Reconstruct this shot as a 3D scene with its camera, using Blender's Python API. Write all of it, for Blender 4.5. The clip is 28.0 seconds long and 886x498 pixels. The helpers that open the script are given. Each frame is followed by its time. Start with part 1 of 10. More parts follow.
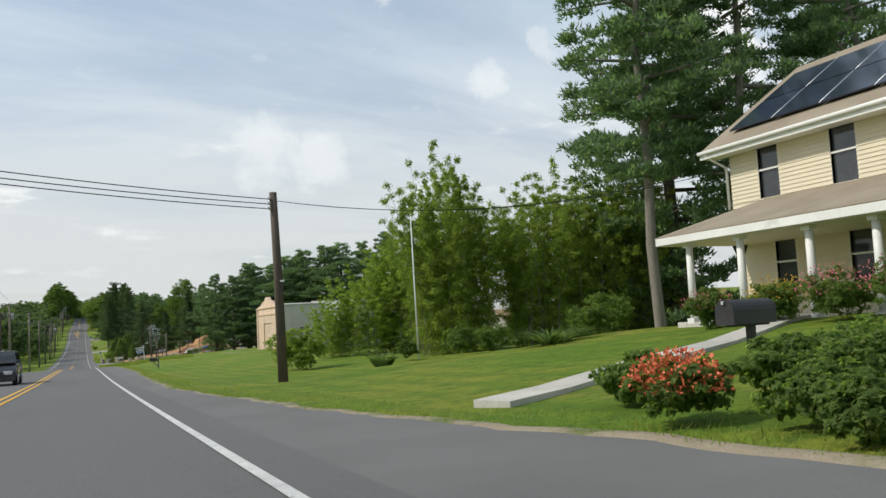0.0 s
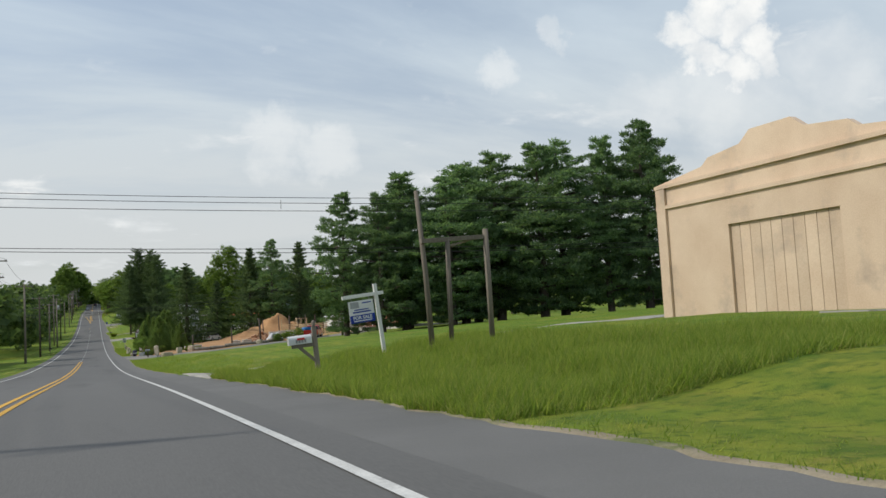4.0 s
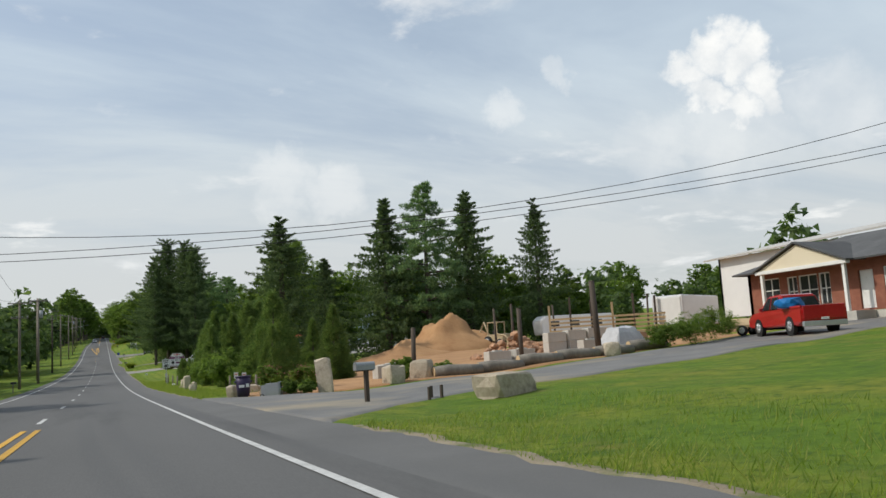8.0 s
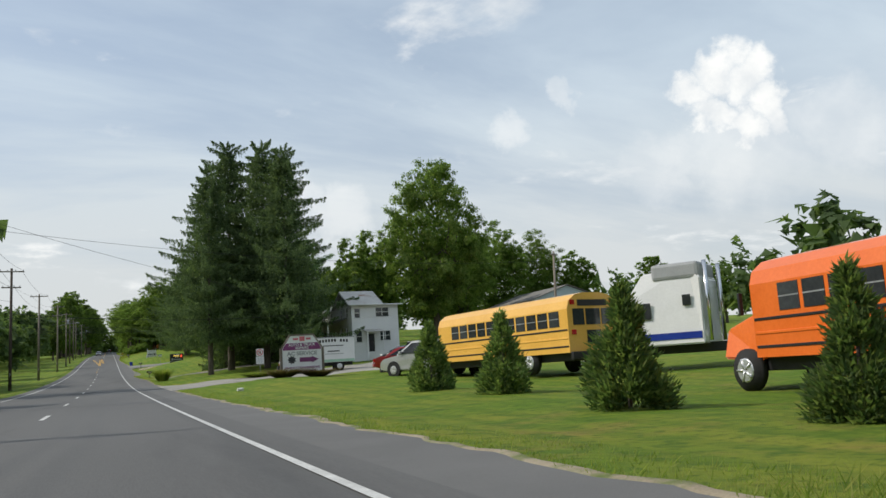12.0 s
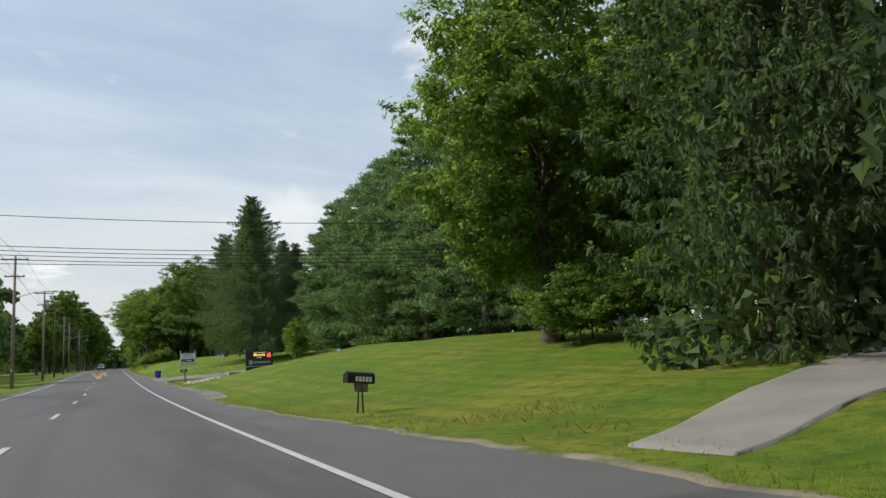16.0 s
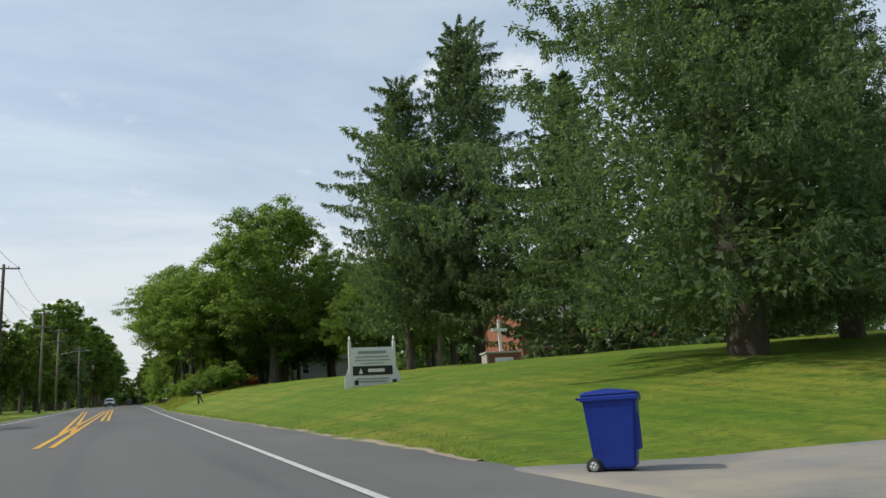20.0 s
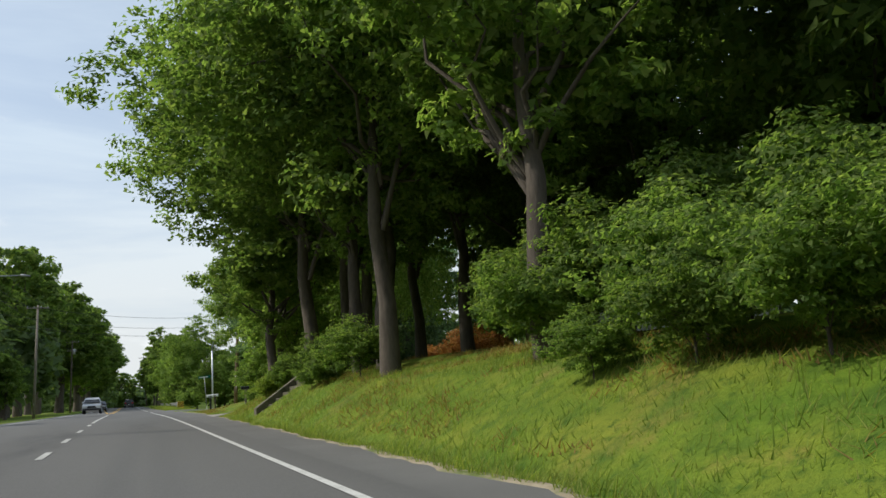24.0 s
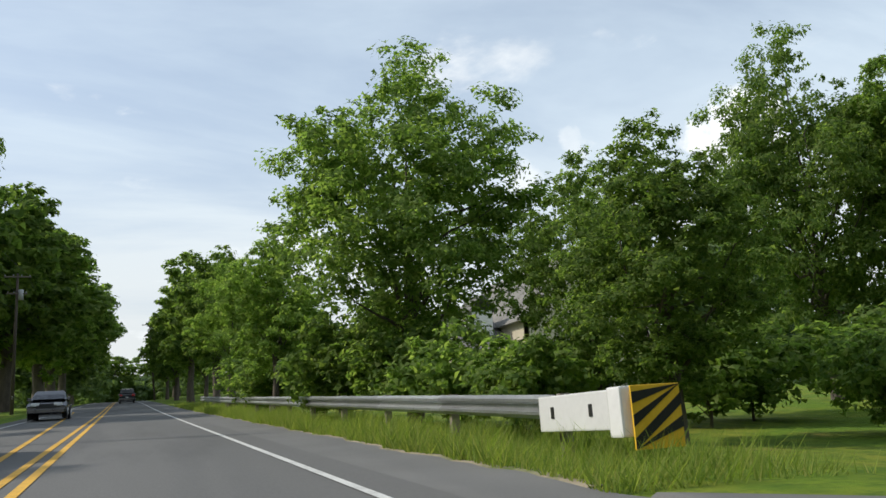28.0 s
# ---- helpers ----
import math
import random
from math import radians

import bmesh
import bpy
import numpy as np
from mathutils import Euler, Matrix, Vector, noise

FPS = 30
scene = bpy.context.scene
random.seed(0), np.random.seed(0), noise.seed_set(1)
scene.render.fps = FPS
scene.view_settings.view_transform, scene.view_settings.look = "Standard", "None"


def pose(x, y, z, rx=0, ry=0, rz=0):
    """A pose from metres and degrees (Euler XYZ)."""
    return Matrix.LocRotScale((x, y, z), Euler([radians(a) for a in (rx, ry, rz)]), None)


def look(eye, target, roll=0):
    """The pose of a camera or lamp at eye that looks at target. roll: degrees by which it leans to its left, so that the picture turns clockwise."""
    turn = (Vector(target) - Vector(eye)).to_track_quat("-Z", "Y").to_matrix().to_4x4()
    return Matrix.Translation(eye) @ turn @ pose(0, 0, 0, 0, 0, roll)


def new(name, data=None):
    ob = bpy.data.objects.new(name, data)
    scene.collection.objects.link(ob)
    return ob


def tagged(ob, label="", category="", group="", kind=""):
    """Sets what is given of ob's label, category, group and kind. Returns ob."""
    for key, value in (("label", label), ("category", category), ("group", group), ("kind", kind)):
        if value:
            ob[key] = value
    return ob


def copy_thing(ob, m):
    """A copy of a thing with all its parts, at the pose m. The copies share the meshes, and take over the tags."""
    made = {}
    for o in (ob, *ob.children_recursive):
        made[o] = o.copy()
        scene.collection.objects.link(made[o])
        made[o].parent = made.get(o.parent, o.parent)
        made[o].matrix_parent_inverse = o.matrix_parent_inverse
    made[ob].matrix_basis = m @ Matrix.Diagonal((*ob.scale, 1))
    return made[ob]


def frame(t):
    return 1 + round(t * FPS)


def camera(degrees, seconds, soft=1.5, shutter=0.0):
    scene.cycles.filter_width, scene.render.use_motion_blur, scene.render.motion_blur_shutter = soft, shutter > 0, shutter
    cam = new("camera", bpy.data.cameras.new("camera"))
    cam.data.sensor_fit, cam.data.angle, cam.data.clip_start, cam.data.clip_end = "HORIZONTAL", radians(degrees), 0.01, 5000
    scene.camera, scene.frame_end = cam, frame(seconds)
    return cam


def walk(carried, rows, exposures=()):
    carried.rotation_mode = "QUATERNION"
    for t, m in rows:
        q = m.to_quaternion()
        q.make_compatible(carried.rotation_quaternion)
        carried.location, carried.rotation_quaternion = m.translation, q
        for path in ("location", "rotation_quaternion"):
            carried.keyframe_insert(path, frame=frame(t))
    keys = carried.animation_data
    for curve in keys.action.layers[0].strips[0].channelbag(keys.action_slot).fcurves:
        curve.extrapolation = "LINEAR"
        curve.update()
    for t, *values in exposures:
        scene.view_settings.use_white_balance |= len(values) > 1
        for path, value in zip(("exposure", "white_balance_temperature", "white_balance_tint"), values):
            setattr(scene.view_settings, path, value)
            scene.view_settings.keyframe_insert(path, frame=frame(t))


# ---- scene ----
cam = camera(57.05, 28.0)
PATH = [
    (0.0, 0.61, 0.00, 0.91, 94.89, 3.04, -23.75),
    (0.5, 0.55, 10.96, 0.64, 94.71, 3.20, -23.72),
    (1.0, 0.49, 21.95, 0.24, 94.75, 3.38, -23.74),
    (1.5, 0.43, 32.95, -0.05, 94.82, 3.50, -23.61),
    (2.0, 0.38, 43.96, -0.26, 94.89, 3.61, -23.44),
    (2.5, 0.33, 55.00, -0.52, 94.93, 3.66, -23.31),
    (3.0, 0.28, 66.01, -0.76, 94.78, 3.54, -23.19),
    (3.5, 0.25, 76.99, -0.97, 94.53, 3.33, -23.09),
    (4.0, 0.21, 87.93, -1.25, 94.30, 3.09, -23.01),
    (4.5, 0.18, 98.80, -1.49, 94.16, 2.90, -22.97),
    (5.0, 0.14, 109.60, -1.92, 94.21, 2.85, -22.96),
    (5.5, 0.10, 120.34, -2.33, 96.73, 2.75, -22.88),
    (6.0, 0.06, 131.01, -2.71, 97.53, 2.65, -22.74),
    (6.5, 0.03, 141.59, -3.12, 97.55, 2.60, -22.70),
    (7.0, 0.01, 152.10, -3.42, 97.55, 2.73, -22.67),
    (7.5, -0.01, 162.63, -3.63, 97.28, 3.02, -22.53),
    (8.0, -0.03, 173.16, -3.84, 97.05, 3.49, -22.47),
    (8.5, -0.04, 183.76, -4.06, 97.01, 4.15, -22.37),
    (9.0, -0.04, 194.41, -4.15, 97.06, 4.55, -22.28),
    (9.5, -0.02, 205.07, -4.31, 97.22, 4.72, -22.24),
    (10.0, 0.01, 215.71, -4.41, 97.48, 4.67, -22.14),
    (10.5, 0.04, 226.31, -4.53, 97.70, 4.50, -22.02),
    (11.0, 0.06, 236.86, -4.53, 97.98, 4.28, -21.95),
    (11.5, 0.08, 247.40, -4.53, 98.25, 3.92, -21.98),
    (12.0, 0.07, 257.99, -4.42, 98.48, 3.56, -22.04),
    (12.5, 0.05, 268.63, -4.31, 98.68, 3.23, -22.12),
    (13.0, 0.03, 279.30, -4.19, 98.86, 2.95, -22.18),
    (13.5, 0.00, 289.99, -4.10, 99.02, 2.77, -22.21),
    (14.0, -0.01, 300.70, -3.92, 99.15, 2.78, -22.17),
    (14.5, -0.03, 311.44, -3.69, 99.34, 2.90, -22.11),
    (15.0, -0.04, 322.19, -3.49, 99.58, 3.01, -21.91),
    (15.5, -0.06, 332.94, -3.17, 99.71, 3.15, -21.83),
    (16.0, -0.08, 343.69, -2.86, 99.96, 3.47, -21.67),
    (16.5, -0.10, 354.42, -2.54, 100.09, 3.86, -21.54),
    (17.0, -0.12, 365.13, -2.09, 100.25, 4.00, -21.37),
    (17.5, -0.15, 375.82, -1.69, 100.62, 4.07, -21.30),
    (18.0, -0.18, 386.49, -1.21, 101.23, 4.14, -21.08),
    (18.5, -0.20, 397.13, -0.71, 101.68, 4.08, -20.81),
    (19.0, -0.21, 407.75, -0.25, 102.10, 3.93, -20.67),
    (19.5, -0.20, 418.32, 0.28, 102.39, 3.70, -20.60),
    (20.0, -0.18, 428.79, 0.89, 102.61, 3.42, -20.68),
    (20.5, -0.15, 439.24, 1.53, 102.49, 3.31, -20.79),
    (21.0, -0.10, 449.67, 2.07, 102.58, 3.38, -20.80),
    (21.5, -0.06, 460.08, 2.63, 102.76, 3.56, -20.76),
    (22.0, -0.02, 470.51, 3.18, 102.95, 3.77, -20.69),
    (22.5, 0.00, 480.96, 3.74, 103.06, 3.91, -20.64),
    (23.0, -0.00, 491.46, 4.25, 102.94, 3.92, -20.65),
    (23.5, -0.03, 501.99, 4.83, 102.72, 3.88, -20.71),
    (24.0, -0.07, 512.51, 5.50, 102.52, 3.82, -20.68),
    (24.5, -0.13, 522.99, 6.08, 102.51, 3.87, -20.71),
    (25.0, -0.20, 533.39, 6.67, 102.49, 3.94, -20.78),
    (25.5, -0.25, 543.69, 7.28, 102.33, 3.97, -20.78),
    (26.0, -0.29, 553.86, 7.85, 102.16, 3.95, -20.87),
    (26.5, -0.31, 563.91, 8.31, 102.07, 3.93, -20.89),
    (27.0, -0.31, 573.86, 8.84, 102.08, 3.87, -20.95),
    (27.5, -0.30, 583.79, 9.31, 102.04, 3.79, -20.94),
    (28.0, -0.29, 593.70, 9.86, 102.02, 3.66, -21.00),
]
walk(cam, [(t, pose(*p)) for t, *p in PATH], exposures=[(0.0, 0.32), (2.0, 0.19), (11.0, 0.26), (15.0, 0.34), (20.0, 0.40), (24.0, 0.50), (28.0, 0.54)])

# ---- sky, sun ----
SUN_ELEV, SUN_ROT = radians(44), radians(-72)
world = bpy.data.worlds.new("world")
scene.world = world
world.use_nodes = True


def build_sky():
    nt = world.node_tree
    nt.nodes.clear()
    N, L = nt.nodes.new, nt.links.new
    out, bg = N("ShaderNodeOutputWorld"), N("ShaderNodeBackground")
    sky = N("ShaderNodeTexSky")
    sky.sky_type, sky.sun_disc = "NISHITA", False
    sky.sun_elevation, sky.sun_rotation = SUN_ELEV, SUN_ROT
    sky.air_density, sky.dust_density, sky.ozone_density = 1.0, 2.2, 1.5
    tc = N("ShaderNodeTexCoord")
    sep = N("ShaderNodeSeparateXYZ")
    L(tc.outputs["Generated"], sep.inputs[0])
    # flat cloud layer: direction divided by its height
    zc = N("ShaderNodeMath"); zc.operation = "MAXIMUM"; zc.inputs[1].default_value = 0.0
    L(sep.outputs[2], zc.inputs[0])
    za = N("ShaderNodeMath"); za.operation = "ADD"; za.inputs[1].default_value = 0.16
    L(zc.outputs[0], za.inputs[0])
    comb = N("ShaderNodeCombineXYZ")
    for k in range(2):
        d = N("ShaderNodeMath"); d.operation = "DIVIDE"
        L(sep.outputs[k], d.inputs[0]); L(za.outputs[0], d.inputs[1]); L(d.outputs[0], comb.inputs[k])
    def noise_tex(scale, detail, rough, vec, dist=0.0):
        n = N("ShaderNodeTexNoise")
        n.inputs["Scale"].default_value, n.inputs["Detail"].default_value = scale, detail
        n.inputs["Roughness"].default_value, n.inputs["Distortion"].default_value = rough, dist
        L(vec, n.inputs["Vector"])
        return n.outputs["Fac"]
    def ramp(fac, lo, hi, a=0.0, b=1.0):
        m = N("ShaderNodeMapRange")
        m.interpolation_type = "SMOOTHSTEP"
        for k, v in enumerate((lo, hi, a, b)):
            m.inputs[k + 1].default_value = v
        L(fac, m.inputs[0])
        return m.outputs[0]
    def math2(op, a, b):
        m = N("ShaderNodeMath"); m.operation = op
        for k, v in enumerate((a, b)):
            if isinstance(v, (int, float)):
                m.inputs[k].default_value = v
            else:
                L(v, m.inputs[k])
        return m.outputs[0]
    streak = N("ShaderNodeMapping")
    streak.inputs["Rotation"].default_value = (0, 0, radians(25))
    streak.inputs["Scale"].default_value = (0.45, 1.3, 1)
    L(comb.outputs[0], streak.inputs["Vector"])
    # thin hazy veil with streaks, whiter towards the horizon
    veil = ramp(noise_tex(0.8, 7, 0.6, streak.outputs[0], 0.5), 0.34, 0.68, 0.0, 0.5)
    low_sky = ramp(sep.outputs[2], 0.0, 0.55, 0.42, 0.0)
    haze = math2("MINIMUM", math2("ADD", math2("ADD", veil, low_sky), 0.32), 1.0)
    # cumulus heads over the fields to the right, edges broken up by noise
    warp = N("ShaderNodeTexNoise")
    warp.inputs["Scale"].default_value, warp.inputs["Detail"].default_value, warp.inputs["Roughness"].default_value = 16.0, 6.0, 0.6
    L(tc.outputs["Generated"], warp.inputs["Vector"])
    off = N("ShaderNodeVectorMath"); off.operation = "SUBTRACT"; off.inputs[1].default_value = (0.5, 0.5, 0.5)
    L(warp.outputs["Color"], off.inputs[0])
    bent_dir = N("ShaderNodeVectorMath"); bent_dir.operation = "MULTIPLY_ADD"; bent_dir.inputs[1].default_value = (0.11, 0.11, 0.11)
    L(off.outputs[0], bent_dir.inputs[0]); L(tc.outputs["Generated"], bent_dir.inputs[2])
    unit_dir = N("ShaderNodeVectorMath"); unit_dir.operation = "NORMALIZE"
    L(bent_dir.outputs[0], unit_dir.inputs[0])
    def heads(lobes, soft_in, soft_out):
        bank = None
        for az, el, size in lobes:
            v = N("ShaderNodeVectorMath"); v.operation = "DOT_PRODUCT"
            a, e = radians(az), radians(el)
            v.inputs[1].default_value = (math.sin(a) * math.cos(e), math.cos(a) * math.cos(e), math.sin(e))
            L(unit_dir.outputs[0], v.inputs[0])
            one = ramp(v.outputs["Value"], math.cos(radians(size * soft_out)), math.cos(radians(size * soft_in)))
            bank = one if bank is None else math2("MAXIMUM", bank, one)
        return bank
    bright = heads(((42.6, 18.8, 1.5), (44.6, 17.4, 1.5), (40.6, 17.6, 1.3), (46.0, 15.4, 1.3), (41.6, 15.8, 1.4), (43.6, 14.8, 1.3)), 0.35, 1.35)
    faint = math2("MULTIPLY", heads(((43.5, 13.5, 4.0), (49.5, 13.5, 3.0), (38.5, 13.0, 2.5), (28.0, 16.0, 1.3), (31.8, 18.5, 0.9), (12, 12.0, 2.4), (15.5, 11.0, 2.0)), 0.2, 1.2), 0.38)
    puffs = ramp(noise_tex(2.2, 8, 0.58, comb.outputs[0], 0.25), 0.57, 0.72, 0.0, 0.75)
    cover = math2("MAXIMUM", math2("MAXIMUM", faint, puffs), bright)
    veil_tone = N("ShaderNodeMix"); veil_tone.data_type = "RGBA"
    veil_tone.inputs["A"].default_value, veil_tone.inputs["B"].default_value = (5.0, 5.85, 6.55, 1), (5.35, 5.55, 5.55, 1)
    L(ramp(sep.outputs[2], 0.02, 0.42, 1.0, 0.0), veil_tone.inputs["Factor"])
    veil_mix = N("ShaderNodeMix"); veil_mix.data_type = "RGBA"
    L(veil_tone.outputs["Result"], veil_mix.inputs["B"])
    L(haze, veil_mix.inputs["Factor"]); L(sky.outputs[0], veil_mix.inputs["A"])
    shade = ramp(noise_tex(11.0, 6, 0.6, tc.outputs["Generated"]), 0.35, 0.65)
    tint = N("ShaderNodeMix"); tint.data_type = "RGBA"
    tint.inputs["A"].default_value, tint.inputs["B"].default_value = (6.2, 6.5, 6.7, 1), (8.2, 8.2, 8.0, 1)
    L(shade, tint.inputs["Factor"])
    mix = N("ShaderNodeMix"); mix.data_type = "RGBA"
    L(cover, mix.inputs["Factor"]); L(veil_mix.outputs["Result"], mix.inputs["A"]); L(tint.outputs["Result"], mix.inputs["B"])
    bg.inputs["Strength"].default_value = 0.106
    L(mix.outputs["Result"], bg.inputs["Color"])
    L(bg.outputs[0], out.inputs["Surface"])


build_sky()
sun = new("sun", bpy.data.lights.new("sun", "SUN"))
sun.data.energy, sun.data.angle, sun.data.color = 2.3, radians(1.2), (1.0, 0.94, 0.84)
SUN_FROM = Vector((math.sin(SUN_ROT) * math.cos(SUN_ELEV), math.cos(SUN_ROT) * math.cos(SUN_ELEV), math.sin(SUN_ELEV)))
sun.matrix_world = look(SUN_FROM * 100, (0, 0, 0))

# ---- materials ----
def nodes_of(name):
    m = bpy.data.materials.new(name)
    m.use_nodes = True
    nt = m.node_tree
    return m, nt, nt.nodes["Principled BSDF"], nt.nodes["Material Output"]


def surface(name, dark, light, rough=0.8, scale=1.5, fine=30.0, bump=0.15, metal=0.0, spread=0.12, stains=None, stretch=(1, 1, 1), coat=0.0, spec=0.4):
    """Two colours mixed by coarse and fine noise, with fine relief; pieces differ a little by object."""
    m, nt, p, out = nodes_of(name)
    N, L = nt.nodes.new, nt.links.new
    tc, mp, info = N("ShaderNodeTexCoord"), N("ShaderNodeMapping"), N("ShaderNodeObjectInfo")
    mp.inputs["Scale"].default_value = stretch
    L(tc.outputs["Object"], mp.inputs["Vector"])
    def noise_tex(s, d=4, r=0.6):
        n = N("ShaderNodeTexNoise")
        n.inputs["Scale"].default_value, n.inputs["Detail"].default_value, n.inputs["Roughness"].default_value = s, d, r
        L(mp.outputs[0], n.inputs["Vector"])
        return n.outputs["Fac"]
    coarse, small = noise_tex(scale), noise_tex(fine, 3, 0.7)
    a = N("ShaderNodeMath"); a.operation = "MULTIPLY_ADD"; a.inputs[1].default_value = 0.55
    L(small, a.inputs[0])
    b = N("ShaderNodeMath"); b.operation = "MULTIPLY"; b.inputs[1].default_value = 0.6
    L(coarse, b.inputs[0]); L(b.outputs[0], a.inputs[2])
    r = N("ShaderNodeMapRange"); r.inputs[1].default_value, r.inputs[2].default_value = 0.36, 0.78
    L(a.outputs[0], r.inputs[0])
    mix = N("ShaderNodeMix"); mix.data_type = "RGBA"
    mix.inputs["A"].default_value, mix.inputs["B"].default_value = (*dark, 1), (*light, 1)
    L(r.outputs[0], mix.inputs["Factor"])
    colour = mix.outputs["Result"]
    if stains:
        tone, lo, hi, sc = stains
        st = N("ShaderNodeMapRange"); st.inputs[1].default_value, st.inputs[2].default_value = lo, hi
        L(noise_tex(sc, 6, 0.65), st.inputs[0])
        mx = N("ShaderNodeMix"); mx.data_type = "RGBA"; mx.inputs["B"].default_value = (*tone, 1)
        L(colour, mx.inputs["A"]); L(st.outputs[0], mx.inputs["Factor"])
        colour = mx.outputs["Result"]
    hsv = N("ShaderNodeHueSaturation")
    v = N("ShaderNodeMapRange"); v.inputs[3].default_value, v.inputs[4].default_value = 1 - spread, 1 + spread
    L(info.outputs["Random"], v.inputs[0]); L(v.outputs[0], hsv.inputs["Value"]); L(colour, hsv.inputs["Color"])
    L(hsv.outputs[0], p.inputs["Base Color"])
    p.inputs["Roughness"].default_value, p.inputs["Metallic"].default_value = rough, metal
    p.inputs["Specular IOR Level"].default_value, p.inputs["Coat Weight"].default_value = spec, coat
    if bump:
        bp = N("ShaderNodeBump"); bp.inputs["Strength"].default_value, bp.inputs["Distance"].default_value = bump, 0.03
        L(a.outputs[0], bp.inputs["Height"]); L(bp.outputs[0], p.inputs["Normal"])
    return m


def foliage(name, tones, trans=0.35, rough=0.55):
    """Leaves: each leaf takes its own tone between the given greens; light passes through."""
    m, nt, p, out = nodes_of(name)
    N, L = nt.nodes.new, nt.links.new
    geo, info = N("ShaderNodeNewGeometry"), N("ShaderNodeObjectInfo")
    ramp = N("ShaderNodeValToRGB")
    while len(ramp.color_ramp.elements) < len(tones):
        ramp.color_ramp.elements.new(0.5)
    for k, tone in enumerate(tones):
        ramp.color_ramp.elements[k].position, ramp.color_ramp.elements[k].color = k / (len(tones) - 1), (*tone, 1)
    L(geo.outputs["Random Per Island"], ramp.inputs[0])
    hsv = N("ShaderNodeHueSaturation")
    v = N("ShaderNodeMapRange"); v.inputs[3].default_value, v.inputs[4].default_value = 0.85, 1.15
    L(info.outputs["Random"], v.inputs[0]); L(v.outputs[0], hsv.inputs["Value"]); L(ramp.outputs[0], hsv.inputs["Color"])
    L(hsv.outputs[0], p.inputs["Base Color"])
    p.inputs["Roughness"].default_value, p.inputs["Specular IOR Level"].default_value = rough + 0.15, 0.14
    tr = N("ShaderNodeBsdfTranslucent")
    warm = N("ShaderNodeMix"); warm.data_type, warm.blend_type = "RGBA", "MULTIPLY"
    warm.inputs["Factor"].default_value, warm.inputs["B"].default_value = 1.0, (1.5, 1.6, 0.8, 1)
    L(hsv.outputs[0], warm.inputs["A"]); L(warm.outputs["Result"], tr.inputs["Color"])
    ms = N("ShaderNodeMixShader"); ms.inputs[0].default_value = trans
    L(p.outputs[0], ms.inputs[1]); L(tr.outputs[0], ms.inputs[2]); L(ms.outputs[0], out.inputs["Surface"])
    return m


def lawn_material():
    """Mown grass: clumps, drier yellow patches and thin spots."""
    m, nt, p, out = nodes_of("lawn")
    N, L = nt.nodes.new, nt.links.new
    tc = N("ShaderNodeTexCoord")
    def noise_tex(s, d=5, r=0.6):
        n = N("ShaderNodeTexNoise")
        n.inputs["Scale"].default_value, n.inputs["Detail"].default_value, n.inputs["Roughness"].default_value = s, d, r
        L(tc.outputs["Object"], n.inputs["Vector"])
        return n.outputs["Fac"]
    def ranged(f, lo, hi):
        r = N("ShaderNodeMapRange"); r.inputs[1].default_value, r.inputs[2].default_value = lo, hi
        L(f, r.inputs[0])
        return r.outputs[0]
    def mixed(fac, a, b):
        x = N("ShaderNodeMix"); x.data_type = "RGBA"
        L(fac, x.inputs["Factor"])
        for key, v in (("A", a), ("B", b)):
            if isinstance(v, tuple):
                x.inputs[key].default_value = (*v, 1)
            else:
                L(v, x.inputs[key])
        return x.outputs["Result"]
    blades = noise_tex(22, 4, 0.75)
    c = mixed(ranged(blades, 0.3, 0.7), (0.082, 0.156, 0.013), (0.180, 0.275, 0.026))
    c = mixed(ranged(noise_tex(0.22, 5, 0.65), 0.42, 0.66), c, (0.255, 0.262, 0.036))
    c = mixed(ranged(noise_tex(0.5, 7, 0.72), 0.56, 0.74), c, (0.280, 0.205, 0.060))
    c = mixed(ranged(noise_tex(1.7, 4, 0.6), 0.50, 0.72), c, (0.075, 0.142, 0.018))
    c = mixed(ranged(noise_tex(5.5, 6, 0.75), 0.50, 0.68), c, (0.050, 0.102, 0.013))
    c = mixed(ranged(noise_tex(9.0, 5, 0.8), 0.64, 0.80), c, (0.19, 0.225, 0.045))
    band = N("ShaderNodeTexWave")
    band.bands_direction = "X"
    band.inputs["Scale"].default_value, band.inputs["Distortion"].default_value, band.inputs["Detail"].default_value, band.inputs["Detail Scale"].default_value = 0.30, 2.2, 3.0, 0.35
    L(tc.outputs["Object"], band.inputs["Vector"])
    half = N("ShaderNodeMath"); half.operation = "MULTIPLY"; half.inputs[1].default_value = 0.38
    L(ranged(band.outputs["Fac"], 0.45, 0.9), half.inputs[0])
    c = mixed(half.outputs[0], c, (0.078, 0.150, 0.016))
    L(c, p.inputs["Base Color"])
    p.inputs["Roughness"].default_value, p.inputs["Specular IOR Level"].default_value = 0.85, 0.15
    bp = N("ShaderNodeBump"); bp.inputs["Strength"].default_value, bp.inputs["Distance"].default_value = 0.7, 0.08
    L(blades, bp.inputs["Height"]); L(bp.outputs[0], p.inputs["Normal"])
    return m


def siding_material(name, tone, pitch=0.115):
    return surface(name, tuple(v * 0.88 for v in tone), tone, 0.55, 0.7, 18, 0.05, spread=0.03)


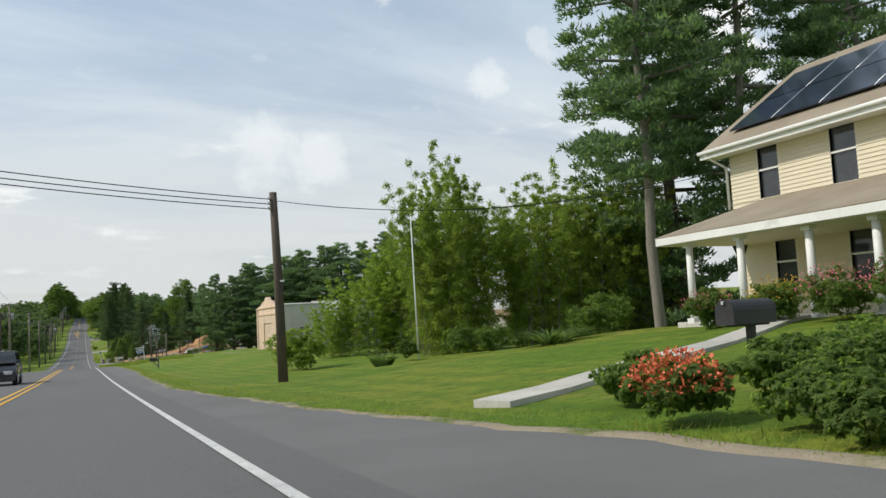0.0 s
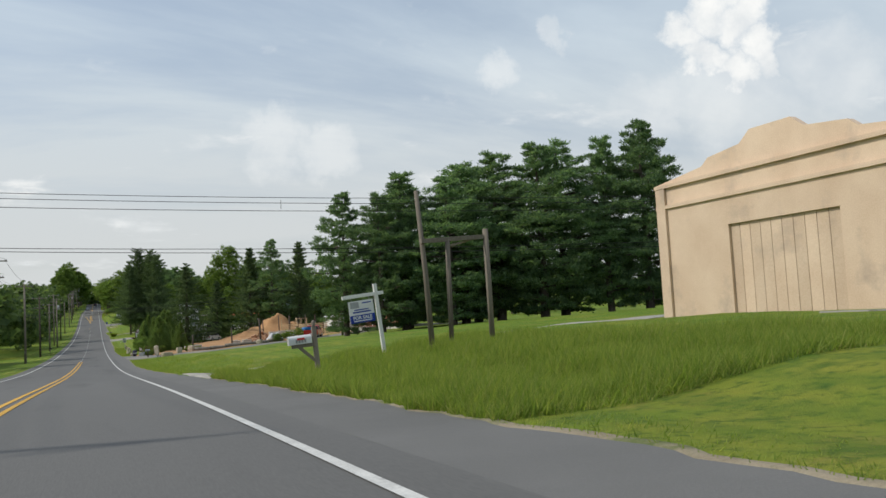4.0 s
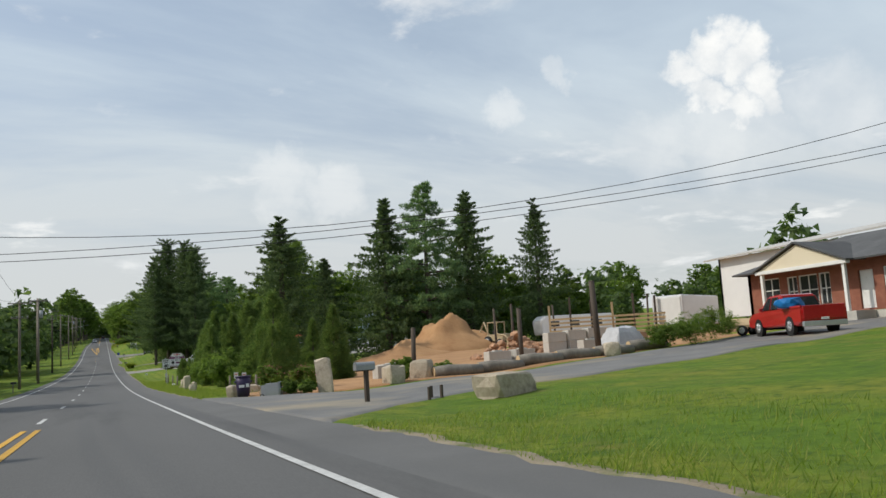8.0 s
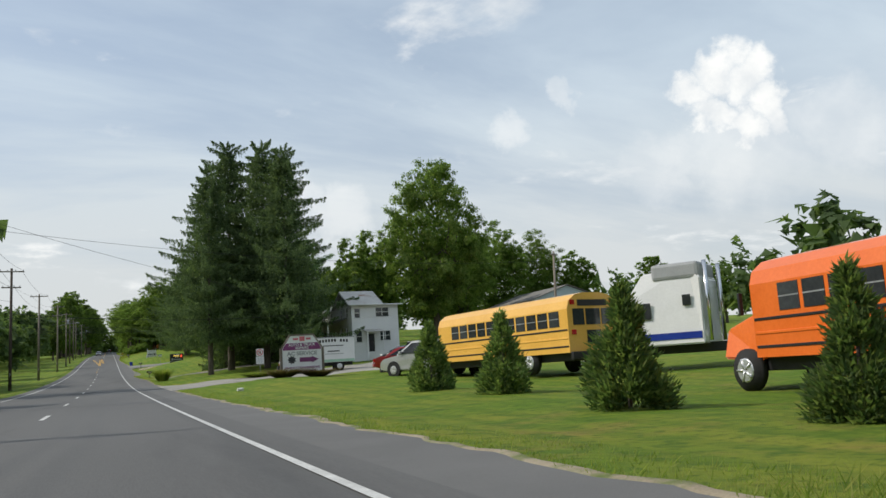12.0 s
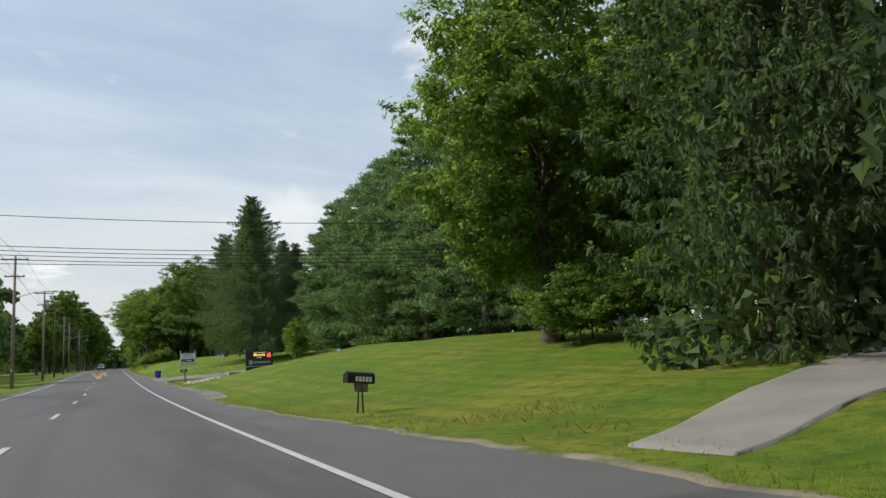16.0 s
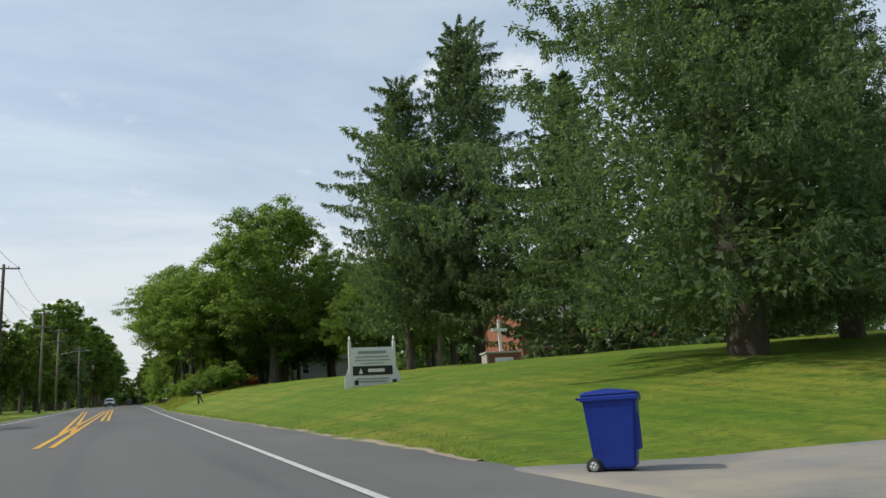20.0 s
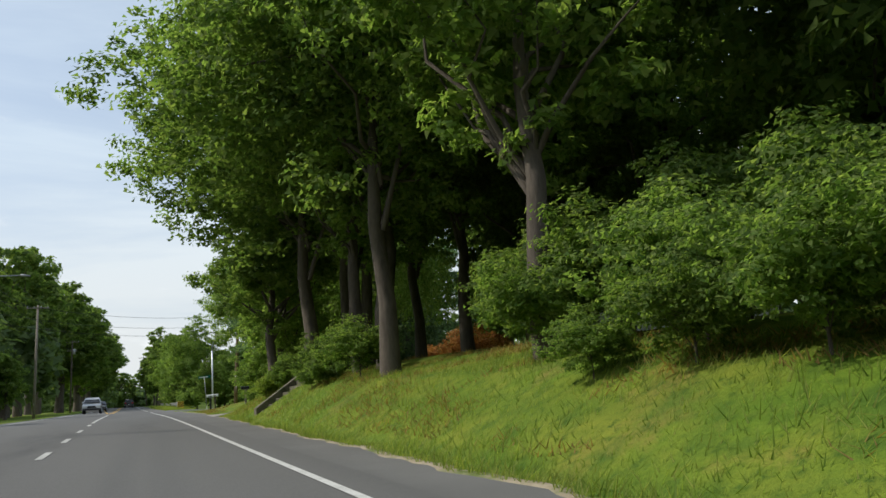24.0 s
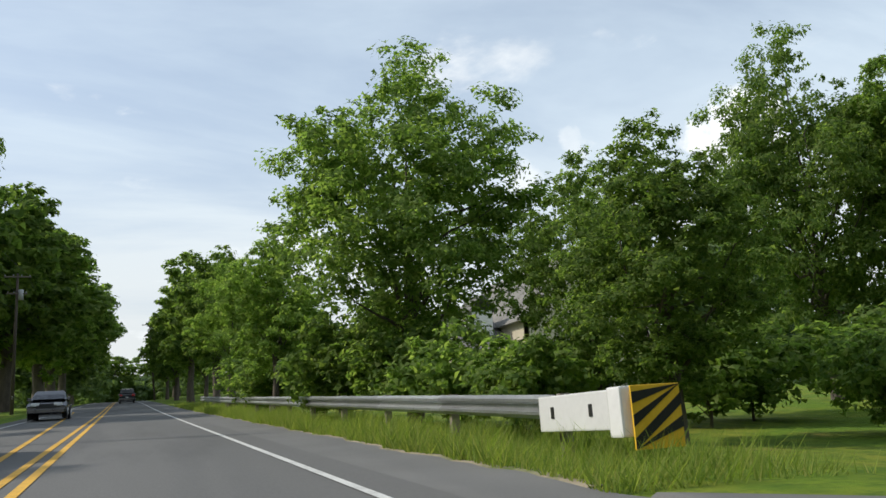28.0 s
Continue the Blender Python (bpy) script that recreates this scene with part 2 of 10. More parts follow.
M_LAWN = lawn_material()
M_ROAD = surface("asphalt_road", (0.105, 0.104, 0.100), (0.156, 0.154, 0.149), 0.82, 0.25, 55, 0.25, stains=((0.070, 0.069, 0.067), 0.54, 0.76, 0.35), stretch=(1, 0.12, 1))
M_SHOULDER = surface("asphalt_shoulder", (0.100, 0.099, 0.095), (0.154, 0.152, 0.147), 0.85, 0.4, 58, 0.3, stains=((0.135, 0.130, 0.120), 0.62, 0.85, 0.7))
M_WHITE_LINE = surface("white_road_paint", (0.36, 0.36, 0.345), (0.66, 0.66, 0.635), 0.7, 3, 40, 0.1, stains=((0.22, 0.22, 0.21), 0.60, 0.72, 6))
M_YELLOW_LINE = surface("yellow_road_paint", (0.50, 0.27, 0.03), (0.72, 0.42, 0.05), 0.7, 3, 40, 0.1, stains=((0.25, 0.18, 0.08), 0.60, 0.72, 6))
M_GRAVEL = surface("worn_drive", (0.20, 0.19, 0.17), (0.38, 0.36, 0.32), 0.95, 0.6, 45, 0.4, stains=((0.13, 0.125, 0.12), 0.55, 0.70, 0.5))
M_DRIVE = surface("grey_drive", (0.13, 0.13, 0.128), (0.22, 0.217, 0.21), 0.92, 0.5, 50, 0.3, stains=((0.31, 0.27, 0.20), 0.50, 0.68, 0.22))
M_DIRT = surface("orange_dirt", (0.30, 0.15, 0.065), (0.52, 0.31, 0.15), 0.95, 0.5, 14, 0.6)
M_BAREDIRT = surface("bare_soil", (0.16, 0.105, 0.06), (0.34, 0.24, 0.13), 0.95, 1.2, 20, 0.6)
M_CONC = surface("concrete", (0.36, 0.34, 0.30), (0.56, 0.54, 0.48), 0.85, 1.2, 40, 0.2, stains=((0.22, 0.20, 0.17), 0.58, 0.75, 1.5))
M_STONE = surface("sandstone", (0.36, 0.30, 0.22), (0.62, 0.54, 0.42), 0.9, 1.6, 12, 0.8, stains=((0.18, 0.15, 0.12), 0.55, 0.72, 2.5), spread=0.2)
M_REDSTONE = surface("orange_stone", (0.30, 0.16, 0.09), (0.52, 0.32, 0.20), 0.9, 2.5, 14, 0.7, spread=0.25)
M_BLOCK = surface("cast_block", (0.40, 0.38, 0.34), (0.60, 0.58, 0.53), 0.9, 1.2, 24, 0.4, spread=0.1)
M_WOOD = surface("weathered_wood", (0.14, 0.115, 0.09), (0.27, 0.235, 0.19), 0.85, 2.0, 26, 0.4, stretch=(1, 1, 0.12), spread=0.2)
M_POLE = surface("creosoted_pole", (0.045, 0.035, 0.028), (0.115, 0.09, 0.07), 0.85, 2.0, 26, 0.4, stretch=(1, 1, 0.1))
M_POLE_TAN = surface("tan_pole", (0.20, 0.13, 0.085), (0.34, 0.24, 0.165), 0.85, 1.0, 26, 0.4, stretch=(1, 1, 0.1))
M_BARK = surface("bark", (0.055, 0.045, 0.036), (0.15, 0.125, 0.10), 0.95, 3.0, 16, 0.9, stretch=(1, 1, 0.25))
M_BARK_PALE = surface("pale_bark", (0.14, 0.125, 0.105), (0.28, 0.255, 0.215), 0.95, 3.0, 16, 0.8, stretch=(1, 1, 0.25))
M_CREAM = siding_material("cream_siding", (0.72, 0.645, 0.48))
M_WHITE = surface("white_paint", (0.66, 0.66, 0.63), (0.82, 0.82, 0.79), 0.5, 1.2, 22, 0.05, spread=0.03, stains=((0.50, 0.49, 0.45), 0.62, 0.80, 1.6))
M_WHITE_SIDING = siding_material("white_siding", (0.76, 0.76, 0.74))
M_SHINGLE = surface("grey_shingle", (0.12, 0.115, 0.105), (0.23, 0.22, 0.20), 0.95, 0.8, 34, 0.5, spread=0.1)
M_DARKSHINGLE = surface("dark_shingle", (0.06, 0.062, 0.064), (0.12, 0.122, 0.124), 0.95, 0.8, 34, 0.5, spread=0.1)
M_TANSHINGLE = surface("tan_shingle", (0.19, 0.155, 0.11), (0.31, 0.265, 0.20), 0.95, 0.8, 34, 0.5, spread=0.1)
M_GLASS = surface("window_glass", (0.025, 0.028, 0.030), (0.06, 0.065, 0.07), 0.08, 1, 5, 0.0, spec=0.8, spread=0.3)
M_SOLAR = surface("solar_glass", (0.012, 0.018, 0.035), (0.03, 0.04, 0.07), 0.12, 1, 8, 0.0, spec=0.7)
M_STUCCO = surface("weathered_stucco", (0.34, 0.325, 0.29), (0.52, 0.505, 0.46), 0.92, 0.5, 20, 0.3, stains=((0.24, 0.22, 0.19), 0.56, 0.74, 0.35))
M_PEACH = surface("peach_render", (0.52, 0.38, 0.27), (0.68, 0.54, 0.41), 0.9, 0.6, 20, 0.25, stains=((0.42, 0.33, 0.26), 0.56, 0.74, 0.5))
M_TIN = surface("patched_tin_roof", (0.42, 0.40, 0.36), (0.62, 0.60, 0.56), 0.6, 0.5, 9, 0.2, metal=0.0, stains=((0.30, 0.19, 0.12), 0.58, 0.72, 0.9), spread=0.12)
M_BRICK = surface("red_brick", (0.20, 0.07, 0.045), (0.34, 0.14, 0.09), 0.9, 2.0, 26, 0.3, spread=0.18)
M_MORTAR = surface("mortar", (0.30, 0.27, 0.24), (0.42, 0.39, 0.35), 0.95, 3, 40, 0.3)
M_BLACK = surface("black_paint", (0.012, 0.012, 0.013), (0.03, 0.03, 0.032), 0.45, 2, 20, 0.05)
M_DARK = surface("dark_plastic", (0.02, 0.02, 0.022), (0.045, 0.045, 0.048), 0.55, 2, 20, 0.05)
M_RUBBER = surface("tyre_rubber", (0.015, 0.015, 0.015), (0.035, 0.034, 0.033), 0.85, 4, 30, 0.2)
M_STEEL = surface("galvanised_steel", (0.50, 0.51, 0.52), (0.68, 0.69, 0.70), 0.42, 1.5, 24, 0.05, metal=0.75)
M_STEELDULL = surface("grey_metal", (0.26, 0.27, 0.28), (0.38, 0.39, 0.40), 0.55, 1.5, 24, 0.05, metal=0.5)
M_CHROME = surface("chrome", (0.6, 0.6, 0.6), (0.75, 0.75, 0.75), 0.15, 2, 10, 0.0, metal=1.0)
M_WIRE = surface("cable", (0.012, 0.012, 0.013), (0.03, 0.03, 0.032), 0.7, 2, 20, 0.0)
M_SIGNWHITE = surface("sign_white", (0.68, 0.69, 0.68), (0.80, 0.80, 0.79), 0.4, 2, 20, 0.02, spread=0.02)
M_SIGNBLACK = surface("sign_black", (0.012, 0.012, 0.012), (0.025, 0.025, 0.025), 0.5, 2, 20, 0.0)
M_SIGNRED = surface("sign_red", (0.50, 0.03, 0.03), (0.62, 0.05, 0.04), 0.45, 2, 20, 0.0)
M_SIGNGREEN = surface("sign_green", (0.0, 0.14, 0.08), (0.01, 0.20, 0.12), 0.45, 2, 20, 0.0)
M_PURPLE = surface("sign_purple", (0.16, 0.035, 0.12), (0.24, 0.06, 0.18), 0.5, 2, 20, 0.02)
M_YELLOW = surface("safety_yellow", (0.62, 0.36, 0.02), (0.78, 0.48, 0.04), 0.45, 2, 20, 0.0)
M_BINBLUE = surface("blue_plastic", (0.008, 0.03, 0.26), (0.015, 0.05, 0.36), 0.4, 2, 20, 0.03)
M_BOXBLUE = surface("blue_steel", (0.01, 0.17, 0.48), (0.02, 0.24, 0.58), 0.45, 1.2, 16, 0.05)
M_BINPURPLE = surface("purple_plastic", (0.025, 0.018, 0.055), (0.05, 0.035, 0.09), 0.5, 2, 20, 0.05)
M_BINGREY = surface("grey_plastic", (0.30, 0.31, 0.32), (0.42, 0.43, 0.44), 0.5, 2, 20, 0.05)
M_BUSYELLOW = surface("bus_yellow", (0.68, 0.36, 0.06), (0.80, 0.46, 0.10), 0.35, 1, 12, 0.02, coat=0.3)
M_BUSORANGE = surface("bus_orange", (0.70, 0.13, 0.015), (0.82, 0.18, 0.03), 0.32, 1, 12, 0.02, coat=0.3)
M_CARWHITE = surface("white_car_paint", (0.70, 0.70, 0.70), (0.80, 0.80, 0.80), 0.25, 1, 12, 0.0, coat=0.6)
M_CARDARK = surface("dark_car_paint", (0.012, 0.014, 0.017), (0.028, 0.03, 0.034), 0.22, 1, 12, 0.0, coat=0.7)
M_CARSILVER = surface("silver_car_paint", (0.42, 0.43, 0.44), (0.55, 0.56, 0.57), 0.28, 1, 12, 0.0, metal=0.4, coat=0.6)
M_CARRED = surface("red_car_paint", (0.36, 0.012, 0.015), (0.48, 0.025, 0.025), 0.28, 1, 12, 0.0, coat=0.6)
M_CARGREEN = surface("green_car_paint", (0.015, 0.06, 0.05), (0.03, 0.09, 0.075), 0.28, 1, 12, 0.0, coat=0.6)
M_LAMPRED = surface("tail_lamp", (0.40, 0.01, 0.01), (0.52, 0.02, 0.02), 0.2, 2, 10, 0.0)
M_LAMPAMBER = surface("amber_lamp", (0.60, 0.22, 0.02), (0.72, 0.30, 0.03), 0.25, 2, 10, 0.0)
M_LAMPCLEAR = surface("clear_lamp", (0.55, 0.56, 0.56), (0.72, 0.73, 0.73), 0.12, 2, 10, 0.0)
M_TARP = surface("silver_tarp", (0.36, 0.37, 0.38), (0.55, 0.56, 0.57), 0.5, 2, 14, 0.3)
M_TARPRED = surface("red_canopy", (0.55, 0.10, 0.05), (0.68, 0.16, 0.08), 0.6, 1, 14, 0.1)
M_RAWWOOD = surface("fresh_timber", (0.42, 0.29, 0.15), (0.62, 0.47, 0.28), 0.8, 2.5, 24, 0.3, stretch=(0.15, 0.15, 1), spread=0.15)
M_MACHINE = surface("machine_yellow", (0.40, 0.31, 0.18), (0.56, 0.46, 0.30), 0.6, 2, 14, 0.1, stains=((0.22, 0.15, 0.08), 0.56, 0.7, 2))
M_FLOWER_R = surface("red_petals", (0.55, 0.10, 0.05), (0.75, 0.20, 0.08), 0.6, 6, 30, 0.0)
M_FLOWER_P = surface("pink_petals", (0.50, 0.10, 0.14), (0.68, 0.22, 0.24), 0.6, 6, 30, 0.0)
L_SPRUCE = foliage("spruce_needles", ((0.061, 0.094, 0.054), (0.102, 0.147, 0.075), (0.15, 0.205, 0.095)), 0.45)
L_PINE = foliage("pine_needles", ((0.083, 0.141, 0.09), (0.137, 0.211, 0.122), (0.194, 0.272, 0.144)), 0.50)
L_DECID = foliage("broad_leaves", ((0.08, 0.137, 0.039), (0.143, 0.213, 0.059), (0.214, 0.27, 0.089)), 0.64)
L_LIGHT = foliage("light_leaves", ((0.106, 0.18, 0.045), (0.177, 0.259, 0.069), (0.251, 0.312, 0.106)), 0.64)
L_BAMBOO = foliage("bamboo_leaves", ((0.129, 0.212, 0.043), (0.223, 0.297, 0.068), (0.323, 0.346, 0.101)), 0.58)
L_CEDAR = foliage("cedar_sprays", ((0.067, 0.117, 0.05), (0.12, 0.177, 0.067), (0.182, 0.226, 0.088)), 0.52)
L_GRASS = foliage("grass_blades", ((0.113, 0.169, 0.033), (0.185, 0.244, 0.053), (0.271, 0.278, 0.089)), 0.55)
L_DRY = foliage("dry_brush", ((0.12, 0.085, 0.05), (0.20, 0.15, 0.09), (0.09, 0.10, 0.04)), 0.25)
L_HAY = foliage("dry_grass_blades", ((0.18, 0.12, 0.05), (0.30, 0.20, 0.08), (0.24, 0.20, 0.06)), 0.45)
L_RUST = foliage("rust_leaves", ((0.22, 0.09, 0.03), (0.34, 0.16, 0.06), (0.44, 0.25, 0.10)), 0.35)
# dark concrete for the bank steps, with darker green blotches
M_OLDSTEP = surface("dark_blotched_concrete", (0.10, 0.09, 0.068), (0.21, 0.185, 0.145), 0.92, 1.4, 18, 0.6, stains=((0.05, 0.062, 0.028), 0.48, 0.66, 2.5), spread=0.12)
L_FAR = foliage("wood_edge_leaves", ((0.065, 0.103, 0.049), (0.107, 0.155, 0.069), (0.149, 0.201, 0.085)), 0.50)
# road height every 25 m, from 24 m behind the start
ROAD_Y0, ROAD_STEP = -24.0, 25.0
ROAD_Z = [0.75, 0.00, -0.76, -1.37, -1.85, -2.47, -3.47, -4.33, -4.83, -5.13, -5.39, -5.39, -5.13, -4.78, -4.32, -3.54, -2.60, -1.45, -0.16, 1.25, 2.58, 3.94, 5.36, 6.82, 8.01, 9.29, 10.53, 11.80, 13.18, 14.53, 15.83, 17.07, 18.28]
# crest past the last of these, then level
ROAD_Z += [ROAD_Z[-1] + 0.3, ROAD_Z[-1] + 0.2, ROAD_Z[-1] - 0.6, ROAD_Z[-1] - 2.0]


def road_z(y):
    """Height of the road's crown line, smooth between the stations."""
    s = (np.asarray(y, float) - ROAD_Y0) / ROAD_STEP
    k = np.arange(len(ROAD_Z))
    return sum(w * np.interp(s + d, k, ROAD_Z) for d, w in ((-0.5, 0.2), (-0.25, 0.2), (0, 0.2), (0.25, 0.2), (0.5, 0.2)))


# height of the ground over the road at these distances from the middle of the right lane, by stretch
BANK_X = [3.7, 5.5, 8, 15, 25, 40, 70, 400]
BANK = {
    -60: [0, .05, .2, .8, 1.2, 1.5, 1.8, 2], 0: [0, .05, .2, .9, 1.3, 1.5, 1.8, 2], 20: [0, .0, .15, .8, 1.1, 1.3, 1.6, 2],
    32: [0, -.1, -.1, .15, .3, .5, .6, 1], 60: [0, -.1, .0, .3, .4, .2, .0, 0], 85: [0, -.05, .2, .5, .6, .2, -.3, -1],
    104: [0, .1, .45, .8, .65, .3, -.3, -1], 114: [0, .15, .45, 1.0, 1.0, .8, .6, 0], 121: [0, -.05, .0, .35, .8, 1.0, 1.2, 1],
    130: [0, -.15, .1, .6, 1.1, 1.4, 1.8, 2], 150: [0, .1, .6, 1.25, 1.6, 2.0, 2.5, 3], 170: [0, .05, .35, .95, 1.3, 1.9, 2.4, 3],
    188: [0, .0, .15, .45, .9, 1.75, 2.2, 3], 196: [0, .0, .03, .25, .8, 1.75, 2.1, 3], 215: [0, .0, .0, .25, .8, 1.65, 2.0, 3], 240: [0, .0, .05, .3, 1.0, 1.6, 2.2, 3],
    255: [0, .0, .0, .1, .7, 1.6, 2.2, 3], 270: [0, -.1, -.1, -.2, .2, .8, 1.5, 2], 290: [0, .05, .15, .1, .3, .8, 1.5, 2], 305: [0, .1, .45, .4, .4, .8, 1.4, 2],
    318: [0, .0, .08, .25, .5, 1.0, 1.6, 2], 330: [0, .0, .15, .4, .8, 1.3, 1.8, 3], 345: [0, .05, .35, .65, 1.1, 1.8, 2.5, 4], 360: [0, .1, .4, 1.1, 1.8, 2.4, 3.2, 4],
    380: [0, .25, .8, 1.9, 2.5, 2.9, 3.4, 5], 396: [0, .3, 1.0, 2.15, 2.7, 3.0, 3.5, 5], 408: [0, -.1, .3, 1.3, 2.2, 2.7, 3.2, 5], 418: [0, -.0, .2, .7, 1.6, 2.2, 2.8, 5],
    428: [0, .0, .05, .35, .9, 1.6, 2.4, 5], 437: [0, .0, .1, .55, 1.0, 1.7, 2.6, 5], 450: [0, .3, .8, 1.6, 2.2, 2.8, 3.5, 5], 465: [0, .45, 1.0, 1.9, 2.5, 3.2, 4.0, 5], 490: [0, .6, 1.2, 2.1, 2.7, 3.4, 4.6, 6],
    508: [0, .7, 1.3, 2.15, 2.8, 3.6, 4.8, 6], 522: [0, 1.1, 1.6, 2.2, 2.8, 3.6, 4.8, 6], 540: [0, 1.15, 1.75, 2.3, 2.9, 3.6, 4.8, 6], 548: [0, .9, 1.6, 2.3, 2.9, 3.6, 4.8, 6],
    553: [0, .05, .2, .7, 1.6, 2.6, 4, 6], 558: [0, .05, .3, 1.0, 1.8, 2.6, 4, 6], 568: [0, .15, .8, 1.6, 2.0, 2.4, 3, 4], 576: [0, .05, .5, 1.2, 1.5, 1.8, 2, 2],
    582: [0, .0, .1, .5, .8, .9, 1.0, 1], 590: [0, .0, .05, .15, .2, .3, .4, 0], 602: [0, -.05, -.2, -.4, -.5, -.6, -.8, -2], 640: [0, -.1, -.3, -.5, -.5, -.5, -1, -3], 720: [0, .1, .3, .8, 1.5, 2, 3, 3], 800: [0, .1, .3, .8, 1.5, 2, 3, 3],
}
BANK_Y = sorted(BANK)
BANK_TABLE = np.array([BANK[k] for k in BANK_Y], float)


def ground_z(x, y):
    """Height of the ground, anywhere."""
    x, y = np.broadcast_arrays(np.asarray(x, float), np.asarray(y, float))
    cols = np.stack([np.interp(y, BANK_Y, BANK_TABLE[:, k]) for k in range(len(BANK_X))], -1)
    j = np.clip(np.searchsorted(BANK_X, x) - 1, 0, len(BANK_X) - 2)
    bx = np.array(BANK_X)
    u = np.clip((x - bx[j]) / (bx[j + 1] - bx[j]), 0, 1)
    c0, c1 = np.take_along_axis(cols, j[..., None], -1)[..., 0], np.take_along_axis(cols, j[..., None] + 1, -1)[..., 0]
    right = c0 + (c1 - c0) * u
    left = -0.25 * np.clip((-6.9 - x) / 2.0, 0, 1) - 0.012 * np.clip(-9 - x, 0, 60)
    lumps = 0.05 * np.sin(x * 0.9 + y * 0.31) * np.sin(y * 0.53 - x * 0.2) * np.clip((np.abs(x + 1.0) - 5.2) / 3, 0, 1)
    return road_z(y) + np.where(x > 0, right, left) + lumps


def GZ(x, y):
    return float(ground_z(x, y))


# ---- building blocks ----
def grid_mesh(name, xs, ys, height, material, lift=0.0):
    """A sheet over the points xs by ys at the given height."""
    X, Y = np.meshgrid(np.asarray(xs, float), np.asarray(ys, float))
    V = np.stack([X.ravel(), Y.ravel(), (height(X, Y) + lift).ravel()], 1)
    n, m = len(ys), len(xs)
    i = (np.arange(n - 1)[:, None] * m + np.arange(m - 1)).ravel()
    return new(name, np_mesh(name, V, np.stack([i, i + 1, i + m + 1, i + m], 1), material, True))


def np_mesh(name, V, F, material, smooth=False):
    """A mesh from arrays: corners V, faces F (all with the same count of corners)."""
    V, F = np.asarray(V, np.float32), np.asarray(F, np.int32)
    me = bpy.data.meshes.new(name)
    k = F.shape[1]
    me.vertices.add(len(V)); me.vertices.foreach_set("co", V.ravel())
    me.loops.add(F.size); me.loops.foreach_set("vertex_index", F.ravel())
    me.polygons.add(len(F)); me.polygons.foreach_set("loop_start", np.arange(0, F.size, k, dtype=np.int32))
    me.polygons.foreach_set("use_smooth", np.full(len(F), smooth))
    me.update(calc_edges=True)
    if material:
        me.materials.append(material)
    return me


def thing(name, label, category, x=0, y=0, z=None, rz=0, group="", rx=0, ry=0):
    ob = new(name)
    ob.matrix_world = pose(x, y, GZ(x, y) if z is None else z, rx, ry, rz)
    return tagged(ob, label, category, group)


def part(name, bm, material, parent, label="", smooth=False):
    """Links a bmesh, or a finished mesh, as one part of parent."""
    if isinstance(bm, bpy.types.Mesh):
        me = bm
    else:
        me = bpy.data.meshes.new(name)
        bm.normal_update()
        bm.to_mesh(me)
        bm.free()
        if smooth:
            for p in me.polygons:
                p.use_smooth = True
        me.materials.append(material)
    ob = new(name, me)
    ob.parent = parent
    if label:
        tagged(ob, label)
    return ob


def B():
    return bmesh.new()


def add_box(bm, x0, y0, z0, x1, y1, z1, m=None, bevel=0.0):
    r = bmesh.ops.create_cube(bm, size=1, matrix=Matrix.Translation(((x0 + x1) / 2, (y0 + y1) / 2, (z0 + z1) / 2)) @ Matrix.Diagonal((abs(x1 - x0), abs(y1 - y0), abs(z1 - z0), 1)))
    vs = r["verts"]
    if bevel:
        es = list({e for v in vs for e in v.link_edges})
        g = bmesh.ops.bevel(bm, geom=es, offset=bevel, segments=2, affect="EDGES", profile=0.6)
        vs = list({v for f in g["faces"] for v in f.verts} | {v for v in vs if v.is_valid})
    if m is not None:
        bmesh.ops.transform(bm, matrix=m, verts=[v for v in vs if v.is_valid])
    return bm


def box(x0, y0, z0, x1, y1, z1, bevel=0.01, m=None):
    return add_box(B(), x0, y0, z0, x1, y1, z1, m, bevel)


def add_tube(bm, points, radii, sides=8, cap=True):
    """A tapered tube along points."""
    pts = [Vector(p) for p in points]
    if not hasattr(radii, "__len__"):
        radii = [radii] * len(pts)
    rings = []
    for i, p in enumerate(pts):
        t = (pts[min(i + 1, len(pts) - 1)] - pts[max(i - 1, 0)]).normalized()
        a = t.orthogonal().normalized() if i == 0 else (a - t * a.dot(t)).normalized()
        b = t.cross(a)
        rings.append([bm.verts.new(p + (a * math.cos(q) + b * math.sin(q)) * radii[i]) for q in (2 * math.pi * k / sides for k in range(sides))])
    for r0, r1 in zip(rings, rings[1:]):
        for k in range(sides):
            bm.faces.new((r0[k], r0[(k + 1) % sides], r1[(k + 1) % sides], r1[k])).smooth = True
    if cap:
        bm.faces.new(rings[0][::-1]); bm.faces.new(rings[-1])
    return bm


def tube(points, radii, sides=8):
    return add_tube(B(), points, radii, sides)


def prism(outline, depth, axis="y"):
    """A flat outline of (u, z) given thickness: along y, or along x with u as y."""
    bm = B()
    at = (lambda u, z, d: (u, d, z)) if axis == "y" else (lambda u, z, d: (d, u, z))
    lo, hi = [bm.verts.new(at(u, z, depth[0])) for u, z in outline], [bm.verts.new(at(u, z, depth[1])) for u, z in outline]
    n = len(outline)
    for k in range(n):
        bm.faces.new((lo[k], lo[(k + 1) % n], hi[(k + 1) % n], hi[k]))
    bm.faces.new(lo[::-1]); bm.faces.new(hi)
    bmesh.ops.recalc_face_normals(bm, faces=bm.faces)
    return bm


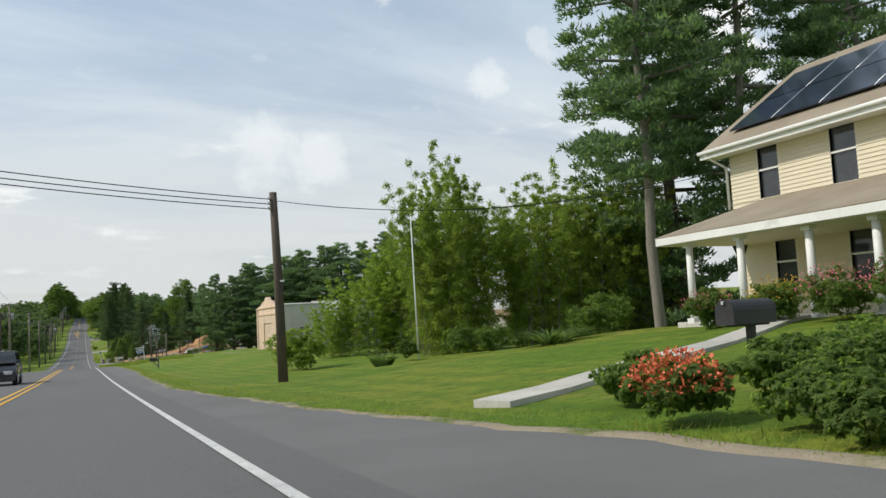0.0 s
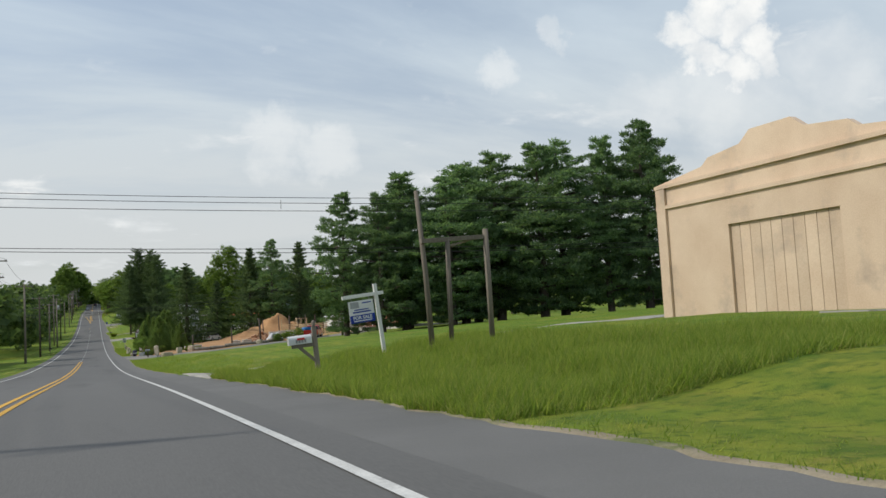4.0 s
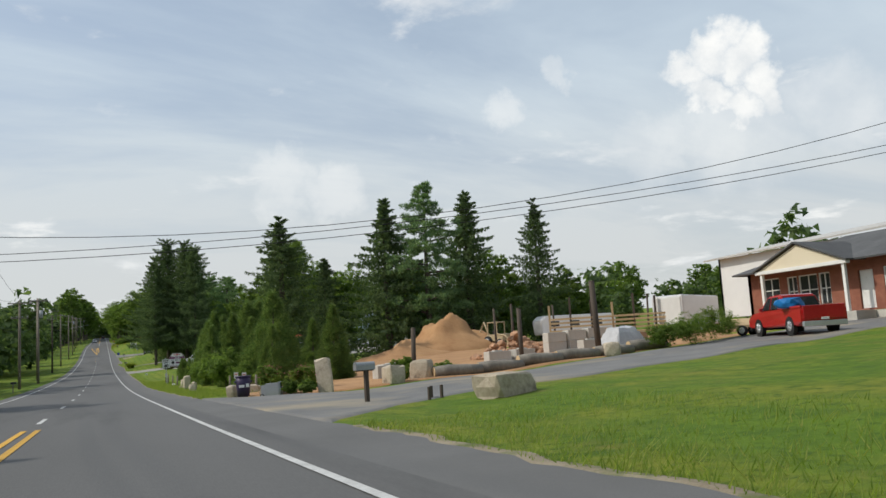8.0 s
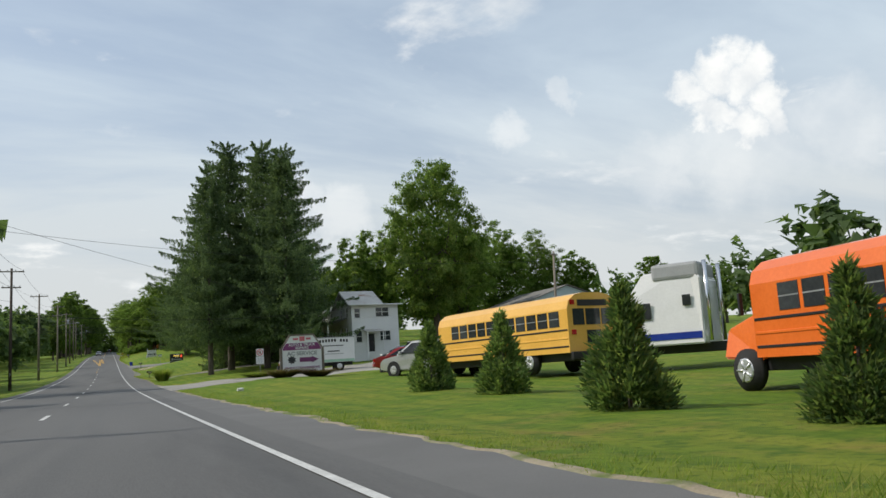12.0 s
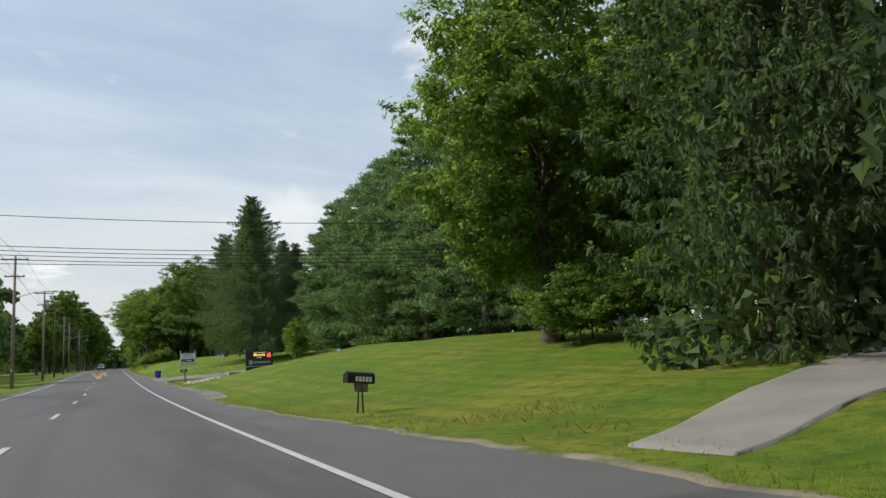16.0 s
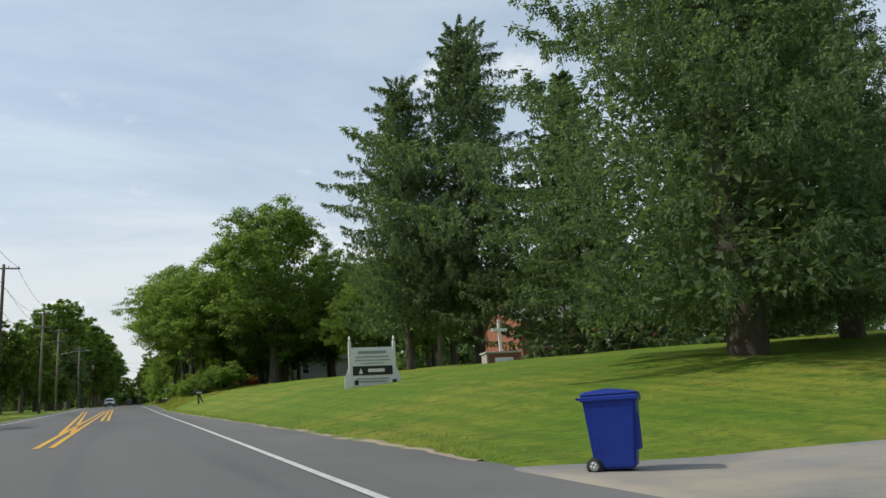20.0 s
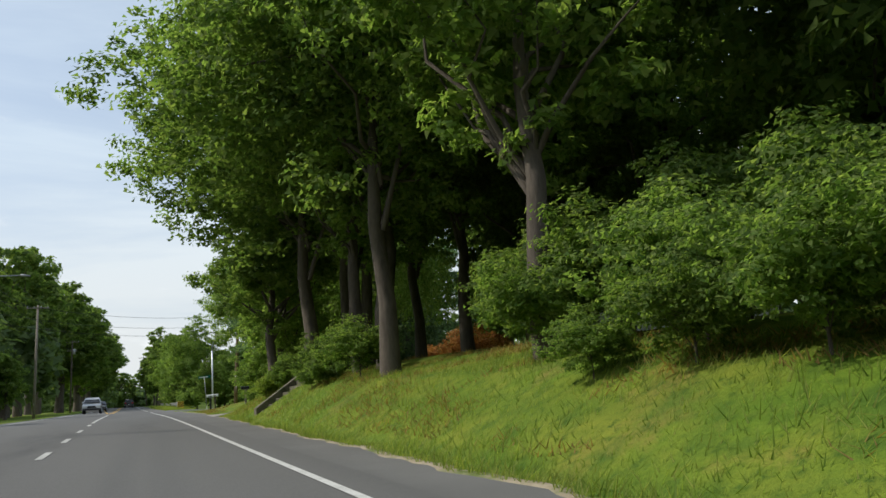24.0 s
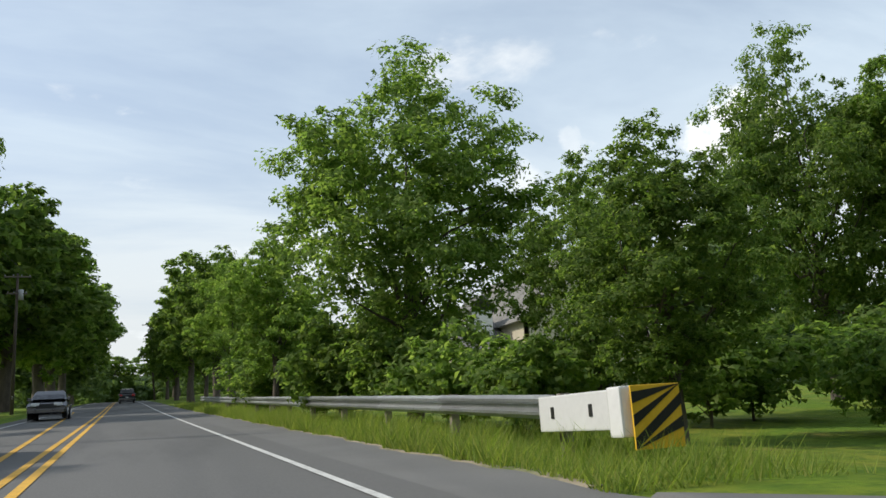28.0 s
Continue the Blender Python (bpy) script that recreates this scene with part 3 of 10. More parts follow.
def rock(seed, sx, sy, sz, rough=0.25, square=0.55):
    """A broken block of stone."""
    rnd = random.Random(seed)
    bm = B()
    bmesh.ops.create_icosphere(bm, subdivisions=2, radius=1)
    off = Vector((rnd.uniform(0, 90), rnd.uniform(0, 90), rnd.uniform(0, 90)))
    for v in bm.verts:
        p = v.co.normalized()
        q = Vector([math.copysign(abs(c) ** square, c) for c in p])
        q *= 1 + rough * (noise.noise(p * 1.3 + off) * 0.9 + noise.noise(p * 3.1 + off) * 0.35)
        v.co = Vector((q.x * sx / 2, q.y * sy / 2, (q.z * 0.5 + 0.5) * sz))
    return bm


def text_part(words, size, material, parent, m, name="lettering", extrude=0.004, align="CENTER", stretch=1.0, bold=0.0):
    """Raised lettering: text lies in the x-z plane of the pose m, read from -y."""
    cu = bpy.data.curves.new(name, "FONT")
    cu.body, cu.size, cu.extrude, cu.align_x, cu.offset = words, size, extrude, align, bold
    tmp = bpy.data.objects.new(name, cu)
    scene.collection.objects.link(tmp)
    me = bpy.data.meshes.new_from_object(tmp.evaluated_get(bpy.context.evaluated_depsgraph_get()))
    bpy.data.objects.remove(tmp)
    me.materials.clear(); me.materials.append(material)
    me.transform(m @ Matrix.Diagonal((stretch, 1, 1, 1)) @ pose(0, 0, 0, 90))
    ob = new(name, me)
    ob.parent = parent
    return ob


def repeat_part(first, places):
    """More parts on the first one's mesh, at the given poses under the same parent."""
    for m in places:
        o = first.copy()
        scene.collection.objects.link(o)
        o.matrix_basis = m


# ---- ground and road ----
EDGE = ([-100, 0, 5.5, 8, 13, 25, 30, 47, 60, 100, 157, 178, 187, 243, 262, 300, 349, 354, 370, 393, 414, 438, 470, 498, 514, 540, 562, 600, 900], [3.6, 4.9, 4.73, 4.2, 3.7, 3.0, 3.05, 3.45, 3.8, 3.7, 3.2, 3.5, 3.65, 3.25, 3.5, 3.6, 3.85, 3.7, 3.05, 3.85, 3.75, 3.8, 3.1, 2.6, 3.1, 3.4, 3.85, 3.5, 3.5])


def edge_wobble(y):
    return 0.05 * np.sin(y * 0.9) + 0.05 * np.sin(y * 2.3 + 1) + 0.04 * np.sin(y * 5.1) + 0.02 * np.sin(y * 11.3)


def road_edge(y):
    """Right-hand edge of the asphalt."""
    return np.interp(y, *EDGE) + edge_wobble(y)


xs = np.r_[-1500, -800, -400, -200, -120, -80, np.arange(-60, -12, 6), np.arange(-12, -7, 1), -7.1, -6.9, -5, -2, 0, 1.9, 2.2, 2.5, 2.75, 3.0, 3.25, 3.5, 3.7, 3.95, np.arange(4.2, 12, 0.6), np.arange(12, 32, 1.5), np.arange(32, 72, 4), 80, 100, 140, 200, 320, 500, 900, 1500]
ys = np.r_[-1200, -600, -300, -150, -90, np.arange(-60, 760, 1.6), 800, 860, 950, 1100, 1400, 2000, 3000]


def sheet_z(x, y):
    """The ground sheet, a little under the asphalt where the road lies on it."""
    e = np.interp(y, *EDGE)
    return ground_z(x, y) - np.where((x < e - 0.35) & (x > -7.0), 0.10, np.where((x < e + 0.2) & (x > 0), 0.018, 0))


ground = tagged(grid_mesh("ground", xs, ys, sheet_z, M_LAWN), "rolling mown roadside lawn with dry yellow patches", "ground", kind="structure")
road_ys = np.r_[-120, -80, np.arange(-60, 760, 2.0), 800, 860]


def ribbon(name, x_at, ys, lift, material, cols=2, parent=None, label=""):
    """A strip along the road between x_at(y) edges."""
    ys = np.asarray(ys, float)
    lo, hi = x_at(ys)
    lo, hi = np.broadcast_to(lo, ys.shape), np.broadcast_to(hi, ys.shape)
    U = np.linspace(0, 1, cols)
    X = lo[:, None] + (hi - lo)[:, None] * U
    Y = np.repeat(ys[:, None], cols, 1)
    V = np.stack([X.ravel(), Y.ravel(), (road_z(Y) + lift).ravel()], 1)
    i = (np.arange(len(ys) - 1)[:, None] * cols + np.arange(cols - 1)).ravel()
    me = np_mesh(name, V, np.stack([i, i + 1, i + cols + 1, i + cols], 1), material, True)
    ob = new(name, me)
    if parent:
        ob.parent = parent
    return tagged(ob, label)


LEFT_LINE = ([-100, 0, 160, 250, 330, 420, 500, 560, 620, 900], [-5.0, -5.0, -4.9, -5.5, -5.3, -5.3, -5.8, -5.6, -4.6, -4.6])
left_line = lambda y: np.interp(y, *LEFT_LINE)
road = tagged(ribbon("road", lambda y: (left_line(y) - 0.9, 2.35 + 0 * y), road_ys, 0.004, M_ROAD, 4), "two-lane grey asphalt road with worn paint lines", "road", kind="structure")
shoulder = tagged(ribbon("road_shoulder", lambda y: (2.35 + 0 * y, np.maximum(road_edge(y), 2.45)), np.r_[-120, -80, np.arange(-60, 760, 0.5), 800, 860], 0.004, M_SHOULDER, 3), "paved roadside shoulder of older grey asphalt", "road", kind="structure")


def line(x, y0, y1, material, width=0.12, x1=None):
    ys = np.linspace(y0, y1, max(2, int((y1 - y0) / 2) + 1))
    xa = np.linspace(x, x if x1 is None else x1, len(ys))
    ob = ribbon("lane_line", lambda y: (xa - width / 2, xa + width / 2), ys, 0.014, material)
    tagged(ob, "white painted lane line" if material is M_WHITE_LINE else "yellow painted lane line", "road marking", kind="structure")


XL = 1.78
line(XL, -100, 588, M_WHITE_LINE, 0.10)
line(XL, 600.2, 850, M_WHITE_LINE, 0.10)
e_ys = np.r_[-100, np.arange(-60, 760, 4.0), 850]
tagged(ribbon("lane_line", lambda y: (left_line(y) - 0.07, left_line(y) + 0.07), e_ys, 0.014, M_WHITE_LINE), "white painted lane line", "road marking", kind="structure")
for x in (-1.32, -1.60):
    line(x, -100, 193, M_YELLOW_LINE)
    line(x, 594, 850, M_YELLOW_LINE)
y = 196.0
while y < 398:
    line(-1.52, y, y + 3.05, M_WHITE_LINE)
    y += 12.19
for y in (403, 412, 424.5):
    line(-1.75, y, y + 2.8, M_YELLOW_LINE)
for dx in (0, 0.28):
    line(-1.85 + dx, 447, 515, M_YELLOW_LINE, 0.12, -2.30 + dx)
    line(-1.95 + dx, 455, 515, M_YELLOW_LINE, 0.12, -4.1 + dx)
    line(-1.30 + dx, 470, 524, M_YELLOW_LINE, 0.12, -1.95 + dx)
for y in (527.5, 533, 539, 545.5):
    line(-1.40, y, y + 2.0, M_WHITE_LINE)
line(-1.42, 550, 583, M_WHITE_LINE, 0.13, -1.5)
line(-1.75, 594, 660, M_YELLOW_LINE, 0.12, -3.6)


def patch(name, outline, material, label, lift=0.03, step=0.7, category="driveway"):
    """A paved or bare area laid on the ground: a band between two edges, each a row of (x, y)."""
    (a, b) = outline
    n, m = 64, 18
    def along(path):
        p = np.array(path, float)
        s = np.r_[0, np.cumsum(np.hypot(*np.diff(p, axis=0).T))]
        t = np.r_[0, 0.12, np.linspace(0.4, s[-1] - 0.4, n - 4), s[-1] - 0.12, s[-1]]
        return np.stack([np.interp(t, s, p[:, 0]), np.interp(t, s, p[:, 1])], 1)
    A, C = along(a), along(b)
    U = np.r_[0, 0.012, np.linspace(0.05, 0.95, m - 4), 0.988, 1][None, :, None]
    G = A[:, None] * (1 - U) + C[:, None] * U
    jag = 0.08 * np.sin(np.arange(n) * 2.3) + 0.06 * np.sin(np.arange(n) * 5.9)
    G[:, 0, :] += jag[:, None] * 0.8
    G[:, -1, :] += jag[::-1, None] * 0.8
    Z = ground_z(G[..., 0], G[..., 1])
    Z = np.where(G[..., 0] < 4.2, np.maximum(Z, road_z(G[..., 1])), Z) + lift
    for edge in (np.s_[0, :], np.s_[-1, :], np.s_[:, 0], np.s_[:, -1]):
        Z[edge] -= lift + 0.06
    V = np.concatenate([G, Z[..., None]], -1).reshape(-1, 3)
    i = (np.arange(n - 1)[:, None] * m + np.arange(m - 1)).ravel()
    return tagged(new(name, np_mesh(name, V, np.stack([i, i + 1, i + m + 1, i + m], 1), material, True)), label, category, kind="structure")


M_GRIT = surface("verge_grit", (0.20, 0.16, 0.105), (0.36, 0.31, 0.22), 0.95, 1.4, 40, 0.5, stains=((0.105, 0.135, 0.035), 0.50, 0.62, 0.9))


def verge_grit(y0, y1):
    """Bare sandy soil with thin grass where the lawn meets the asphalt."""
    ys = np.arange(y0, y1, 0.35)
    e = road_edge(ys)
    w = 0.10 + 0.16 * np.clip(np.sin(ys * 0.37) * np.sin(ys * 0.113 + 2) + 0.55, 0, 1) + 0.05 * np.sin(ys * 3.1) * np.sin(ys * 1.7)
    X = e[:, None] + np.stack([0 * ys - 0.10, 0 * ys - 0.02, w * 0.5, w], 1)
    Y = np.repeat(ys[:, None], 4, 1)
    Z = np.maximum(ground_z(X, Y), road_z(Y)) + np.array([0.0, 0.014, 0.016, -0.03])
    Z[:, 0] = road_z(ys) - 0.02
    V = np.stack([X.ravel(), Y.ravel(), Z.ravel()], 1)
    i = (np.arange(len(ys) - 1)[:, None] * 4 + np.arange(3)).ravel()
    ob = new("verge_soil", np_mesh("verge_soil", V, np.stack([i, i + 1, i + 5, i + 4], 1), M_GRIT, True))
    tagged(ob, "narrow strip of bare sandy soil along the asphalt", "ground", kind="structure")


for y0, y1 in ((-8, 115), (127, 186), (208, 309), (326, 419), (438, 549), (555, 577), (600, 660)):
    verge_grit(y0, y1)
patch("driveway", ([(3.6, 115.8), (6, 118.5), (12, 122.5), (30, 127), (60, 130)], [(3.6, 126), (6, 127), (12, 128.2), (30, 131), (60, 134)]), M_GRAVEL, "worn pale grey driveway climbing between lawns")
patch("yard_drive", ([(3.5, 187), (6, 190.5), (12, 193), (20, 195.5), (31, 197), (48, 197)], [(3.5, 207.0), (5.2, 204.6), (8, 202.4), (16, 202.6), (31, 206), (48, 207)]), M_DRIVE, "grey asphalt yard entrance with dusty tyre marks")
patch("garage_lot", ([(3.5, 309), (4.5, 311), (8, 314), (12, 317), (20, 319), (30, 318), (62, 310)], [(3.5, 325.5), (4.5, 325.5), (8, 327), (13, 330), (22, 333), (40, 350), (70, 362)]), M_GRAVEL, "cracked pale concrete forecourt drive")
patch("house_drive", ([(4.7, 349.3), (7.6, 350.4), (13, 352.2), (34, 357)], [(4.5, 350.6), (7.5, 352.4), (12.5, 355.2), (34, 361)]), M_GRAVEL, "bare gravel drive across the lawn")
patch("church_drive", ([(3.5, 419.5), (6.0, 421.2), (9, 422.6), (16, 424.5), (32, 428), (60, 432)], [(3.5, 437), (6, 436.5), (9, 435.5), (16, 435), (32, 436.5), (60, 441)]), M_DRIVE, "smooth grey asphalt church drive")
patch("side_drive", ([(3.4, 549.5), (6, 551.5), (10, 553.5), (18, 557.5)], [(3.4, 553.5), (6, 555.6), (10, 558), (18, 562.5)]), M_GRAVEL, "rough grey gravel drive up the bank")
patch("mailbox_drive", ([(3.5, 577.3), (5.5, 578.2), (12, 579.5), (24, 580)], [(3.5, 582.3), (5.5, 582.4), (12, 583), (24, 584)]), M_DRIVE, "short grey drive between lawns")
patch("side_street", ([(3.5, 586.8), (5, 588.6), (9, 590.6), (30, 593), (80, 596)], [(3.5, 599.5), (5, 598), (9, 597.2), (30, 600), (80, 604)]), M_SHOULDER, "grey asphalt side street")
patch("dirt_yard", ([(7.6, 211), (14, 207.5), (20, 206.6), (42, 208)], [(7.6, 224), (14, 250), (26, 262), (60, 262)]), M_DIRT, "bare orange dirt yard", 0.035, category="ground")
patch("yard_border", ([(5.0, 205.2), (8, 203.4), (16, 203.6), (31, 206.8)], [(5.4, 213.5), (8, 215), (16, 216), (31, 224)]), M_DIRT, "bare sandy dirt round the yard stones", 0.055, category="ground")
patch("garage_walk", ([(16, 101), (30, 101.5), (62, 103)], [(16, 102.4), (30, 103.0), (62, 104.3)]), M_GRAVEL, "gravel path along the old building")
patch("gravel_apron", ([(3.2, 374.6), (3.4, 379), (3.6, 386), (3.6, 396)], [(3.9, 375.4), (4.2, 379.5), (4.2, 387), (3.95, 396)]), M_DRIVE, "pale gravel apron along the lawn edge", 0.02)

# ---- trees ----
def unit(v):
    return v / np.maximum(np.linalg.norm(v, axis=-1, keepdims=True), 1e-6)


def leaves(rng, c, axis, length, width):
    """Pointed leaves from base points c along axis, one triangle each."""
    n = len(c)
    axis = unit(axis)
    side = unit(np.cross(axis, rng.normal(size=(n, 3))))
    L, W = np.broadcast_to(length, (n,))[:, None], np.broadcast_to(width, (n,))[:, None]
    return np.stack([c - side * W * 0.6, c + side * W * 0.6, c + axis * L], 1).reshape(-1, 3)


def tris(nv):
    return np.arange(nv).reshape(-1, 3)


def limb_mesh(limbs, material, sides=6):
    bm = B()
    for pts, radii in limbs:
        add_tube(bm, pts, radii, sides, cap=False)
    me = bpy.data.meshes.new("trunk")
    bm.to_mesh(me); bm.free()
    me.materials.append(material)
    return me


def bent(rng, a, b, sag=0.0, n=5, wob=0.04):
    a, b = np.array(a, float), np.array(b, float)
    t = np.linspace(0, 1, n)[:, None]
    p = a + (b - a) * t + rng.normal(size=(n, 3)) * wob * np.linalg.norm(b - a) * np.sin(t * math.pi)
    p[:, 2] += sag * (t * (1 - t))[:, 0]
    return [tuple(v) for v in p]


def blades_facing(rng, c, normal, length, width, droop=0.0):
    """Leaves at points c that lie across the given normals, one triangle each."""
    n = len(c)
    normal = unit(normal)
    axis = unit(np.cross(normal, rng.normal(size=(n, 3))) + np.array([0, 0, -droop]))
    side = unit(np.cross(normal, axis))
    L, W = np.broadcast_to(length, (n,))[:, None], np.broadcast_to(width, (n,))[:, None]
    return np.stack([c - side * W * 0.6 - axis * L * 0.4, c + side * W * 0.6 - axis * L * 0.4, c + axis * L * 0.6], 1).reshape(-1, 3)


def crown_spruce(rng, H, R, tiers=30, droop=0.4, gap=0.03, strands=20, per=8, size=0.2, ragged=0.3, power=0.85, weep=0.5):
    """Whorls of drooping branches with upturned tips, hung on both sides with strands of needles."""
    C, A, up = [], [], np.array([0, 0, 1.0])
    bias = rng.uniform(0, 2 * math.pi, 3)
    for k in range(tiers):
        h0 = gap + (0.985 - gap) * ((k + 0.5 * rng.random()) / tiers) ** 0.92
        nb = rng.integers(6, 9)
        long = rng.integers(0, nb)
        for j in range(nb):
            az = 2 * math.pi * (j + rng.uniform(-0.3, 0.3)) / nb + k * 1.9
            h = h0 + rng.normal() * 0.009
            side = 1 + 0.12 * math.sin(az + bias[0] + h * 7) + 0.10 * math.sin(2 * az + bias[1] - h * 13)
            L = R * max(1 - h, 0) ** power * rng.uniform(1 - ragged, 1 + ragged * 0.4) * side * min(1, 0.55 + 1.7 * h) * (1.2 if j == long else 1) + 0.03
            d = np.array([math.cos(az), math.sin(az), 0]); lat = np.cross(d, up)
            ns = int(6 + strands * (L / R))
            s = (0.06 + 0.94 * (np.arange(ns) + rng.random(ns)) / ns) ** 0.85
            off = np.where(rng.random(ns) < 0.5, -1.0, 1.0) * rng.random(ns) * 0.24 * L * (1.05 - s)
            sag = droop * (1.1 - h)
            rise = (0.10 * s - sag * s ** 1.2 + 0.62 * sag * s ** 4 + (0.3 * s if h > 0.93 else 0)) * L
            root = d * (s * L + 0.5 * np.abs(off))[:, None] + lat * off[:, None] + up * (h * H + rise - 0.2 * np.abs(off))[:, None]
            # twigs hang from the branch, shorter towards its tip
            hang = weep * (0.25 + 0.75 * (1 - s) ** 0.7) * min(1.0, 0.25 + L / 1.6) * rng.uniform(0.25, 1.25, ns)
            u = rng.random((ns, per)) ** 1.35
            P = root[:, None] - up * (hang[:, None] * u)[..., None] + rng.normal(size=(ns, per, 3)) * np.array([0.022, 0.022, 0.012])
            C.append(P.reshape(-1, 3))
            A.append((-up * (0.25 + 0.75 * (u > 0.25))[..., None] + d * np.where(u > 0.25, 0.1, 0.9)[..., None] + rng.normal(size=P.shape) * 0.32).reshape(-1, 3))
    C, A = np.concatenate(C), np.concatenate(A)
    n = len(C)
    V = leaves(rng, C, A, size * rng.uniform(0.7, 1.4, n), size * 0.42 * rng.uniform(0.7, 1.3, n))
    # older twigs close to the trunk
    m = n // 12
    h = gap + (0.93 - gap) * rng.random(m) ** 1.3
    r, az = R * (1 - h) ** power * 0.5 * np.sqrt(rng.random(m)), rng.uniform(0, 2 * math.pi, m)
    inner = np.stack([r * np.cos(az), r * np.sin(az), h * H - 0.25 * r], 1)
    return np.concatenate([V, leaves(rng, inner, rng.normal(size=(m, 3)) - up * 0.5, size * 2.0 * rng.uniform(0.7, 1.3, m), size * 1.1)])


def crown_pine(rng, H, R, base=0.12, n_branch=84, size=0.16, shape=0.45, tufts=14, per=30, puff=0.26):
    """White pine: level plates of branches that end in tufts of long needles, open between."""
    C, A, limbs, up = [], [], [], np.array([0, 0, 1.0])
    for k in range(n_branch):
        h = base + (0.97 - base) * (k + rng.random()) / n_branch
        prof = min(1.0, 0.62 + 1.6 * (h - base)) * (1 - max(0, (h - shape) / (1.02 - shape)) ** 1.6)
        L = R * max(prof, 0.12) * rng.uniform(0.62, 1.15)
        az = k * 2.4 + rng.normal() * 0.4
        d = np.array([math.cos(az), math.sin(az), 0]); lat = np.cross(d, up)
        rise = rng.uniform(-0.08, 0.32) + 0.6 * max(0, h - 0.7)
        limbs.append((L, d, h, rise))
        m = int(4 + tufts * L / R)
        s = 1 - 0.78 * rng.random(m) ** 1.5
        w = rng.uniform(-1, 1, m) * 0.34 * L * (0.25 + np.sin(np.clip(s, 0, 1) * 2.7))
        T = d * (s * L)[:, None] + lat * w[:, None] + up * (h * H + rise * L * s ** 1.5 + rng.normal(size=m) * 0.035 * L + 0.09 * np.abs(w))[:, None]
        q = unit(rng.normal(size=(m, per, 3))) * rng.uniform(0.15, 1, (m, per, 1)) * puff * rng.uniform(0.7, 1.25, (m, 1, 1))
        q[..., 2] = q[..., 2] * 0.52
        C.append((T[:, None] + q).reshape(-1, 3))
        A.append((unit(q) * 0.8 + up * 0.75 + d * 0.35 + rng.normal(size=q.shape) * 0.4).reshape(-1, 3))
    C, A = np.concatenate(C), np.concatenate(A)
    n = len(C)
    V = leaves(rng, C, A, size * rng.uniform(0.7, 1.3, n), size * 0.36 * rng.uniform(0.7, 1.3, n))
    wood = [([tuple(d * L * f + np.array([0, 0, h * H + rise * L * f ** 1.5])) for f in (0, 0.5, 0.95)], [0.016 * L + 0.02, 0.011 * L + 0.015, 0.012]) for L, d, h, rise in limbs[::2]]
    return V, wood


def crown_broad(rng, H, R, base, n_blob=58, n_leaf=7000, size=0.3, squash=1.0, drop=0.15, hollow=0.55, lean=0.0, blob=(0.20, 0.34), reach=0.86, sprays=9, core=0.05):
    """Boughs set out over an uneven crown, each a bunch of leafy sprays, round a dim leafy core."""
    ch = (H - base) / 2
    cen = np.array([lean, 0, base + ch])
    v = unit(rng.normal(size=(n_blob, 3)))
    v[:, 2] = v[:, 2] * 0.95 + 0.05
    rad = rng.uniform(hollow, reach, n_blob)
    taper = 1 - 0.32 * np.clip(v[:, 2] * rad, 0, 1) - 0.18 * np.clip(-v[:, 2] * rad, 0, 1)
    P = cen + v * rad[:, None] * np.array([R, R, ch * squash]) * np.stack([taper, taper, np.ones(n_blob)], 1)
    br = rng.uniform(*blob, n_blob) * R
    # sprays over each bough
    su = unit(rng.normal(size=(n_blob, sprays, 3)) + np.array([0, 0, 0.35]))
    S = P[:, None] + su * (br[:, None] * rng.uniform(0.55, 0.98, (n_blob, sprays)))[..., None] * np.array([1, 1, 0.8])
    sr = br[:, None] * rng.uniform(0.26, 0.50, (n_blob, sprays))
    S, sr, su = S.reshape(-1, 3), sr.ravel(), su.reshape(-1, 3)
    n_out = int(n_leaf * (1 - core))
    k = rng.choice(len(S), n_out, p=sr ** 2 / (sr ** 2).sum())
    u = unit(rng.normal(size=(n_out, 3)))
    C = S[k] + u * (sr[k] * rng.uniform(0.2, 1.1, n_out))[:, None] * np.array([1, 1, 0.6])
    nrm = su[k] * 0.55 + u * 0.55 + np.array([0, 0, 0.5]) + rng.normal(size=(n_out, 3)) * 0.40
    V = blades_facing(rng, C, nrm, size * rng.uniform(0.65, 1.35, n_out), size * 0.62 * rng.uniform(0.7, 1.3, n_out), drop)
    if core:
        n_in = n_leaf - n_out
        k = rng.choice(n_blob, n_in)
        C = cen + (P[k] - cen) * (rng.random((n_in, 1)) ** 0.6 * 0.9) + rng.normal(size=(n_in, 3)) * 0.06 * R
        V = np.concatenate([V, leaves(rng, C, rng.normal(size=(n_in, 3)), size * 1.8 * rng.uniform(0.7, 1.3, n_in), size * 1.3)])
    return V, P


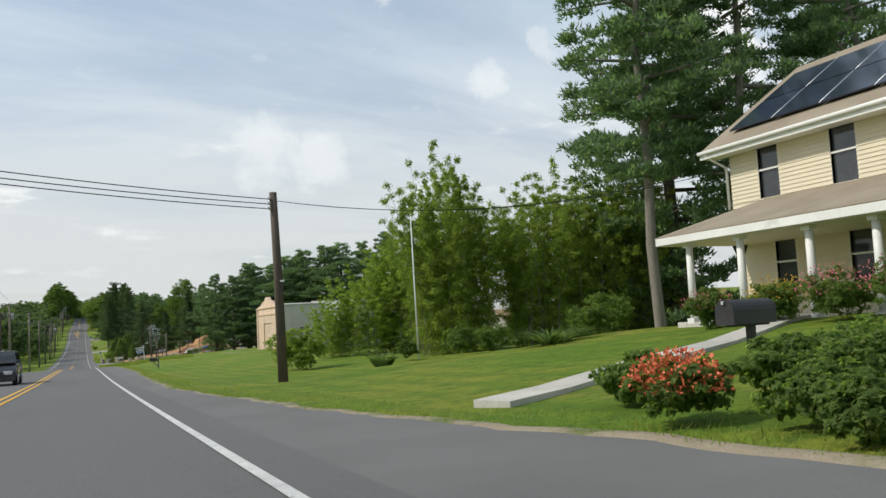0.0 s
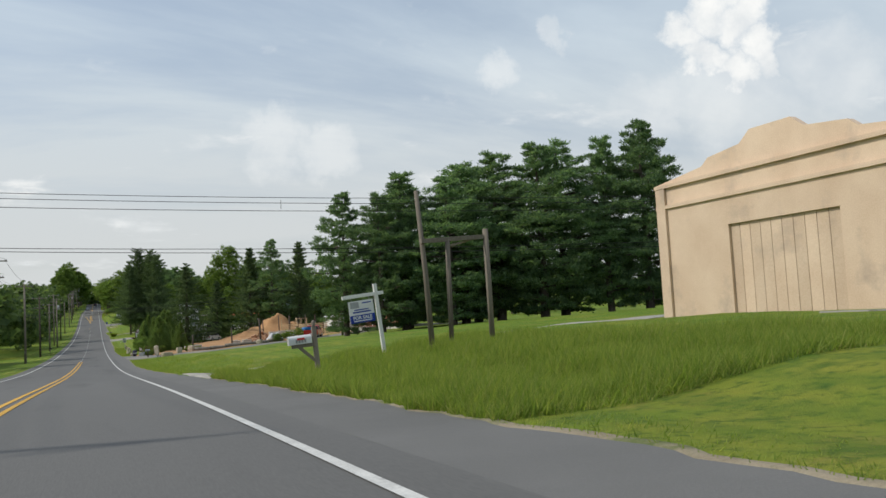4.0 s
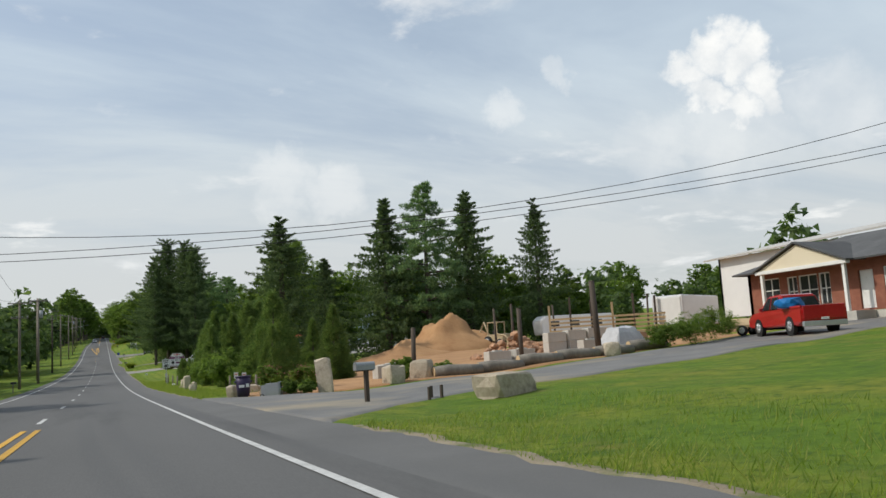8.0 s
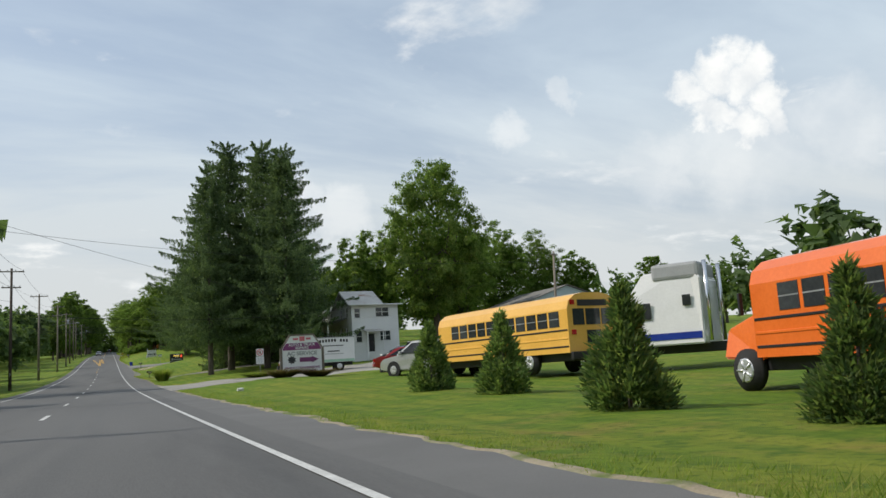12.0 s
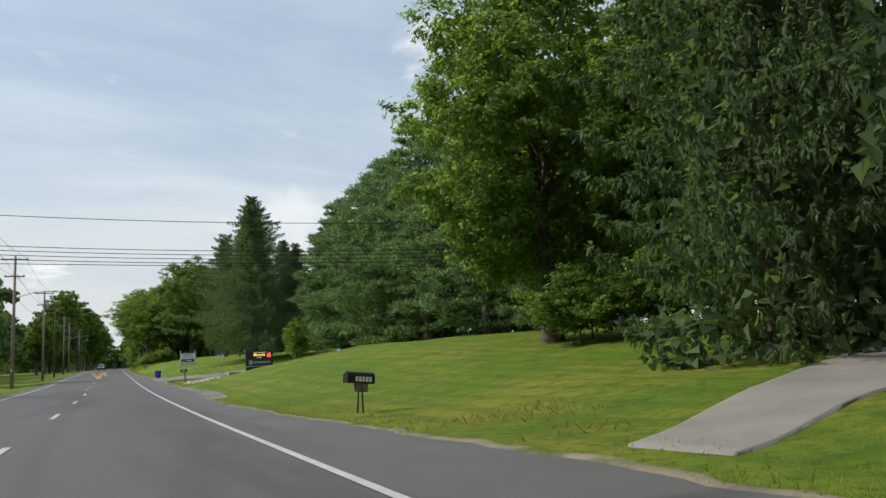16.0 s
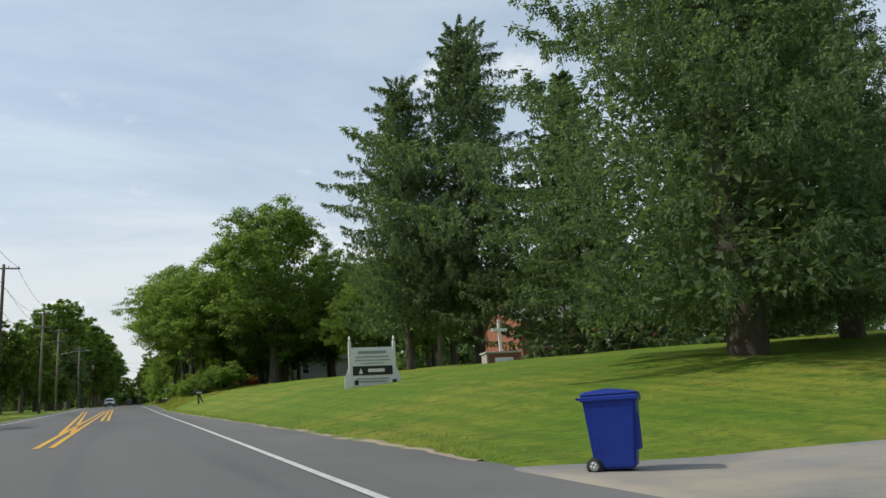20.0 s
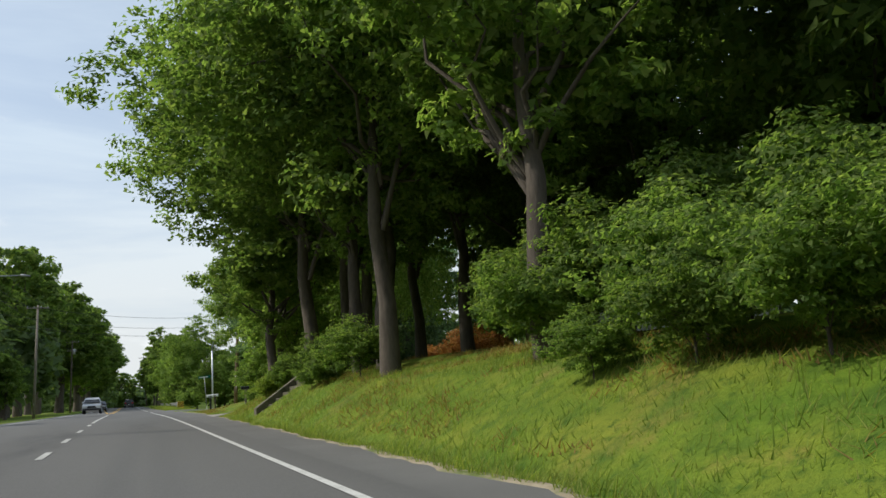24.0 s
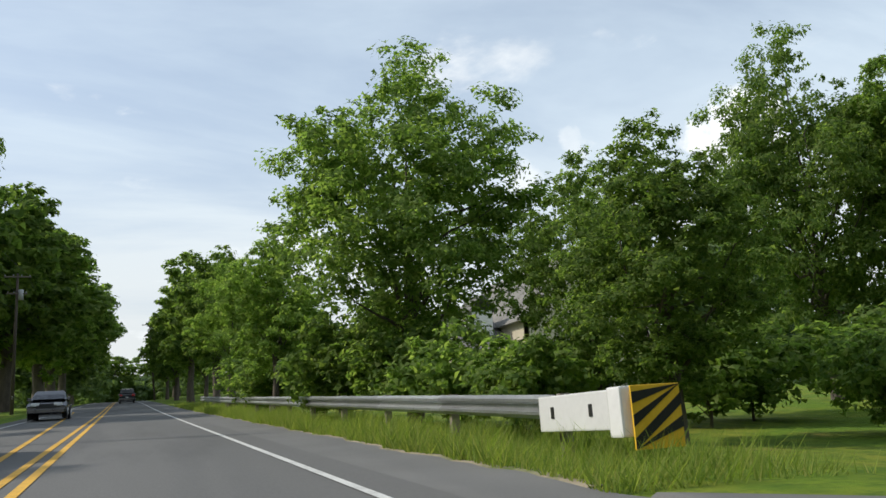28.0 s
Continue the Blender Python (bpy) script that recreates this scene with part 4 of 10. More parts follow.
def crown_willow(rng, H, R, base, n_str=420, per=34, size=0.26):
    """Long hanging strands of leaves."""
    C, A = [], []
    for k in range(n_str):
        az, f = rng.uniform(0, 2 * math.pi), math.sqrt(rng.random())
        x, y = R * f * math.cos(az), R * f * math.sin(az)
        top = base + (H - base) * (1 - 0.55 * f ** 2) * rng.uniform(0.75, 1)
        L = rng.uniform(0.25, 0.7) * (top - base * 0.35)
        s = np.sort(rng.random(per))
        sway = rng.normal(size=2) * 0.12
        c = np.stack([x + sway[0] * s * L * 0.5 + rng.normal(size=per) * 0.10, y + sway[1] * s * L * 0.5 + rng.normal(size=per) * 0.10, top - s * L], 1)
        C.append(c); A.append(np.tile([x * 0.05, y * 0.05, -1.0], (per, 1)) + rng.normal(size=(per, 3)) * 0.45)
    C, A = np.concatenate(C), np.concatenate(A)
    n = len(C)
    return leaves(rng, C, A, size * rng.uniform(0.7, 1.4, n), size * 0.45)


def crown_column(rng, H, R, n=6500, size=0.26, power=0.75, foot=0.02, tufts=90):
    """Cedar: a full cone made of many upswept tufts, ragged at the edge."""
    t = rng.random(tufts) ** 1.2
    az = rng.uniform(0, 2 * math.pi, tufts)
    prof = np.minimum(1, 0.7 + t * 2.2) * (1 - t) ** power
    r = R * prof * rng.uniform(0.55, 1.0, tufts)
    P = np.stack([r * np.cos(az), r * np.sin(az), (foot + (0.93 - foot) * t) * H], 1)
    P = np.concatenate([P, [[0, 0, 0.9 * H], [0.02 * R, 0, 0.94 * H]]])
    br = np.r_[R * rng.uniform(0.2, 0.34, tufts) * (0.45 + 0.55 * (1 - t)), 0.1 * R, 0.06 * R]
    k = rng.choice(len(P), n, p=br ** 1.7 / (br ** 1.7).sum())
    u = unit(rng.normal(size=(n, 3)))
    C = P[k] + u * (br[k] * rng.uniform(0.2, 1.05, n))[:, None] * np.array([1, 1, 1.9])
    C[:, 2] = np.maximum(C[:, 2], 0.03)
    out = C * np.array([1, 1, 0])
    A = unit(out) * 0.7 + u * 0.5 + rng.normal(size=(n, 3)) * 0.3 + np.array([0, 0, 0.7])
    return leaves(rng, C, A, size * rng.uniform(0.7, 1.4, n), size * 0.42 * rng.uniform(0.7, 1.2, n))


def crown_bamboo(rng, H, R, n_cane=80, per=620, size=0.19):
    """Canes that arch outwards under feathery plumes of narrow leaves."""
    C, A, limbs = [], [], []
    for k in range(n_cane):
        az, f = rng.uniform(0, 2 * math.pi), math.sqrt(rng.random())
        x, y = R * 0.85 * f * math.cos(az), R * 0.85 * f * math.sin(az)
        h = H * rng.uniform(0.62, 1.02) * (1 - 0.30 * f ** 2)
        bend = rng.normal(size=2) * 0.07 * H + np.array([math.cos(az), math.sin(az)]) * 0.12 * H * f
        s = 0.02 + 0.98 * rng.random(per) ** 0.7
        node = np.floor(s * 13) / 13 + 0.02
        arm = rng.uniform(0.04, 0.46, per) * (1.25 - s) + 0.04
        q = np.floor(s * 13) * 2.4 + k + rng.normal(size=per) * 0.45
        c = np.stack([x + bend[0] * s ** 2.2 + arm * np.cos(q), y + bend[1] * s ** 2.2 + arm * np.sin(q), h * (node * 0.7 + s * 0.3) + 0.25 * arm - 0.5 * arm ** 2 - 0.09 * h * np.clip(s - 0.8, 0, 1) * 3], 1)
        C.append(c + rng.normal(size=(per, 3)) * 0.07)
        A.append(np.stack([np.cos(q), np.sin(q), -0.35 + 0 * q], 1) + rng.normal(size=(per, 3)) * 0.45)
        if k % 4 == 0:
            limbs.append(([(x, y, 0), (x + bend[0] * 0.2, y + bend[1] * 0.2, h * 0.5), (x + bend[0], y + bend[1], h * 0.94)], [0.022, 0.016, 0.006]))
    C, A = np.concatenate(C), np.concatenate(A)
    C[:, 2] = np.maximum(C[:, 2], 0.03)
    n = len(C)
    return leaves(rng, C, A, size * rng.uniform(0.7, 1.3, n), size * 0.24), limbs


def broad_limbs(rng, H, base, R, P, lean=0.0, girth=0.03, fork=0.35):
    """A trunk that forks into limbs which reach into the clumps."""
    top = np.array([lean * 0.8, 0, base + (H - base) * 0.55])
    limbs = [(bent(rng, (0, 0, -0.3), top, n=6, wob=0.009), [girth * H * f for f in (1.35, 1.0, 0.85, 0.62, 0.42, 0.22)])]
    order = rng.permutation(len(P))[:16]
    for k in order:
        f = rng.uniform(fork, 0.95)
        a = np.array([lean * 0.8 * f, 0, -0.3 + (top[2] + 0.3) * f])
        limbs.append((bent(rng, a, P[k], sag=0.12 * H * rng.uniform(-.2, .8), n=5, wob=0.06), [girth * H * g for g in (0.34, 0.26, 0.18, 0.10, 0.04)]))
    return limbs


PROTO = {}
KINDS = {
    "norway_spruce": ("tall dark drooping spruce tree", 7), "white_pine": ("tall blue-green white pine tree", 3), "broad_tree": ("full green broadleaf tree", 6), "dry_bush": ("dry rust-orange garden bush", 1), "light_tree": ("light green feathery broadleaf tree", 3),
    "cedar": ("dense conical green cedar tree", 2), "bamboo": ("tall yellow-green bamboo clump", 2), "willow": ("weeping tree with hanging strands", 1), "shrub": ("rounded leafy green shrub", 3), "pine_tall": ("tall sparse pine tree with bare trunk", 2),
    "maple": ("dense round-crowned dark green maple tree", 2), "brush": ("wispy grey-green tangled shrub", 1), "young_spruce": ("small bushy young spruce tree", 2),
}


def make_tree(kind, var):
    """Builds one tree of 10 m (shrubs 2 m) at the origin. Returns its Empty."""
    rng = np.random.default_rng(hash_of(kind, var))
    root = new(kind)
    leaf, bark, limbs = L_DECID, M_BARK, []
    if kind == "norway_spruce":
        V = crown_spruce(rng, 10, (3.5, 3.9, 3.6, 3.7, 3.25, 3.4, 3.5)[var], (24, 25, 23, 24, 25, 24, 30)[var], gap=(0.03, 0.03, 0.04, 0.03, 0.17, 0.15, 0.09)[var], droop=(0.38, 0.42, 0.3, 0.42, 0.40, 0.34, 0.40)[var], strands=(40, 32, 32, 32, 60, 60, 60)[var], per=(14, 14, 14, 14, 16, 16, 24)[var],
                         size=(0.080, 0.105, 0.105, 0.105, 0.066, 0.068, 0.050)[var], ragged=(0.36, 0.32, 0.44, 0.38, 0.42, 0.45, 0.34)[var], power=(0.92, 0.98, 0.92, 0.95, 0.54, 0.60, 0.8)[var], weep=(0.36, 0.40, 0.34, 0.40, 0.50, 0.46, 0.52)[var])
        limbs, leaf = [(bent(rng, (0, 0, -0.2), (0, 0, 9.7), n=5, wob=0.004), [f * (0.62 if var in (4, 5) else 0.85) for f in (0.26, 0.2, 0.13, 0.07, 0.015)])], L_SPRUCE
    elif kind == "young_spruce":
        V = crown_column(rng, 2.0, 0.72, 7000, 0.11, 0.95, 0.02)
        limbs, leaf = [([(0, 0, -0.1), (0, 0, 1.5)], [0.04, 0.015])], L_CEDAR
    elif kind == "white_pine":
        V, wood = crown_pine(rng, 10, (2.7, 3.0, 2.4)[var], base=(0.015, 0.02, 0.03)[var], n_branch=90, size=0.15, tufts=17, per=30)
        limbs, leaf = [(bent(rng, (0, 0, -0.2), (0, 0, 9.5), n=5, wob=0.006), [0.24, 0.19, 0.14, 0.08, 0.02])] + wood, L_PINE
    elif kind == "pine_tall":
        V, wood = crown_pine(rng, 10, (1.75, 2.1)[var], base=(0.30, 0.25)[var], n_branch=50, size=0.12, shape=0.6, tufts=15, per=34, puff=0.2)
        limbs, leaf, bark = [(bent(rng, (0, 0, -0.2), (0.3, 0, 9.6), n=6, wob=0.01), [0.115, 0.10, 0.09, 0.075, 0.05, 0.02])] + wood, L_PINE, M_BARK_PALE
    elif kind == "broad_tree":
        base = (1.0, 0.5, 2.2, 0.3, 0.15, 0.1)[var]
        V, P = crown_broad(rng, 10, (3.6, 3.1, 3.9, 2.9, 3.7, 3.2)[var], base, n_blob=(80, 80, 150, 80, 170, 160)[var], n_leaf=(13000, 13000, 60000, 13000, 56000, 50000)[var], size=(0.24, 0.24, 0.105, 0.24, 0.12, 0.125)[var], core=(0.05, 0.05, 0.0, 0.05, 0.03, 0.03)[var], blob=(0.12, 0.28), hollow=0.5, reach=(0.86, 0.86, 0.95, 0.86, 1.0, 1.0)[var])
        limbs = broad_limbs(rng, 10, base, 3.4, P, girth=(0.022, 0.022, 0.014, 0.022, 0.018, 0.018)[var])
    elif kind == "maple":
        base = (0.4, 0.4)[var]
        V, P = crown_broad(rng, 10, (4.4, 4.0)[var], base, n_blob=150, n_leaf=70000, size=0.125, hollow=0.62, blob=(0.15, 0.26), reach=0.9)
        limbs = broad_limbs(rng, 10, base, 4, P, girth=0.026)
    elif kind == "light_tree":
        base = (1.5, 0.5, 0.1)[var]
        V, P = crown_broad(rng, 10, (3.0, 3.3, 3.7)[var], base, n_blob=(100, 100, 150)[var], n_leaf=(44000, 36000, 50000)[var], size=(0.115, 0.13, 0.115)[var], hollow=0.4, blob=(0.14, 0.26))
        limbs, leaf = broad_limbs(rng, 10, base, 3, P, girth=0.016), L_LIGHT
    elif kind == "cedar":
        V = crown_column(rng, 10, (2.6, 2.1)[var], 40000, 0.15, (0.75, 0.9)[var], tufts=170)
        limbs, leaf = [([(0, 0, -0.2), (0, 0, 8)], [0.18, 0.04])], L_CEDAR
    elif kind == "bamboo":
        V, limbs = crown_bamboo(rng, 10, (2.6, 2.2)[var])
        leaf, bark = L_BAMBOO, M_BARK_PALE
    elif kind == "willow":
        V = crown_willow(rng, 10, 3.6, 2.2, 420, 90, 0.14)
        limbs = [(bent(rng, (0, 0, -0.3), (0.4, 0.2, 7.5), n=5), [0.32, 0.26, 0.2, 0.14, 0.05])] + [(bent(rng, (0.1, 0, 3.5), (2.2 * math.cos(q), 2.2 * math.sin(q), 7.5), sag=2, n=5), [0.14, 0.11, 0.08, 0.05, 0.02]) for q in (0, 1.3, 2.5, 3.9, 5.1)]
        leaf = L_LIGHT
    elif kind == "shrub":
        V, P = crown_broad(rng, 2.0, (1.25, 1.5, 1.1, 1.35)[var], 0.05, n_blob=(44, 44, 44, 60)[var], n_leaf=(5000, 5000, 5000, 13000)[var], size=(0.12, 0.12, 0.12, 0.072)[var], hollow=0.35, blob=(0.2, 0.36))
        limbs = broad_limbs(rng, 2.0, 0.1, 1.2, P, girth=0.012)
    else:
        V, P = crown_broad(rng, 2.0, 1.35, 0.15, n_blob=56, n_leaf=9000, size=0.075, hollow=0.3, blob=(0.18, 0.32))
        limbs, leaf = broad_limbs(rng, 2.0, 0.1, 1.2, P, girth=0.008), L_RUST if kind == "dry_bush" else L_BAMBOO
    trunk = part("cane_clump" if kind == "bamboo" else "trunk", limb_mesh(limbs, bark), None, root)
    if kind == "bamboo":
        tagged(trunk, kind="stuff")
    part("crown", np_mesh("crown", V, tris(len(V)), leaf), None, root)
    return root


def hash_of(kind, var):
    return sum(ord(ch) * (k + 3) for k, ch in enumerate(kind)) * 7 + var


def tree(kind, x, y, h, var=0, rz=None, wide=1.0, label="", group="", z=None, lean=0.0):
    """Stands a tree of height h on the ground."""
    unit_h = 2.0 if kind in ("shrub", "brush", "dry_bush", "young_spruce") else 10.0
    s = h / unit_h
    var = 3 if kind == "shrub" and var == 9 else var % KINDS[kind][1]
    rz = (x * 37 + y * 53) % 360 if rz is None else rz
    m = pose(x, y, GZ(x, y) - 0.02 * s if z is None else z, 0, lean, rz) @ Matrix.Diagonal((s * wide, s * wide, s, 1))
    if (kind, var) not in PROTO:
        ob = PROTO[kind, var] = make_tree(kind, var)
        ob.matrix_basis = m
    else:
        first = PROTO[kind, var]
        ob = copy_thing(first, m @ Matrix.Diagonal((1 / first.scale.x, 1 / first.scale.y, 1 / first.scale.z, 1)))
    cat = "shrub" if kind in ("shrub", "brush", "dry_bush") else "bamboo" if kind == "bamboo" else "tree"
    tagged(ob, label or KINDS[kind][0], cat, group or f"{KINDS[kind][0].split()[-2]} {cat}s by the road")
    return ob


# yard of the first house
tree("pine_tall", 23.4, 28.5, 22, 0)
tree("pine_tall", 27.3, 27.5, 22, 1)
tree("pine_tall", 32, 25, 20, 0)
tree("white_pine", 37, 30, 19, 2)
tree("white_pine", 29, 34, 20, 0)
for k, (x, y, h) in enumerate(((17.3, 36.8, 11.6), (18.4, 38.8, 11.2), (22.6, 36.2, 10.6), (25.2, 35.4, 10.2), (24, 39.2, 10.4), (27.8, 35, 9.8), (29.5, 37.5, 9.6))):
    tree("bamboo", x, y, h, k, wide=0.74 if k < 2 else 0.86)
for k, (x, y, h) in enumerate(((18.4, 45.3, 8.6), (16.5, 46.5, 7.0), (20.5, 47, 8.0), (14.4, 47.5, 4.8))):
    tree("bamboo", x, y, h, k + 1, label="green bamboo clump behind the lawn")
tree("brush", 9.6, 37.2, 2.4, 0, wide=1.0, z=GZ(9.6, 37.2) - 0.25)
tree("shrub", 18.5, 25.5, 1.8, 0)
tree("shrub", 16.2, 22.8, 1.3, 1)
# behind and beside the old building
tree("broad_tree", 92, 148, 11, 0)
tree("broad_tree", 66, 152, 8, 1)
tree("broad_tree", 84, 96, 9, 1)
tree("broad_tree", 90, 88, 12, 3)
# pine row
for k, (x, y, h) in enumerate(((26.5, 178, 15.5), (29.5, 174, 14.5), (33, 176, 17), (37.5, 173, 16), (41, 177, 18), (45, 175.5, 19), (49, 172, 19.5), (53, 174, 20), (57, 170, 21.5), (61.5, 168.5, 23.5), (64, 172, 22), (36, 183, 17), (46, 184, 19))):
    tree("white_pine", x, y, h * (1.09 if x < 55 else 1.0), k, wide=0.92 if x < 31 else 1.25 if x < 56 else 0.95)
tree("cedar", 70, 160, 11, 0)
tree("cedar", 76, 158, 9, 1)
for k, (x, y, h) in enumerate(((57, 153, 4.0), (60, 152, 4.5), (63, 153, 3.6), (66, 154, 5.0), (54, 152, 3.0))):
    tree("shrub", x, y, h, k, group="rough hedge by the field")
# stone yard trees
for k, (kind, x, y, h, w) in enumerate((("norway_spruce", 16.7, 255.5, 16.4, 1.5), ("norway_spruce", 30.4, 262.5, 19.3, 1.2), ("white_pine", 34.5, 260, 20.2, 0.85), ("norway_spruce", 41.2, 263.3, 20.2, 1.2), ("norway_spruce", 53, 267, 20.0, 1.05), ("norway_spruce", 24, 266, 13, 1.2), ("broad_tree", 47, 268, 13, 1), ("broad_tree", 36, 268, 13, 1), ("broad_tree", 27, 272, 12, 1), ("broad_tree", 60, 272, 11, 1))):
    tree(kind, x, y, h, (0, 1, 3, 2)[k % 4] if kind == "norway_spruce" else 2 if y in (584.4, 588.4) else (0, 1, 3)[k % 3], wide=w)
for k in range(17):
    x, y = 7.6 + 3.4 * abs(math.sin(k * 1.7)) + (0.5 if k % 2 else 0) + k * 0.05, 216.5 + k * 2.25
    tree("cedar", x + 0.6, y, 3.4 + 2.2 * ((k * 7) % 5) / 4 + (1.2 if k > 9 else 0), k, wide=1.35, group="hedge row of young cedars")
for k in range(12):
    tree("young_spruce" if k % 3 else "shrub", 7.0 + 0.5 * (k % 3), 219 + k * 2.2, 1.5 + 0.3 * (k % 4), k if k % 3 else 9, wide=1.35 if k % 3 else 1.0, label="low dark bush along the stone yard", group="hedge row of young cedars")
for k, (x, y, h) in enumerate(((8.2, 244.5, 5.2), (9.2, 248.5, 6.4), (10.3, 251.5, 6.0), (8.0, 240.5, 4.8), (13.0, 253.0, 7.0), (12.0, 247.5, 7.2), (11.2, 243, 6.6))):
    tree("cedar", x, y, h, k, wide=1.35, group="hedge row of young cedars")
for k, (x, y, h) in enumerate(((9.2, 281.5, 2.2), (9.7, 277.5, 2.2), (8.5, 270.2, 2.3), (8.1, 265.0, 1.9), (7.4, 260.0, 2.0), (7.6, 256.8, 1.7), (8.2, 254.6, 2.2))):
    tree("young_spruce", x, y, h, k, group="row of young spruces on the lawn")
# garage and white house
tree("norway_spruce", 9.6, 343.6, 22.0, 4, wide=0.85, label="tall dark weeping spruce by the lawn")
tree("norway_spruce", 12.4, 349.2, 26.0, 5, wide=0.95, label="tall dark weeping spruce by the lawn")
tree("norway_spruce", 16.9, 341.0, 23.5, 5, wide=1.0, label="tall dark weeping spruce by the lawn")
tree("norway_spruce", 15.6, 345.5, 25.0, 4, wide=0.95, label="tall dark weeping spruce by the lawn")
tree("norway_spruce", 18.5, 357, 20.0, 3, label="tall dark weeping spruce by the lawn")
tree("norway_spruce", 13.0, 357, 16.0, 1, label="tall dark weeping spruce by the lawn")
tree("maple", 39.4, 356, 25.0, 1, wide=0.74)
for k, (x, y, h) in enumerate(((46.5, 365, 17.5), (52, 378, 20), (60, 381, 19.5), (69, 384, 18))):
    tree("broad_tree", x, y, h, (5, 4)[k % 2], wide=1.0, label="tall dark broadleaf tree behind the parking lot")
for k, (x, y, h) in enumerate(((30, 362, 15), (44, 372, 16), (78, 384, 15), (36, 372, 17), (92, 380, 14), (104, 376, 12), (90, 300, 14), (98, 288, 13), (110, 296, 14))):
    tree("broad_tree", x, y, h, (0, 1, 3)[k % 3])
# lawn slope
tree("maple", 15.4, 371, 16.0, 1, wide=1.0)
tree("maple", 20.0, 364.5, 15, 0, wide=0.9)
for k, (x, y, h) in enumerate(((14.5, 367.5, 2.6), (17.0, 365.5, 3.2), (19.5, 362.5, 3.4), (16.2, 369.5, 3.0), (21.8, 361, 3.2))):
    tree("shrub", x, y, h, 9, wide=1.3, label="dark bush in the shade of the lawn trees")
tree("broad_tree", 19, 366, 14, 5)
tree("broad_tree", 22, 376, 15, 0, lean=6)
for k, (x, y, h) in enumerate(((24.4, 386, 17), (24.5, 396, 18), (23.4, 405, 19), (22.6, 412, 18), (23.8, 420, 18.5), (27.5, 401, 19), (29, 416, 18), (30, 390, 18), (21.6, 424.5, 17), (33, 408, 19))):
    tree("white_pine", x, y, h, k, wide=1.2)
for k, (x, y, h) in enumerate(((42, 415, 15), (48, 404, 14), (54, 392, 14), (50, 428, 14))):
    tree("broad_tree", x, y, h, (0, 1, 3)[k % 3])
tree("light_tree", 17.6, 428.8, 5.6, 1, label="small spreading crab-apple tree on the lawn")
tree("light_tree", 20.6, 431, 5.2, 0, label="small spreading crab-apple tree on the lawn")
# church
tree("norway_spruce", 16.1, 447.2, 21.5, 6, wide=1.36, label="huge dark old spruce on the church lawn")
tree("norway_spruce", 22, 449, 15, 6, wide=1.3, label="huge dark old spruce on the church lawn")
tree("norway_spruce", 16.5, 478, 20.3, 5, wide=1.0)
tree("norway_spruce", 21.3, 478, 24.6, 4, wide=1.05)
tree("norway_spruce", 24.5, 470, 18, 1, wide=1.3)
tree("norway_spruce", 29, 462, 19, 3, wide=1.25)
tree("norway_spruce", 36, 470, 18, 0, wide=1.2)
for k, (x, y, h) in enumerate(((36, 446, 11), (35, 457.5, 12.5), (43, 450, 12), (50, 456, 13), (58, 462, 13), (66, 470, 14), (74, 480, 14), (64, 450, 12))):
    tree("light_tree" if k % 2 else "broad_tree", x, y, h, k % 2)
tree("maple", 14.8, 520, 21.5, 0, wide=1.02)
tree("maple", 23, 527, 16, 1)
tree("broad_tree", 7.2, 536, 15.5, 2, wide=1.3, label="large shade tree with dark trunk on the bank")
tree("broad_tree", 6.0, 532, 16.5, 2, wide=1.0)
tree("broad_tree", 11.5, 540, 16, 2)
tree("broad_tree", 13.4, 537.5, 14, 4)
for k, (x, y, h) in enumerate(((6.4, 520.5, 2.0), (7.6, 522.5, 2.6), (6.3, 524, 1.9), (8.8, 520.5, 2.6), (7.5, 526, 2.4), (9.8, 523.5, 3.0), (5.9, 534.5, 1.7), (6.2, 538.6, 1.6), (5.5, 519.6, 1.3), (5.7, 518.0, 1.6), (6.1, 516.5, 1.7), (5.2, 521.2, 0.9), (6.7, 518.2, 1.9), (8.0, 517.0, 2.5), (7.2, 515.2, 1.5), (9.6, 515.6, 2.8), (5.5, 543.4, 1.1), (6.3, 544.6, 1.4), (5.2, 537.6, 0.8))):
    tree("shrub", x, y, h, 9, wide=1.15, label="dark overgrown shrub under the trees")
for k, (x, y, h) in enumerate(((15, 532, 12), (17, 538, 13), (19, 544, 13), (23, 560, 9), (21, 538, 12), (17, 526, 12), (24, 533, 13), (21, 557, 11))):
    tree("broad_tree", x, y, h, (5, 3)[k % 2])
tree("light_tree", 6.4, 524.5, 13.5, 0, wide=1.05)
tree("broad_tree", 24.5, 507.5, 13, 2)
tree("light_tree", 20.6, 508.5, 9.0, 2)
tree("light_tree", 28.5, 507.5, 12, 2)
tree("light_tree", 28, 503, 15, 0)
tree("broad_tree", 29, 524, 15, 2)
tree("light_tree", 26, 516.5, 13, 2)
tree("broad_tree", 34, 521, 16, 2)
tree("broad_tree", 33, 512, 16, 1)
tree("broad_tree", 40, 500, 14, 3)
